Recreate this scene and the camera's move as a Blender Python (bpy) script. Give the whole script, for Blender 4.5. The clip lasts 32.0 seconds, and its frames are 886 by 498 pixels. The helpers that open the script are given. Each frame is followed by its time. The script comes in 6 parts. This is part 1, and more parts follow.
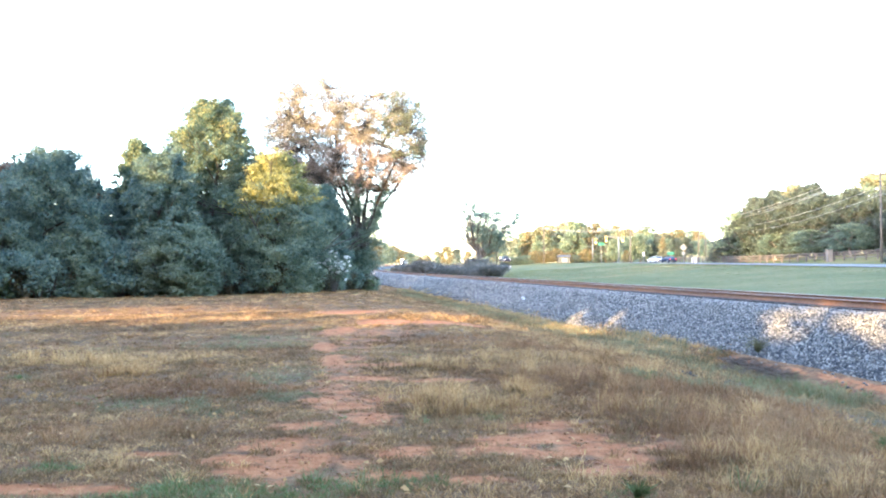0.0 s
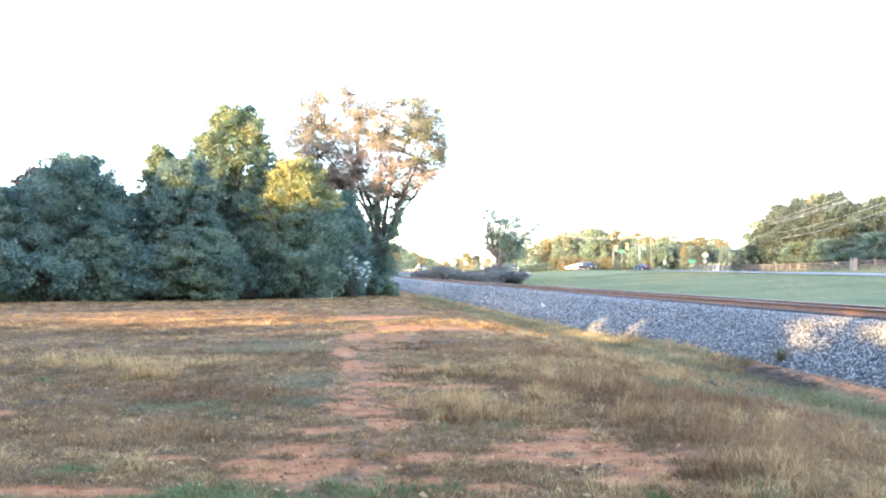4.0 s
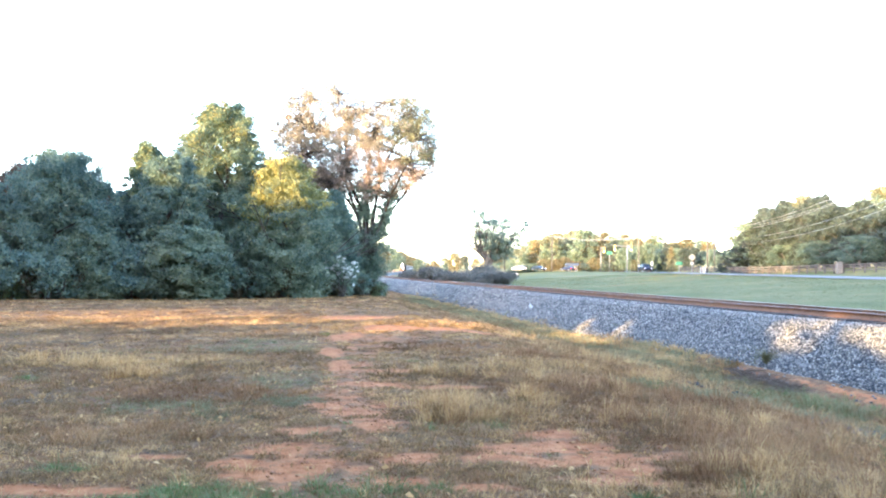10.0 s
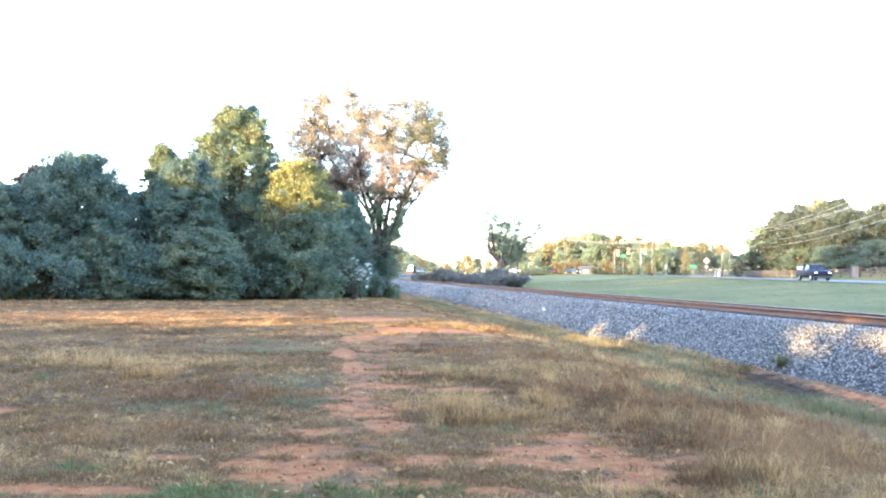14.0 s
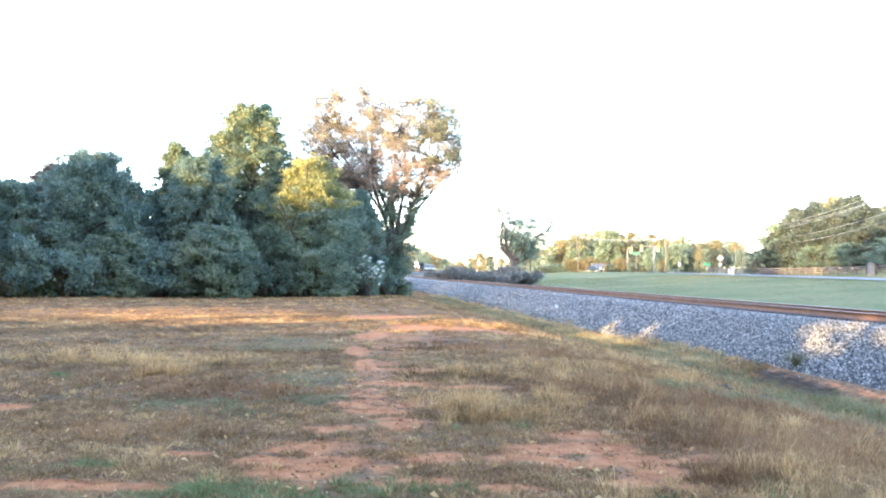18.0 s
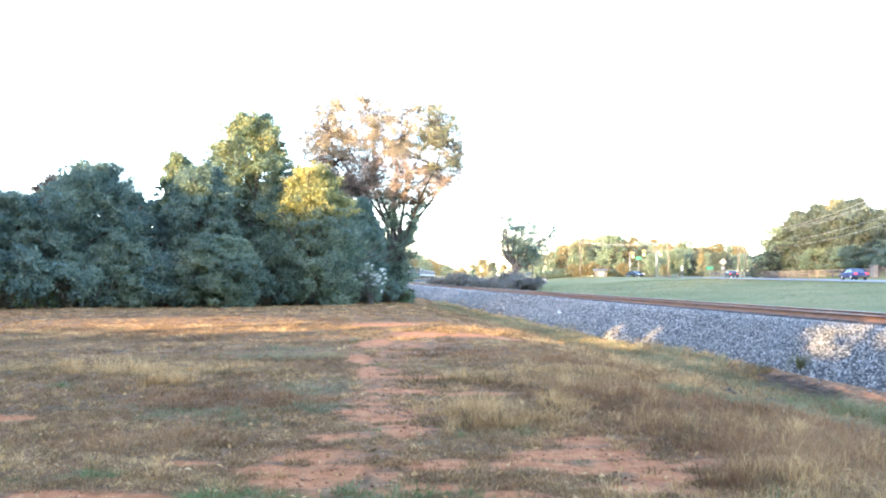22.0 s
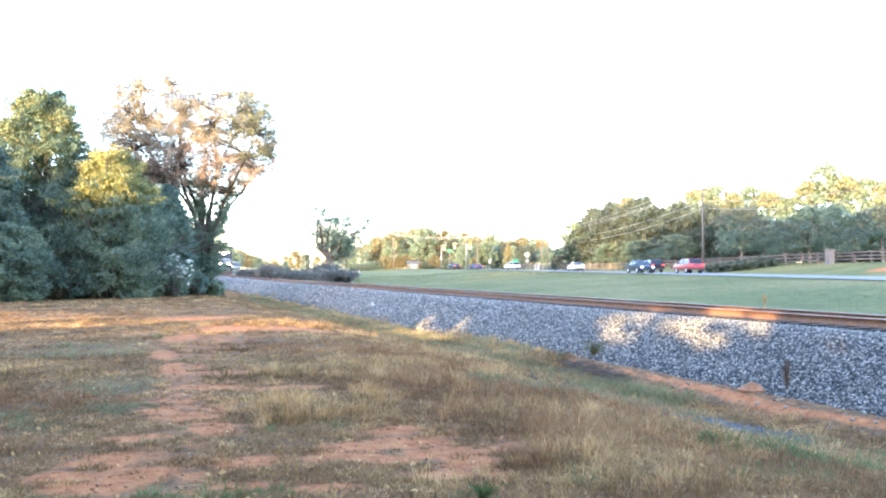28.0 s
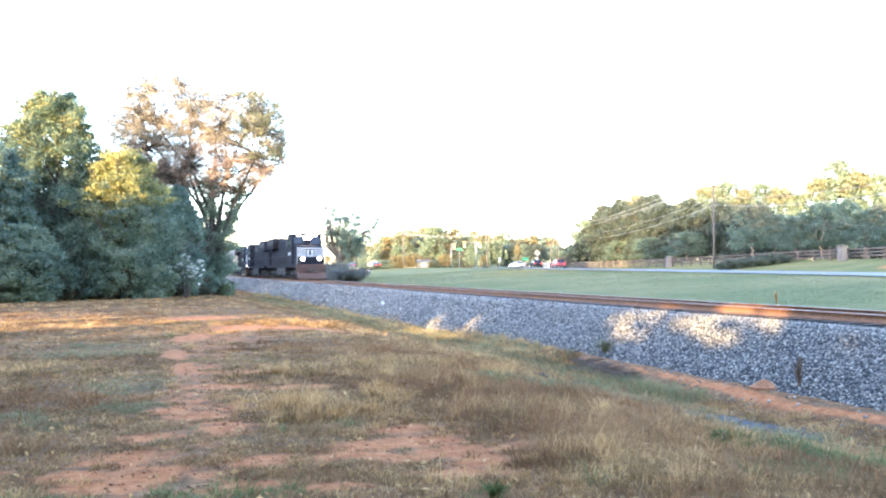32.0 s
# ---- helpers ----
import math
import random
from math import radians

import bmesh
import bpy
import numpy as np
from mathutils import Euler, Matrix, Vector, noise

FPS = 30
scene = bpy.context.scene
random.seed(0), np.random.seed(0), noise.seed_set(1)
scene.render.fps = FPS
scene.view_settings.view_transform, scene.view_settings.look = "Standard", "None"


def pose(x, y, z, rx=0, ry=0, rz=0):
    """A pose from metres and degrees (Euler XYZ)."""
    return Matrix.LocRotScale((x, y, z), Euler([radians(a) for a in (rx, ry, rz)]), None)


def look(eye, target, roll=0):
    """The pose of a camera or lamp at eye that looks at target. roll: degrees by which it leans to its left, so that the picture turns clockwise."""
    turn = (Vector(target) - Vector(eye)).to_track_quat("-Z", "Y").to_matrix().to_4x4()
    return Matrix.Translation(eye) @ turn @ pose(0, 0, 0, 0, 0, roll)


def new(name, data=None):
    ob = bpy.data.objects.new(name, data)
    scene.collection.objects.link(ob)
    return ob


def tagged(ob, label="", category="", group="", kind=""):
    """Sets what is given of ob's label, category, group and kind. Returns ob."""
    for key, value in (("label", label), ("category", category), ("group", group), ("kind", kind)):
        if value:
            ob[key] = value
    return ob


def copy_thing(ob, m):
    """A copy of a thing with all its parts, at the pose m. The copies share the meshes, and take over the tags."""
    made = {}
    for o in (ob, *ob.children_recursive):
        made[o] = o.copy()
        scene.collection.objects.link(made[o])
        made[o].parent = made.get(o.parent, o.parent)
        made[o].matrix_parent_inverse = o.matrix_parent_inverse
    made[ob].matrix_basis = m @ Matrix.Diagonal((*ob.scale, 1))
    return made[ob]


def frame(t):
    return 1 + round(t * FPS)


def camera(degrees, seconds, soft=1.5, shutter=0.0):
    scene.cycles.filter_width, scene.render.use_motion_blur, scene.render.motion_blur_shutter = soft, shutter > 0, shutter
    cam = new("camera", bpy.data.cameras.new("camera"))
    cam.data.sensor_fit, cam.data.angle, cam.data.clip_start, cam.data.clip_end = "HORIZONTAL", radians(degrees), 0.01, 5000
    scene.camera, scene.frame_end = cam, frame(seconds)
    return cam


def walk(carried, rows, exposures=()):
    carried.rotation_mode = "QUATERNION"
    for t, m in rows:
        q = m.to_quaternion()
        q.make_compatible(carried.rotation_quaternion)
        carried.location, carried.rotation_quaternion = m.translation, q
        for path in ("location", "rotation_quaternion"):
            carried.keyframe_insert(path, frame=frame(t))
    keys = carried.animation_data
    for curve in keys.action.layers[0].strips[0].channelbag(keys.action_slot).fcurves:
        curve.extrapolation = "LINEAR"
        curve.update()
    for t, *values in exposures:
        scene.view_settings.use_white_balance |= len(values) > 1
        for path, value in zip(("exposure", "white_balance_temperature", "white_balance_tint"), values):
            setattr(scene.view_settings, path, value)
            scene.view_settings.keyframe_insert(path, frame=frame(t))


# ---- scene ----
cam = camera(58.0, 32.0, soft=2.0)
EYE = (0.0, 0.0, 1.5)
# seconds, yaw, pitch, roll of the hand-held camera, which turns on the spot
CAMERA = [
    (0, -0.00, 1.22, 0.15),
    (0.5, -0.10, 1.14, -0.45),
    (1, 0.25, 1.12, -0.77),
    (1.5, 0.88, 1.40, -0.56),
    (2, 1.02, 1.56, -0.49),
    (2.5, 1.05, 1.63, -0.44),
    (3, 1.34, 1.72, -0.42),
    (3.5, 1.31, 1.65, -0.28),
    (5.5, 2.03, 1.75, -0.30),
    (6, 2.16, 1.61, -0.40),
    (6.5, 1.89, 1.83, -0.38),
    (7, 2.03, 1.86, -0.29),
    (7.5, 2.15, 1.93, -0.23),
    (8, 2.10, 2.16, -0.42),
    (8.5, 1.97, 2.11, -0.55),
    (9, 1.68, 1.96, -0.64),
    (9.5, 1.12, 1.84, -0.62),
    (10, 0.55, 1.70, -0.63),
    (10.5, 0.31, 1.87, -0.53),
    (11, 0.20, 2.06, -0.52),
    (11.5, 0.41, 1.98, -0.55),
    (12, 0.76, 1.84, -0.62),
    (12.5, 1.04, 1.88, -0.65),
    (13, 1.21, 1.93, -0.82),
    (13.5, 1.34, 1.94, -0.91),
    (14, 1.48, 1.85, -0.91),
    (14.5, 1.59, 1.87, -0.97),
    (16.5, 2.11, 1.72, -0.98),
    (17, 2.15, 1.61, -0.98),
    (17.5, 2.35, 1.61, -0.99),
    (18, 2.37, 1.66, -0.89),
    (18.5, 2.53, 1.76, -0.84),
    (19, 2.61, 1.83, -0.81),
    (19.5, 2.61, 1.89, -0.81),
    (20, 2.62, 1.89, -0.66),
    (20.5, 2.71, 1.93, -0.44),
    (21, 2.65, 1.93, -0.32),
    (21.5, 2.59, 1.99, -0.30),
    (22, 2.54, 2.14, -0.27),
    (22.5, 2.51, 2.27, -0.19),
    (23, 2.55, 2.28, -0.19),
    (23.5, 2.52, 2.26, -0.16),
    (24, 2.43, 2.11, 0.01),
    (24.5, 2.33, 1.99, -0.00),
    (26.5, -1.22, 2.07, -0.20),
    (27, -4.56, 1.83, -0.28),
    (27.5, -9.07, 1.84, 0.10),
    (28, -10.74, 1.64, -0.31),
    (28.5, -10.86, 1.32, -0.32),
    (29, -10.79, 1.25, -0.38),
    (29.5, -10.42, 1.12, -0.20),
    (30, -10.32, 1.24, -0.08),
    (30.5, -10.30, 1.26, 0.04),
    (31, -10.21, 1.31, 0.03),
    (31.5, -10.12, 1.34, 0.10),
    (32, -10.03, 1.54, -0.00),
]
walk(cam, [(t, pose(*EYE, 90 + p, r, y)) for t, y, p, r in CAMERA], exposures=[(0, 4.25, 5470, 22), (32, 4.25, 5470, 22)])

# ---- daylight: low sun behind the camera's left shoulder ----
SUN_AZ, SUN_EL = radians(218), radians(8)
world = bpy.data.worlds.new("sky")
scene.world = world
world.use_nodes = True
wn = world.node_tree
sky = wn.nodes.new("ShaderNodeTexSky")
sky.sky_type = "NISHITA"
sky.sun_disc = False
sky.sun_elevation, sky.sun_rotation = SUN_EL, SUN_AZ
sky.air_density, sky.dust_density, sky.ozone_density = 1.0, 1.5, 1.0
background = wn.nodes["Background"]
background.inputs["Strength"].default_value = 0.15
wn.links.new(sky.outputs["Color"], background.inputs["Color"])
sun_data = bpy.data.lights.new("sun", "SUN")
sun_data.energy, sun_data.angle, sun_data.color = 1.8, radians(0.6), (1.0, 0.69, 0.25)
sun = new("sun", sun_data)
sun_from = Vector((math.sin(SUN_AZ) * math.cos(SUN_EL), math.cos(SUN_AZ) * math.cos(SUN_EL), math.sin(SUN_EL)))
sun.matrix_world = look(tuple(sun_from * 300), (0, 0, 0))


# ---- materials ----
def ramp_node(nt, fac, stops):
    r = nt.nodes.new("ShaderNodeValToRGB")
    while len(r.color_ramp.elements) < len(stops):
        r.color_ramp.elements.new(0.5)
    for e, (pos, col) in zip(r.color_ramp.elements, stops):
        e.position, e.color = pos, (*col, 1)
    nt.links.new(fac, r.inputs["Fac"])
    return r.outputs["Color"]


def noise_node(nt, scale, detail=4, rough=0.6, coords="Object"):
    tc = nt.nodes.new("ShaderNodeTexCoord")
    n = nt.nodes.new("ShaderNodeTexNoise")
    n.inputs["Scale"].default_value, n.inputs["Detail"].default_value, n.inputs["Roughness"].default_value = scale, detail, rough
    nt.links.new(tc.outputs[coords], n.inputs["Vector"])
    return n.outputs["Fac"]


def mix_node(nt, fac, a, b, blend="MIX"):
    m = nt.nodes.new("ShaderNodeMix")
    m.data_type, m.blend_type = "RGBA", blend
    for sock, v in ((m.inputs[0], fac), (m.inputs[6], a), (m.inputs[7], b)):
        if isinstance(v, (int, float)):
            sock.default_value = v
        elif isinstance(v, tuple):
            sock.default_value = (*v, 1)
        else:
            nt.links.new(v, sock)
    return m.outputs[2]


def base_mat(name):
    m = bpy.data.materials.new(name)
    m.use_nodes = True
    return m, m.node_tree, m.node_tree.nodes["Principled BSDF"]


def bump_to(nt, bsdf, height, strength, dist):
    b = nt.nodes.new("ShaderNodeBump")
    b.inputs["Strength"].default_value, b.inputs["Distance"].default_value = strength, dist
    nt.links.new(height, b.inputs["Height"])
    nt.links.new(b.outputs["Normal"], bsdf.inputs["Normal"])


def surface(name, dark, light, fine=30, coarse=2, rough=0.8, metal=0.0, bump=0.2, dist=0.01, spread=0.5):
    """A plain surface varied at two scales."""
    m, nt, bsdf = base_mat(name)
    a = ramp_node(nt, noise_node(nt, fine), [(0.5 - spread / 2, dark), (0.5 + spread / 2, light)])
    b = ramp_node(nt, noise_node(nt, coarse), [(0.3, (0.75, 0.75, 0.75)), (0.7, (1.1, 1.1, 1.1))])
    nt.links.new(mix_node(nt, 1.0, a, b, "MULTIPLY"), bsdf.inputs["Base Color"])
    bsdf.inputs["Roughness"].default_value, bsdf.inputs["Metallic"].default_value = rough, metal
    if bump:
        bump_to(nt, bsdf, noise_node(nt, fine * 2), bump, dist)
    return m


def foliage(name, cols, translucent=0.35, rough=0.5, gloss=0.3):
    """Leaves: each leaf its own tone, clumps drifting from tone to tone."""
    m, nt, bsdf = base_mat(name)
    geo = nt.nodes.new("ShaderNodeNewGeometry")
    mixv = nt.nodes.new("ShaderNodeMath")
    mixv.operation = "ADD"
    s1 = nt.nodes.new("ShaderNodeMath")
    s1.operation = "MULTIPLY"
    s1.inputs[1].default_value = 0.55
    nt.links.new(geo.outputs["Random Per Island"], s1.inputs[0])
    s2 = nt.nodes.new("ShaderNodeMath")
    s2.operation = "MULTIPLY_ADD"
    s2.inputs[1].default_value, s2.inputs[2].default_value = 1.5, -0.5
    nt.links.new(noise_node(nt, 0.5, 3), s2.inputs[0])
    nt.links.new(s1.outputs[0], mixv.inputs[0])
    nt.links.new(s2.outputs[0], mixv.inputs[1])
    col = ramp_node(nt, mixv.outputs[0], [(0.1 + 0.8 * i / (len(cols) - 1), c) for i, c in enumerate(cols)])
    nt.links.new(col, bsdf.inputs["Base Color"])
    bsdf.inputs["Roughness"].default_value, bsdf.inputs["Specular IOR Level"].default_value = rough, gloss if rough < 0.6 else 0.12
    tr = nt.nodes.new("ShaderNodeBsdfTranslucent")
    nt.links.new(col, tr.inputs["Color"])
    mx = nt.nodes.new("ShaderNodeMixShader")
    mx.inputs[0].default_value = translucent
    nt.links.new(bsdf.outputs[0], mx.inputs[1])
    nt.links.new(tr.outputs[0], mx.inputs[2])
    nt.links.new(mx.outputs[0], nt.nodes["Material Output"].inputs["Surface"])
    return m


def glow(name, col, strength):
    m, nt, bsdf = base_mat(name)
    bsdf.inputs["Base Color"].default_value = (*col, 1)
    bsdf.inputs["Emission Color"].default_value = (*col, 1)
    bsdf.inputs["Emission Strength"].default_value = strength
    return m


def paint(name, col, rough=0.3, metal=0.0, coat=0.5, gloss=0.5):
    m, nt, bsdf = base_mat(name)
    c = ramp_node(nt, noise_node(nt, 3.0), [(0.3, tuple(v * 0.82 for v in col)), (0.7, tuple(min(1, v * 1.08) for v in col))])
    nt.links.new(c, bsdf.inputs["Base Color"])
    r = ramp_node(nt, noise_node(nt, 12.0), [(0.3, (rough,) * 3), (0.7, (min(1, rough + 0.2),) * 3)])
    nt.links.new(r, bsdf.inputs["Roughness"])
    bsdf.inputs["Metallic"].default_value, bsdf.inputs["Coat Weight"].default_value, bsdf.inputs["Specular IOR Level"].default_value = metal, coat, gloss
    return m


M_LEAF_DARK = foliage("leaves_dark_green", [(0.072, 0.115, 0.1), (0.112, 0.168, 0.136), (0.162, 0.22, 0.162), (0.23, 0.28, 0.178)], 0.5)
M_LEAF_MID = foliage("leaves_mid_green", [(0.076, 0.115, 0.094), (0.125, 0.172, 0.122), (0.178, 0.226, 0.145), (0.236, 0.273, 0.165)], 0.48)
# for treetops: the gold end of the ramp carries the low sun
M_LEAF_GOLDGREEN = foliage("leaves_green_gold_sprigs_sunlit", [(0.08, 0.125, 0.085), (0.115, 0.165, 0.105), (0.155, 0.205, 0.12), (0.38, 0.34, 0.13)], 0.4)
M_LEAF_GREEN = foliage("leaves_green", [(0.042, 0.061, 0.029), (0.07, 0.099, 0.045), (0.109, 0.138, 0.054), (0.173, 0.179, 0.07)])
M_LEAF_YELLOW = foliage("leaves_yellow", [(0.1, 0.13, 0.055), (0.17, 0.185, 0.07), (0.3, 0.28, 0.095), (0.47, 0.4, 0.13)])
M_LEAF_TAN = foliage("leaves_tan", [(0.15, 0.138, 0.09), (0.25, 0.213, 0.138), (0.35, 0.288, 0.19), (0.44, 0.352, 0.24)])
M_LEAF_RUST = foliage("leaves_rust", [(0.056, 0.048, 0.032), (0.104, 0.072, 0.044), (0.152, 0.096, 0.06), (0.2, 0.128, 0.08)])
M_LEAF_AUTUMN = foliage("leaves_autumn", [(0.056, 0.069, 0.033), (0.12, 0.118, 0.057), (0.19, 0.152, 0.073), (0.24, 0.179, 0.097)])
M_LEAF_BRUSH = foliage("leaves_brush", [(0.022, 0.029, 0.013), (0.045, 0.045, 0.022), (0.077, 0.064, 0.032), (0.109, 0.083, 0.045)])
M_BLOSSOM = foliage("white_blossom", [(0.42, 0.45, 0.36), (0.62, 0.63, 0.54), (0.78, 0.78, 0.7), (0.85, 0.85, 0.8)], 0.4)
M_BARK = surface("bark", (0.032, 0.026, 0.019), (0.109, 0.09, 0.07), 18, 1.5, 0.9, bump=0.6, dist=0.03)
M_BARK_PALE = surface("bark_pale", (0.09, 0.077, 0.064), (0.218, 0.186, 0.154), 14, 1.2, 0.9, bump=0.5, dist=0.03)
M_BLADE_DRY = foliage("grass_dry", [(0.22, 0.11, 0.043), (0.41, 0.23, 0.085), (0.55, 0.335, 0.135), (0.66, 0.445, 0.2)], 0.4, 0.7)
M_BLADE_OLIVE = foliage("grass_olive", [(0.072, 0.044, 0.021), (0.15, 0.093, 0.041), (0.25, 0.157, 0.069), (0.39, 0.247, 0.112)], 0.4, 0.7)
M_BLADE_GREEN = foliage("grass_green", [(0.062, 0.084, 0.026), (0.105, 0.138, 0.043), (0.15, 0.187, 0.063), (0.2, 0.23, 0.09)], 0.3, 0.6)
M_STONE = None
M_RUST = surface("rail_rust", (0.12, 0.055, 0.026), (0.3, 0.145, 0.066), 25, 2, 0.75, 0.2, 0.3)
M_RAILHEAD = surface("rail_head", (0.22, 0.2, 0.18), (0.38, 0.35, 0.31), 12, 1, 0.42, 0.9, 0.05)
M_TIE = surface("tie_wood", (0.019, 0.014, 0.011), (0.077, 0.058, 0.045), 9, 1, 0.9, bump=0.5)
M_ASPHALT = surface("asphalt", (0.083, 0.083, 0.086), (0.154, 0.154, 0.157), 40, 0.3, 0.85, bump=0.3)
M_LINE = surface("road_paint", (0.352, 0.352, 0.333), (0.48, 0.474, 0.448), 20, 1, 0.7)
M_LINE_Y = surface("road_paint_yellow", (0.32, 0.211, 0.038), (0.416, 0.288, 0.058), 20, 1, 0.7)


def ground_material():
    """Mown grass, dry thatch and red clay; the clay patches are a mask on the sheet."""
    m, nt, bsdf = base_mat("ground_grass_and_clay")
    fine, mid, big = noise_node(nt, 9.0, 6, 0.7), noise_node(nt, 0.9, 5, 0.65), noise_node(nt, 0.11, 4, 0.6)
    thatch = ramp_node(nt, fine, [(0.32, (0.066, 0.03, 0.015)), (0.5, (0.165, 0.082, 0.036)), (0.68, (0.29, 0.165, 0.074))])
    green = ramp_node(nt, fine, [(0.32, (0.038, 0.031, 0.019)), (0.5, (0.083, 0.064, 0.037)), (0.68, (0.15, 0.11, 0.066))])
    g = ramp_node(nt, mid, [(0.46, (0, 0, 0)), (0.66, (0.85, 0.85, 0.85))])
    field = mix_node(nt, g, thatch, green)
    lawn_a = ramp_node(nt, noise_node(nt, 1.4, 8, 0.75), [(0.25, (0.058, 0.066, 0.022)), (0.5, (0.09, 0.097, 0.033)), (0.75, (0.13, 0.126, 0.046))])
    lawn = mix_node(nt, ramp_node(nt, big, [(0.42, (0, 0, 0)), (0.62, (0.75, 0.75, 0.75))]), lawn_a, (0.16, 0.135, 0.055))
    clay = ramp_node(nt, noise_node(nt, 5.0, 8, 0.7), [(0.3, (0.13, 0.045, 0.017)), (0.47, (0.3, 0.113, 0.042)), (0.7, (0.43, 0.19, 0.078))])
    at = nt.nodes.new("ShaderNodeAttribute")
    at.attribute_name = "cover"
    sep = nt.nodes.new("ShaderNodeSeparateColor")
    nt.links.new(at.outputs["Color"], sep.inputs[0])
    col = mix_node(nt, sep.outputs[1], field, lawn)
    edge = nt.nodes.new("ShaderNodeMath")
    edge.operation = "ADD"
    nt.links.new(sep.outputs[0], edge.inputs[0])
    off = nt.nodes.new("ShaderNodeMath")
    off.operation = "MULTIPLY_ADD"
    off.inputs[1].default_value, off.inputs[2].default_value = 1.7, -0.85
    nt.links.new(noise_node(nt, 3.2, 8, 0.72), off.inputs[0])
    nt.links.new(off.outputs[0], edge.inputs[1])
    cl = ramp_node(nt, edge.outputs[0], [(0.4, (0, 0, 0)), (0.75, (1, 1, 1))])
    nt.links.new(mix_node(nt, cl, col, clay), bsdf.inputs["Base Color"])
    bsdf.inputs["Roughness"].default_value, bsdf.inputs["Specular IOR Level"].default_value = 0.95, 0.08
    bump_to(nt, bsdf, noise_node(nt, 14.0, 8, 0.7), 0.8, 0.04)
    return m


def stone_material():
    m, nt, bsdf = base_mat("ballast_stone")
    geo = nt.nodes.new("ShaderNodeNewGeometry")
    col = ramp_node(nt, geo.outputs["Random Per Island"], [(0.0, (0.048, 0.045, 0.041)), (0.4, (0.15, 0.14, 0.124)), (0.75, (0.285, 0.262, 0.223)), (1.0, (0.47, 0.425, 0.345))])
    v = ramp_node(nt, noise_node(nt, 35.0), [(0.3, (0.75, 0.75, 0.75)), (0.7, (1.1, 1.1, 1.1))])
    nt.links.new(mix_node(nt, 1.0, col, v, "MULTIPLY"), bsdf.inputs["Base Color"])
    bsdf.inputs["Roughness"].default_value = 0.85
    return m


def bed_material():
    m, nt, bsdf = base_mat("ballast_bed")
    tc = nt.nodes.new("ShaderNodeTexCoord")
    vo = nt.nodes.new("ShaderNodeTexVoronoi")
    vo.inputs["Scale"].default_value = 16.0
    nt.links.new(tc.outputs["Object"], vo.inputs["Vector"])
    sep = nt.nodes.new("ShaderNodeSeparateColor")
    nt.links.new(vo.outputs["Color"], sep.inputs[0])
    col = ramp_node(nt, sep.outputs[0], [(0.0, (0.024, 0.023, 0.023)), (0.45, (0.052, 0.05, 0.049)), (0.8, (0.095, 0.091, 0.086)), (1.0, (0.165, 0.157, 0.145))])
    nt.links.new(mix_node(nt, ramp_node(nt, vo.outputs["Distance"], [(0.35, (0, 0, 0)), (0.75, (0.75, 0.75, 0.75))]), col, (0.05, 0.05, 0.05)), bsdf.inputs["Base Color"])
    bsdf.inputs["Roughness"].default_value, bsdf.inputs["Specular IOR Level"].default_value = 0.9, 0.1
    bump_to(nt, bsdf, vo.outputs["Distance"], 0.8, 0.05)
    return m


M_GROUND, M_STONE, M_BED = ground_material(), stone_material(), bed_material()


# ---- mesh helpers ----
def mesh_of(name, verts, faces, material, smooth=False):
    """A mesh from arrays of vertices and faces."""
    me = bpy.data.meshes.new(name)
    verts = np.asarray(verts, dtype=np.float32)
    faces = np.asarray(faces, dtype=np.int32)
    n, k = faces.shape
    me.vertices.add(len(verts))
    me.vertices.foreach_set("co", verts.ravel())
    me.loops.add(n * k)
    me.loops.foreach_set("vertex_index", faces.ravel())
    me.polygons.add(n)
    me.polygons.foreach_set("loop_start", np.arange(0, n * k, k, dtype=np.int32))
    me.polygons.foreach_set("loop_total", np.full(n, k, dtype=np.int32))
    if smooth:
        me.polygons.foreach_set("use_smooth", np.ones(n, dtype=bool))
    me.materials.append(material)
    me.update(calc_edges=True)
    return me


def part_mesh(name, me, parent, label=""):
    ob = new(name, me)
    ob.parent = parent
    return tagged(ob, label) if label else ob


def part(name, bm, material, parent, label="", smooth=False):
    """Links a bmesh as one mesh object under a thing or part."""
    me = bpy.data.meshes.new(name)
    bm.to_mesh(me)
    bm.free()
    me.materials.append(material)
    if smooth:
        for p in me.polygons:
            p.use_smooth = True
    return part_mesh(name, me, parent, label)


def thing(name, label, category, group="", kind="", at=None):
    ob = new(name)
    ob.empty_display_size = 0.2
    if at is not None:
        ob.matrix_basis = at
    return tagged(ob, label, category, group, kind)


def box(bm, x0, x1, y0, y1, z0, z1, bevel=0.0):
    v = [bm.verts.new((x, y, z)) for x in (x0, x1) for y in (y0, y1) for z in (z0, z1)]
    fs = [bm.faces.new([v[i] for i in f]) for f in ((0, 1, 3, 2), (4, 6, 7, 5), (0, 4, 5, 1), (2, 3, 7, 6), (0, 2, 6, 4), (1, 5, 7, 3))]
    if bevel:
        edges = list({e for f in fs for e in f.edges})
        bmesh.ops.bevel(bm, geom=edges, offset=bevel, segments=2, affect="EDGES", profile=0.6)
    return bm


def boxes(*specs):
    bm = bmesh.new()
    for s in specs:
        box(bm, *s)
    return bm


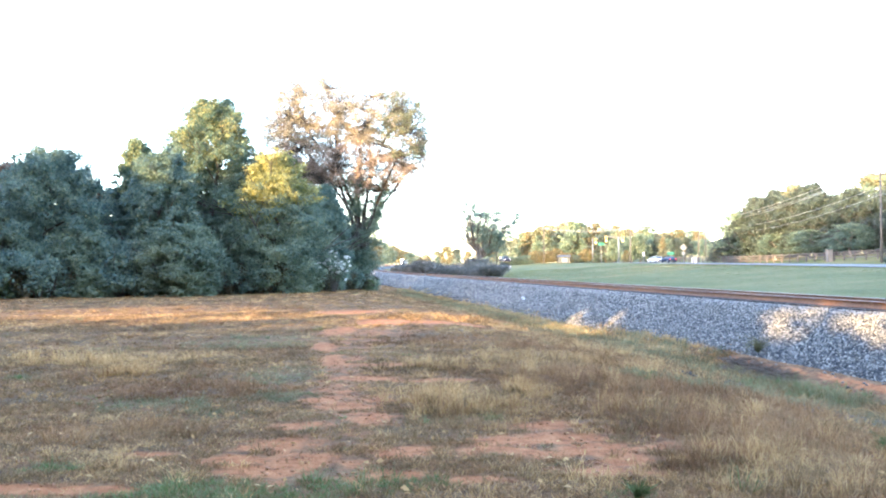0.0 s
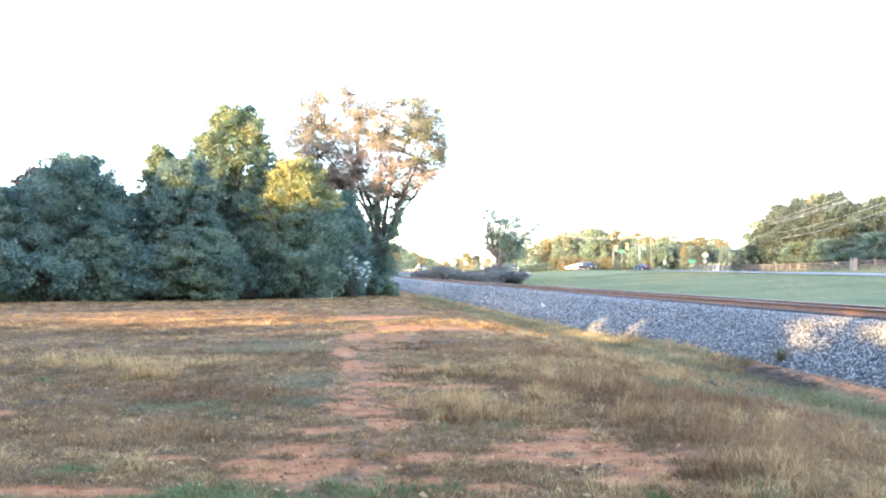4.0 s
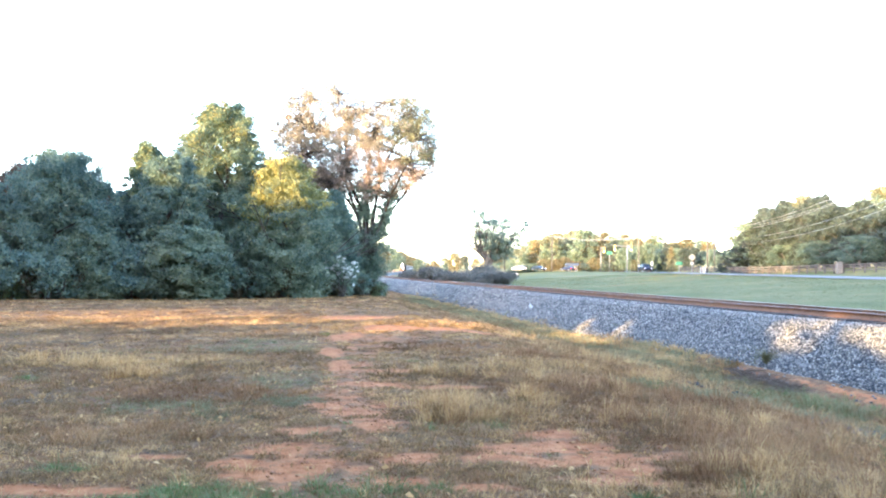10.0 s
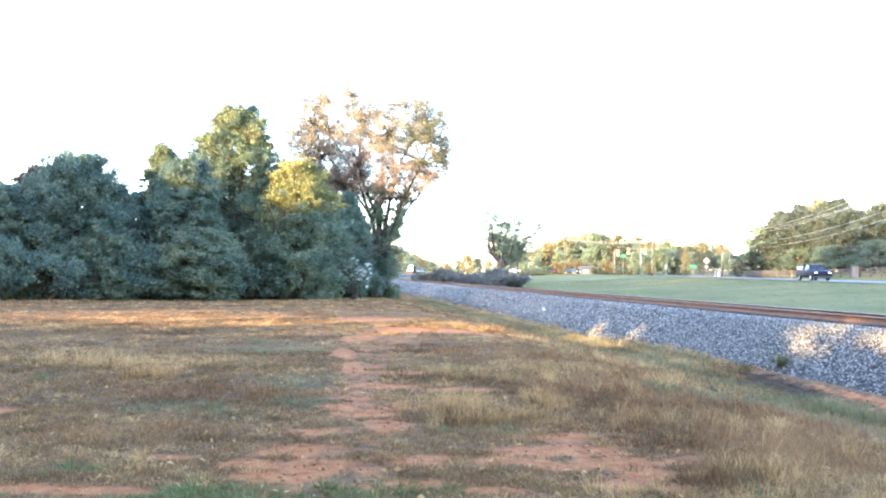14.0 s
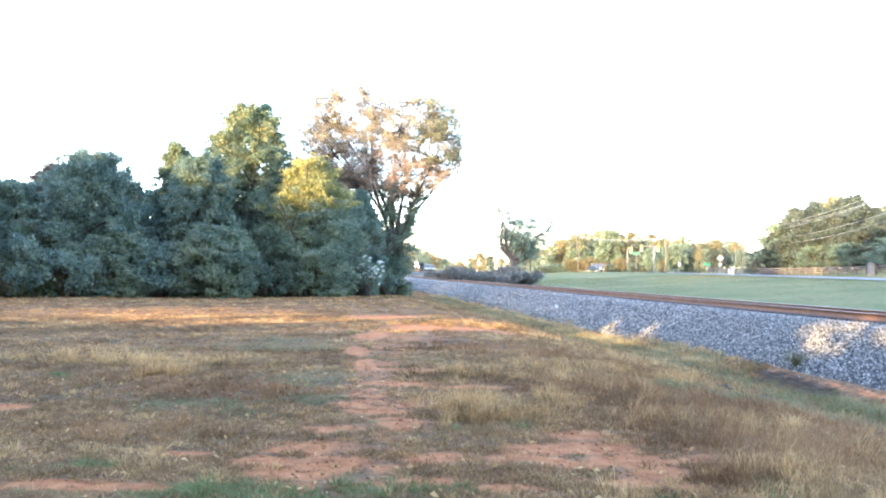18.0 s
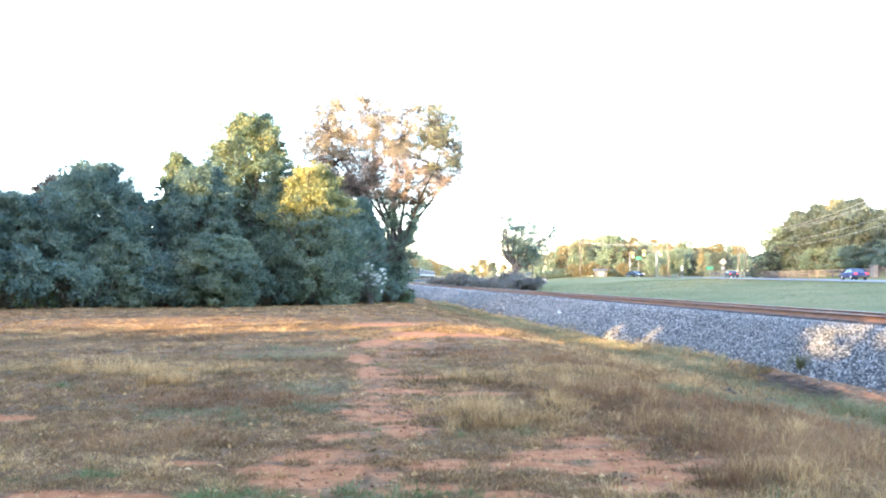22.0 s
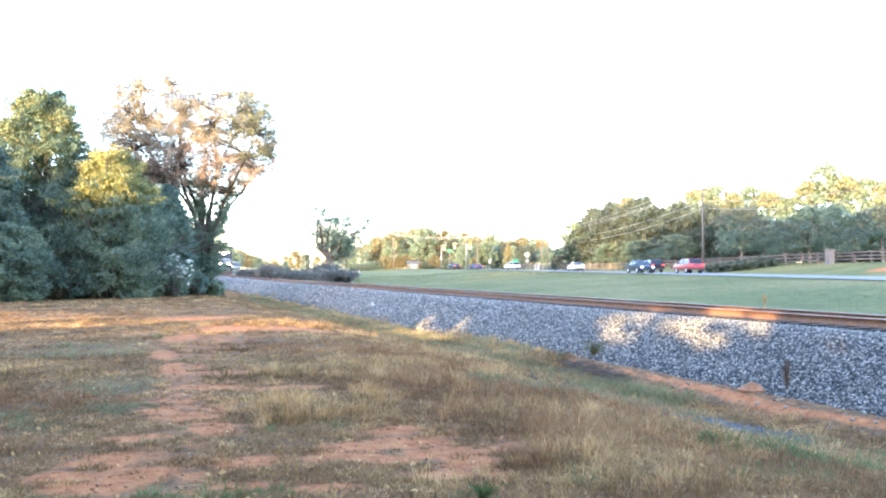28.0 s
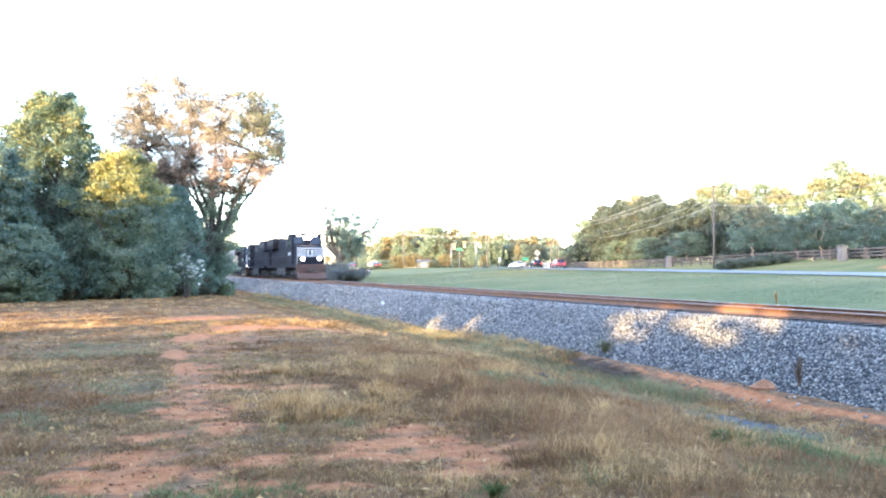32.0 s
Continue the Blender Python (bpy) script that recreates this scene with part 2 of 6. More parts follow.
def cyl(bm, a, b, r0, r1=None, n=12):
    a, b = Vector(a), Vector(b)
    r1 = r0 if r1 is None else r1
    q = (b - a).to_track_quat("Z", "Y")
    lo = [bm.verts.new(a + q @ Vector((math.cos(i * 2 * math.pi / n) * r0, math.sin(i * 2 * math.pi / n) * r0, 0))) for i in range(n)]
    hi = [bm.verts.new(b + q @ Vector((math.cos(i * 2 * math.pi / n) * r1, math.sin(i * 2 * math.pi / n) * r1, 0))) for i in range(n)]
    for i in range(n):
        bm.faces.new((lo[i], lo[(i + 1) % n], hi[(i + 1) % n], hi[i]))
    bm.faces.new(lo[::-1])
    bm.faces.new(hi)
    return bm


def prism(bm, profile, x0, x1):
    """A profile of (y, z) points carried from x0 to x1."""
    a = [bm.verts.new((x0, y, z)) for y, z in profile]
    b = [bm.verts.new((x1, y, z)) for y, z in profile]
    n = len(profile)
    for i in range(n):
        bm.faces.new((a[i], a[(i + 1) % n], b[(i + 1) % n], b[i]))
    bm.faces.new(a[::-1])
    bm.faces.new(b)
    bmesh.ops.recalc_face_normals(bm, faces=bm.faces)
    return bm


def tubes(paths, sides=6):
    """Tapered tubes along paths of (x, y, z, radius), as arrays."""
    vs, fs = [], []
    for path in paths:
        p = np.array(path, dtype=float)
        base = len(vs)
        for i, (x, y, z, r) in enumerate(p):
            d = p[min(i + 1, len(p) - 1), :3] - p[max(i - 1, 0), :3]
            d = d / (np.linalg.norm(d) + 1e-9)
            a = np.cross(d, (0.3, 1, 0.2) if abs(d[2]) > 0.7 else (0, 0, 1))
            a /= np.linalg.norm(a) + 1e-9
            b = np.cross(d, a)
            for k in range(sides):
                w = 2 * math.pi * k / sides
                vs.append(p[i, :3] + r * (math.cos(w) * a + math.sin(w) * b))
        for i in range(len(p) - 1):
            for k in range(sides):
                k2 = (k + 1) % sides
                fs.append((base + i * sides + k, base + i * sides + k2, base + (i + 1) * sides + k2, base + (i + 1) * sides + k))
    return vs, fs


def polar(az, dist, z=0.0):
    """A place by its bearing in degrees to the right of straight ahead, and its distance from the camera."""
    return dist * math.sin(radians(az)), dist * math.cos(radians(az)), z


# ---- the plan: track, road, ground ----
HEAD_0, HEAD_1, S_BEND, L_BEND = radians(-10.2), radians(-1.7), 110.0, 220.0
TRACK_N = 15.45     # from the camera to the track's centre line
RAIL_Z, GAUGE = 0.55, 1.51


def track(s):
    """The centre line s metres along from beside the camera: x, y, heading, height of the rails' top."""
    x, y = TRACK_N * math.cos(HEAD_0), -TRACK_N * math.sin(HEAD_0)
    a = min(s, S_BEND)
    x, y, h = x + a * math.sin(HEAD_0), y + a * math.cos(HEAD_0), HEAD_0
    if s > S_BEND:
        rest = min(s - S_BEND, L_BEND)
        k = (HEAD_1 - HEAD_0) / L_BEND
        h = HEAD_0 + k * rest
        x += (math.cos(HEAD_0) - math.cos(h)) / k
        y += (math.sin(h) - math.sin(HEAD_0)) / k
    if s > S_BEND + L_BEND:
        b = s - S_BEND - L_BEND
        x, y = x + b * math.sin(HEAD_1), y + b * math.cos(HEAD_1)
    return x, y, h, RAIL_Z + 0.0042 * max(0.0, s - 110) ** 2 / (max(0.0, s - 110) + 60)


TRACK_S = np.concatenate([np.arange(-120, 360, 4.0), np.arange(360, 1300, 40.0)])
TRACK_P = np.array([track(float(s)) for s in TRACK_S])


def smooth(a, b, x):
    t = np.clip((x - a) / (b - a), 0, 1)
    return t * t * (3 - 2 * t)


def off_track(x, y):
    """Signed distance from the track's centre (right is positive), and the rails' height there."""
    xt, h, z = (np.interp(y, TRACK_P[:, 1], TRACK_P[:, i]) for i in (0, 2, 3))
    return (x - xt) * np.cos(h), z


def road_x(y):
    """The near edge of the road."""
    return 35.6 + 0.055 * (y - 49)


ROAD_W = 14.6


def road_z(y):
    return 1.2 + 0.0075 * (np.clip(y, 20, 330) - 48) - 0.000006 * np.clip(y - 48, 0, 280) ** 2


def hills(x, y, f, seed):
    """Cheap smooth unevenness."""
    r = np.random.RandomState(seed)
    z = 0
    for k in range(5):
        a, p = r.uniform(0, 6.28), r.uniform(0, 6.28, 2)
        w = f * (1 + 0.7 * k)
        z = z + np.sin((x * np.cos(a) + y * np.sin(a)) * w + p[0]) * np.cos((y * np.cos(a) - x * np.sin(a)) * w * 0.8 + p[1]) / (1 + 0.6 * k)
    return z / 2.4


def ground_z(x, y):
    x, y = np.asarray(x, float), np.asarray(y, float)
    q, zr = off_track(x, y)
    d = np.hypot(x, y)
    lift = zr - RAIL_Z
    field = -0.3 * smooth(22, 62, d) + 0.05 * hills(x, y, 0.35, 3) * smooth(3, 9, d) + lift
    fall = smooth(-12.0, -5.6, q)
    left = field * (1 - fall) + (-0.92 + lift) * fall + 0.2 * smooth(-5.6, -4.6, q) * smooth(34, 24, y)
    xr = road_x(y)
    rz = road_z(y)
    f = np.clip((q - 3.4) / np.maximum(xr - (x - q) - 3.4, 6), 0, 1)
    right = (-0.05 + lift * 0.6) * (1 - smooth(0, 0.92, f)) + (rz - 0.06) * smooth(0, 0.92, f) + 0.06 * hills(x, y, 0.25, 5) * f * (1 - f) * 4
    far = x - xr - ROAD_W
    right = right + np.where(far > 0, 1.5 * smooth(0, 14, far) + 0.01 * np.clip(far - 14, 0, 300), 0)
    z = np.where(q < 0, left, right)
    z = z + 0.02 * hills(x, y, 2.6, 9) * (1 - smooth(25, 50, d)) * (np.abs(q) > 4.4)
    return z


# patches of bare clay on the field: x, y, half width, half depth, turn
CLAY_PATH = [(-1.38, 9.12, 0.32, 0.24, 0), (-1.02, 8.62, 0.36, 0.34, -30), (-0.7, 7.9, 0.28, 0.42, 25), (-1.1, 10.7, 0.55, 0.3, 0), (-0.4, 10.58, 0.6, 0.17, 0), (0.12, 10.7, 0.4, 0.14, 0),
             (-0.83, 12.2, 0.5, 0.22, 0), (-1.72, 12.6, 0.24, 0.9, 8), (-2.2, 14.9, 0.26, 1.1, 10), (-2.4, 18.4, 0.4, 1.6, 0), (-3.1, 26.3, 1.3, 1.3, 0), (-1.5, 21.6, 1.1, 1.0, 0), (0.3, 21.5, 1.7, 0.8, 0)]
CLAY_NEAR = [(-1.3, 7.55, 0.36, 0.2, 0), (-1.38, 6.75, 0.36, 0.26, 0), (-1.14, 6.2, 0.36, 0.26, 0), (-1.6, 6.26, 0.3, 0.2, 0), (-1.4, 5.88, 0.34, 0.16, 0), (-0.34, 6.45, 0.3, 0.2, 0), (-0.4, 5.7, 0.36, 0.15, 0),
             (-2.45, 5.45, 0.32, 0.12, 0), (-2.95, 5.5, 0.38, 0.14, 0), (-5.0, 8.4, 0.4, 0.2, 0), (-2.35, 6.5, 0.24, 0.1, 0), (0.22, 5.6, 0.3, 0.12, 0)]
CLAY_EAST = [(0.95, 7.55, 0.34, 0.22, 0), (0.56, 6.88, 0.42, 0.24, 0), (1.02, 6.98, 0.42, 0.28, 0), (1.24, 6.58, 0.36, 0.26, 0), (1.4, 6.16, 0.34, 0.2, 0), (0.42, 6.5, 0.34, 0.18, 0), (0.75, 6.35, 0.3, 0.14, 0),
             (1.72, 6.6, 0.2, 0.12, 0), (1.15, 5.86, 0.42, 0.12, 0)]


def clay_at(x, y):
    c = np.zeros_like(x)
    for cx, cy, a, b, turn in CLAY_PATH + CLAY_NEAR + CLAY_EAST:
        w = radians(turn)
        dx, dy = x - cx, y - cy
        u, v = dx * math.cos(w) + dy * math.sin(w), -dx * math.sin(w) + dy * math.cos(w)
        c = np.maximum(c, 1.15 - 0.6 * np.sqrt((u / a) ** 2 + (v / b) ** 2))
    # the worn track across the field
    path = np.interp(y, [4, 8, 12, 17, 22, 30], [-1.2, -0.9, -1.45, -1.5, -1.2, -1.0])
    wide = np.interp(y, [4, 8, 14, 20, 30], [0.8, 0.7, 0.7, 1.6, 3.0])
    worn = (0.53 - 0.32 * ((x - path) / wide) ** 2 + 0.26 * hills(x, y, 1.7, 44)) * smooth(30, 20, y)
    c = np.maximum(c, worn)
    c = np.maximum(c, (0.5 - 0.35 * (((x - 1.1) / 1.6) ** 2 + ((y - 6.9) / 1.5) ** 2) + 0.22 * hills(x, y, 2.1, 45)))
    q, _ = off_track(x, y)
    ditch = 1.1 - np.abs(q + 4.95 + 0.2 * hills(x, y * 0.8, 0.9, 8)) / (0.24 + 0.1 * smooth(18, 12, y) + 0.14 * hills(x, y, 1.3, 48))
    ditch = ditch * smooth(21.5, 18.5, y)
    c = np.maximum(c, 1.2 - 0.7 * np.hypot((x - 58.5) / 2.6, (y - 69.5) / 2.2))
    return np.clip(np.maximum(c, ditch), 0, 1)


def build_ground():
    def steps(*runs):
        out = [runs[0][0]]
        for lo, hi, st in runs:
            out += list(np.arange(lo + st, hi + st * 0.01, st))
        return np.array(out)
    xs = steps((-2200, -200, 200), (-200, -60, 10), (-60, -16, 1.0), (-16, -6, 0.2), (-6, 6, 0.1), (6, 22, 0.2), (22, 80, 1.0), (80, 200, 8), (200, 2200, 200))
    ys = steps((-2000, -200, 200), (-200, -20, 12), (-20, 3, 1.0), (3, 14, 0.1), (14, 28, 0.2), (28, 110, 0.8), (110, 300, 5), (300, 1000, 50), (1000, 3000, 250))
    gx, gy = np.meshgrid(xs, ys)
    z = ground_z(gx, gy)
    n = len(xs)
    i, j = np.meshgrid(np.arange(n - 1), np.arange(len(ys) - 1))
    a = (j * n + i).ravel()
    me = mesh_of("ground", np.stack([gx.ravel(), gy.ravel(), z.ravel()], 1), np.stack([a, a + 1, a + n + 1, a + n], 1), M_GROUND, True)
    q, _ = off_track(gx, gy)
    cover = np.zeros((gx.size, 4), dtype=np.float32)
    cover[:, 0] = clay_at(gx, gy).ravel()
    cover[:, 1] = smooth(3.5, 6, q).ravel()
    cover[:, 3] = 1
    at = me.color_attributes.new("cover", "FLOAT_COLOR", "POINT")
    at.data.foreach_set("color", cover.ravel())
    return tagged(new("ground", me), "rough field of dry grass and red clay with a mown verge beyond the track", "ground", kind="structure")


build_ground()


def strip(name, s_list, profile, material, smooth_it=False):
    """A profile of (offset, height) carried along the track."""
    vs, fs = [], []
    k = len(profile)
    for s in s_list:
        x, y, h, z = track(float(s))
        for q, dz in profile:
            vs.append((x + q * math.cos(h), y - q * math.sin(h), z + dz))
    for i in range(len(s_list) - 1):
        for j in range(k - 1):
            a = i * k + j
            fs.append((a, a + 1, a + k + 1, a + k))
    return mesh_of(name, vs, fs, material, smooth_it)


S_LINE = np.concatenate([np.arange(-60, 60, 1.0), np.arange(60, 360, 4.0), np.arange(360, 1300, 20.0)])
BED = [(-4.9, -1.5), (-4.3, -1.16), (-2.3, -0.36), (-1.8, -0.25), (-1.0, -0.235), (1.0, -0.235), (1.8, -0.25), (2.3, -0.36), (4.6, -1.2)]
tagged(new("ballast_bed", strip("ballast_bed", S_LINE, BED, M_BED)), "raised bed of crushed grey stone under the railway track", "ballast", kind="structure")

H = 0.185
RAIL_PROFILE = [(-0.075, -H), (-0.075, -H + 0.012), (-0.012, -H + 0.035), (-0.009, -0.045), (-0.036, -0.03), (-0.036, -0.004), (-0.03, 0.0), (0.03, 0.0), (0.036, -0.004), (0.036, -0.03),
                (0.009, -0.045), (0.012, -H + 0.035), (0.075, -H + 0.012), (0.075, -H)]
for side in (-1, 1):
    rail = thing("rail", "rusty steel rail with a shiny worn head", "rail", "rails of the track")
    web = strip("web", S_LINE, [(side * GAUGE / 2 + a, b) for a, b in RAIL_PROFILE], M_RUST)
    part_mesh("web", web, rail)
    part_mesh("running_surface", strip("running_surface", S_LINE, [(side * GAUGE / 2 - 0.031, 0.001), (side * GAUGE / 2 - 0.027, 0.0025), (side * GAUGE / 2 + 0.027, 0.0025), (side * GAUGE / 2 + 0.031, 0.001)], M_RAILHEAD), rail, "polished steel running surface")


def build_road():
    ys = np.concatenate([np.arange(-300, 0, 20.0), np.arange(0, 340, 4.0), np.arange(340, 700, 30.0)])
    def band(name, o0, o1, dz, material, y0=-300, y1=700):
        yy = ys[(ys >= y0) & (ys <= y1)]
        v = []
        for y in yy:
            v += [(road_x(y) + o0, y, road_z(y) + dz), (road_x(y) + o1, y, road_z(y) + dz)]
        return mesh_of(name, v, [(2 * i, 2 * i + 1, 2 * i + 3, 2 * i + 2) for i in range(len(yy) - 1)], material)
    road = tagged(new("road", band("road", 0, ROAD_W, 0.0, M_ASPHALT)), "straight grey asphalt road of four lanes", "road", kind="structure")
    for name, o, w, mat_ in (("edge_line", 0.35, 0.12, M_LINE), ("edge_line", ROAD_W - 0.45, 0.12, M_LINE), ("centre_line", 7.1, 0.12, M_LINE_Y), ("centre_line", 7.4, 0.12, M_LINE_Y)):
        part_mesh(name, band(name, o, o + w, 0.005, mat_), road)
    side = [(50.0, 186.0), (38.0, 205.0), (20.0, 224.0), (12.5, 260.0), (11.0, 330.0), (10.0, 420.0)]
    v = []
    for x, y in side:
        z = max(float(ground_z(x, y)), float(road_z(y))) + 0.04
        v += [(x - 3.4, y - 2.2, z), (x + 3.4, y + 2.2, z)]
    tagged(new("side_road", mesh_of("side_road", v, [(2 * i, 2 * i + 1, 2 * i + 3, 2 * i + 2) for i in range(len(side) - 1)], M_ASPHALT)), "narrow asphalt side road leaving the junction", "road", kind="structure")
    dashes = []
    for o in (3.7, 10.9):
        for y in np.arange(10, 300, 12.0):
            dashes.append((o, y))
    v, f = [], []
    for o, y in dashes:
        b = len(v)
        for yy in (y, y + 3):
            v += [(road_x(yy) + o, yy, road_z(yy) + 0.005), (road_x(yy) + o + 0.11, yy, road_z(yy) + 0.005)]
        f.append((b, b + 1, b + 3, b + 2))
    part_mesh("lane_dashes", mesh_of("lane_dashes", v, f, M_LINE), road)


build_road()


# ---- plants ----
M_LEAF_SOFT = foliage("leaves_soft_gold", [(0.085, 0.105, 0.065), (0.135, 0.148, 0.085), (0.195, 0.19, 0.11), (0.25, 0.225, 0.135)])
# deep green; on the dark_b trees this darkness replaces shade that nothing casts
M_LEAF_DEEP = foliage("leaves_deep_green_and_shade", [(0.032, 0.046, 0.039), (0.049, 0.065, 0.051), (0.068, 0.086, 0.062), (0.097, 0.113, 0.076)])
M_LEAF_GREYBRUSH = foliage("leaves_grey_brush", [(0.06, 0.064, 0.056), (0.1, 0.102, 0.086), (0.15, 0.145, 0.118), (0.22, 0.195, 0.155)])


def leaf_cloud(rng, centres, radii, count, size, droop=0.0):
    """Many small folded leaf sprays scattered through clumps: vertices and quads."""
    centres, radii = np.asarray(centres, float), np.asarray(radii, float)
    w = radii ** 2
    pick = rng.choice(len(centres), count, p=w / w.sum())
    d = rng.normal(size=(count, 3))
    d /= np.linalg.norm(d, axis=1)[:, None]
    r = np.abs(rng.normal(0.55, 0.3, count))
    long = rng.normal(size=(len(centres), 3)) * np.array([1, 1, 0.55])
    long /= np.linalg.norm(long, axis=1)[:, None]
    reach = d * (r * radii[pick])[:, None] * np.array([0.95, 0.95, 0.75])
    along_spray = (reach * long[pick]).sum(1)[:, None] * long[pick]
    p = centres[pick] + reach + along_spray * rng.uniform(0.2, 1.1, len(centres))[pick][:, None]
    out = d * 0.55 + rng.normal(scale=0.8, size=(count, 3)) + np.array([0, 0, 0.35 - droop])
    out /= np.linalg.norm(out, axis=1)[:, None]
    a = np.cross(out, rng.normal(size=(count, 3)))
    a /= np.linalg.norm(a, axis=1)[:, None] + 1e-9
    b = np.cross(out, a)
    s = size * rng.uniform(0.55, 1.35, count)[:, None]
    tip = p + a * s * 0.75 - np.array([0, 0, droop]) * s
    tail = p - a * s * 0.75
    l = p + b * s * 0.42 + out * s * 0.16
    rr = p - b * s * 0.42 + out * s * 0.16
    v = np.stack([tail, l, tip, rr], 1).reshape(-1, 3)
    f = np.arange(count * 4).reshape(-1, 4)
    return v, f


def branch_paths(rng, base, top, r0, limbs, spread, start=0.35, twigs=2):
    """A trunk from base to top with limbs that leave it and fork: tube paths and the limbs' ends."""
    base, top = np.array(base, float), np.array(top, float)
    paths, ends = [], []
    n = 7
    bend = rng.normal(scale=0.05, size=(n + 1, 3)) * np.linalg.norm(top - base)
    bend[0] = 0
    trunk = [base + (top - base) * i / n + bend[i] * (i / n) for i in range(n + 1)]
    paths.append([(*p, r0 * (1.25 if i == 0 else 1) * (1 - 0.85 * i / n) + 0.015) for i, p in enumerate(trunk)])
    h = np.linalg.norm(top - base)
    for k in range(limbs):
        f = start + (0.97 - start) * (k + rng.uniform(0, 0.8)) / limbs
        i = min(int(f * n), n - 1)
        p0 = trunk[i] + (trunk[i + 1] - trunk[i]) * (f * n - i)
        w = k * 2.4 + rng.uniform(-0.5, 0.5)
        ln = spread * (1.15 - 0.6 * f) * rng.uniform(0.75, 1.2)
        d = np.array([math.cos(w), math.sin(w), rng.uniform(0.35, 0.9)])
        p1, p2 = p0 + d * ln * 0.5, p0 + d * ln + np.array([0, 0, 0.18 * ln])
        rr = r0 * (1 - 0.8 * f) * 0.55 + 0.012
        paths.append([(*p0, rr), (*p1, rr * 0.7), (*p2, rr * 0.3)])
        ends.append(p2)
        for _ in range(twigs):
            q = p1 + (p2 - p1) * rng.uniform(0, 0.6)
            e = q + (d + rng.normal(scale=0.55, size=3)) * ln * 0.45
            paths.append([(*q, rr * 0.45), (*((q + e) / 2 + rng.normal(scale=0.06 * ln, size=3)), rr * 0.3), (*e, rr * 0.14)])
            ends.append(e)
    ends.append(trunk[-1])
    return paths, ends


def tree_meshes(seed, height, width, leaf_mat, bark, leaves, leaf_size, low=0.2, clump=0.2, limbs=11, r0=None, top_mat=None, lean=(0, 0), shape="round", rim=1.0, spray=False):
    """Meshes of one tree: wood, crown and, where the top has another colour, a second crown."""
    rng = np.random.RandomState(seed)
    r0 = r0 or height * 0.018
    top = (lean[0], lean[1], height * 0.93)
    paths, ends = branch_paths(rng, (0, 0, -0.2), top, r0, limbs, width * 0.5, max(low, 0.12))
    v, f = tubes(paths, 6)
    wood = mesh_of("trunk", v, f, bark, True)
    centres, radii = [], []
    n_c = int(34 * rim)
    for k in range(n_c):
        u = (k + rng.uniform(0, 1)) / n_c
        if shape == "round":
            env = 0.82 + 0.18 * u / 0.4 if u < 0.4 else math.sqrt(max(0.02, 1 - ((u - 0.4) / 0.62) ** 2))
        elif shape == "dome":
            env = 0.95 - 0.1 * u if u < 0.45 else 0.905 * (1 - ((u - 0.45) / 0.57) ** 1.9)
        else:
            env = (1 - u) ** 0.6 * 0.85 + 0.15
        w = k * 2.399 + rng.uniform(-0.6, 0.6)
        r = width * clump * (0.5 + 0.95 * rng.uniform(0, 1) ** 1.6)
        rad = max(0.0, width * 0.5 * env - 0.5 * r) * math.sqrt(rng.uniform(0.06, 1.05))
        t = low + (1 - low) * u
        cx, cy, cz = lean[0] * t + rad * math.cos(w), lean[1] * t + rad * math.sin(w), min(height * t, height - r * 0.6)
        # each bough runs out in smaller and smaller sprays
        dz = rng.uniform(-0.25, 0.75) + (0.7 if u > 0.85 else 0)
        for j, (go, size) in enumerate(((0.0, 1.0), (0.75, 0.6))):
            if spray or j == 0:
                wj = w + rng.normal(scale=0.35) * (j > 0)
                centres.append((cx + go * r * math.cos(wj), cy + go * r * math.sin(wj), min(cz + go * r * dz, height * 1.02)))
                radii.append(r * size)
    centres, radii = np.array(centres), np.array(radii)
    out = [("trunk", wood)]
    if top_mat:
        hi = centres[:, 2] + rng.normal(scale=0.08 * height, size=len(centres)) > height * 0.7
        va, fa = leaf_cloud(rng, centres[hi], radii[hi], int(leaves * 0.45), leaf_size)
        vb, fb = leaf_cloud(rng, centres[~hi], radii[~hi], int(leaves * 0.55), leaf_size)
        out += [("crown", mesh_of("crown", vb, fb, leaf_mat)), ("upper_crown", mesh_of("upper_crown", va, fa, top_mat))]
    else:
        va, fa = leaf_cloud(rng, centres, radii, leaves, leaf_size)
        out.append(("crown", mesh_of("crown", va, fa, leaf_mat)))
    return out


def top_of(meshes):
    """The height of a plant's meshes."""
    hi = 0.0
    for _, me in meshes:
        co = np.empty(len(me.vertices) * 3, dtype=np.float32)
        me.vertices.foreach_get("co", co)
        hi = max(hi, float(np.percentile(co[2::3], 99.7)))
    return hi


def rise(az, dist, slope):
    """How tall a thing stands there whose top shows at that slope above the camera's level."""
    x, y, _ = polar(az, dist)
    return EYE[2] + slope * dist - float(ground_z(x, y))


def place(meshes, name, label, category, x, y, group="", turn=0.0, scale=1.0, sink=0.0):
    m = Matrix.LocRotScale((x, y, float(ground_z(x, y)) - sink), Euler((0, 0, radians(turn))), Vector((scale,) * 3) if isinstance(scale, (int, float)) else Vector(scale))
    ob = thing(name, label, category, group, at=m)
    for pname, me in meshes:
        part_mesh(pname, me, ob)
    return ob


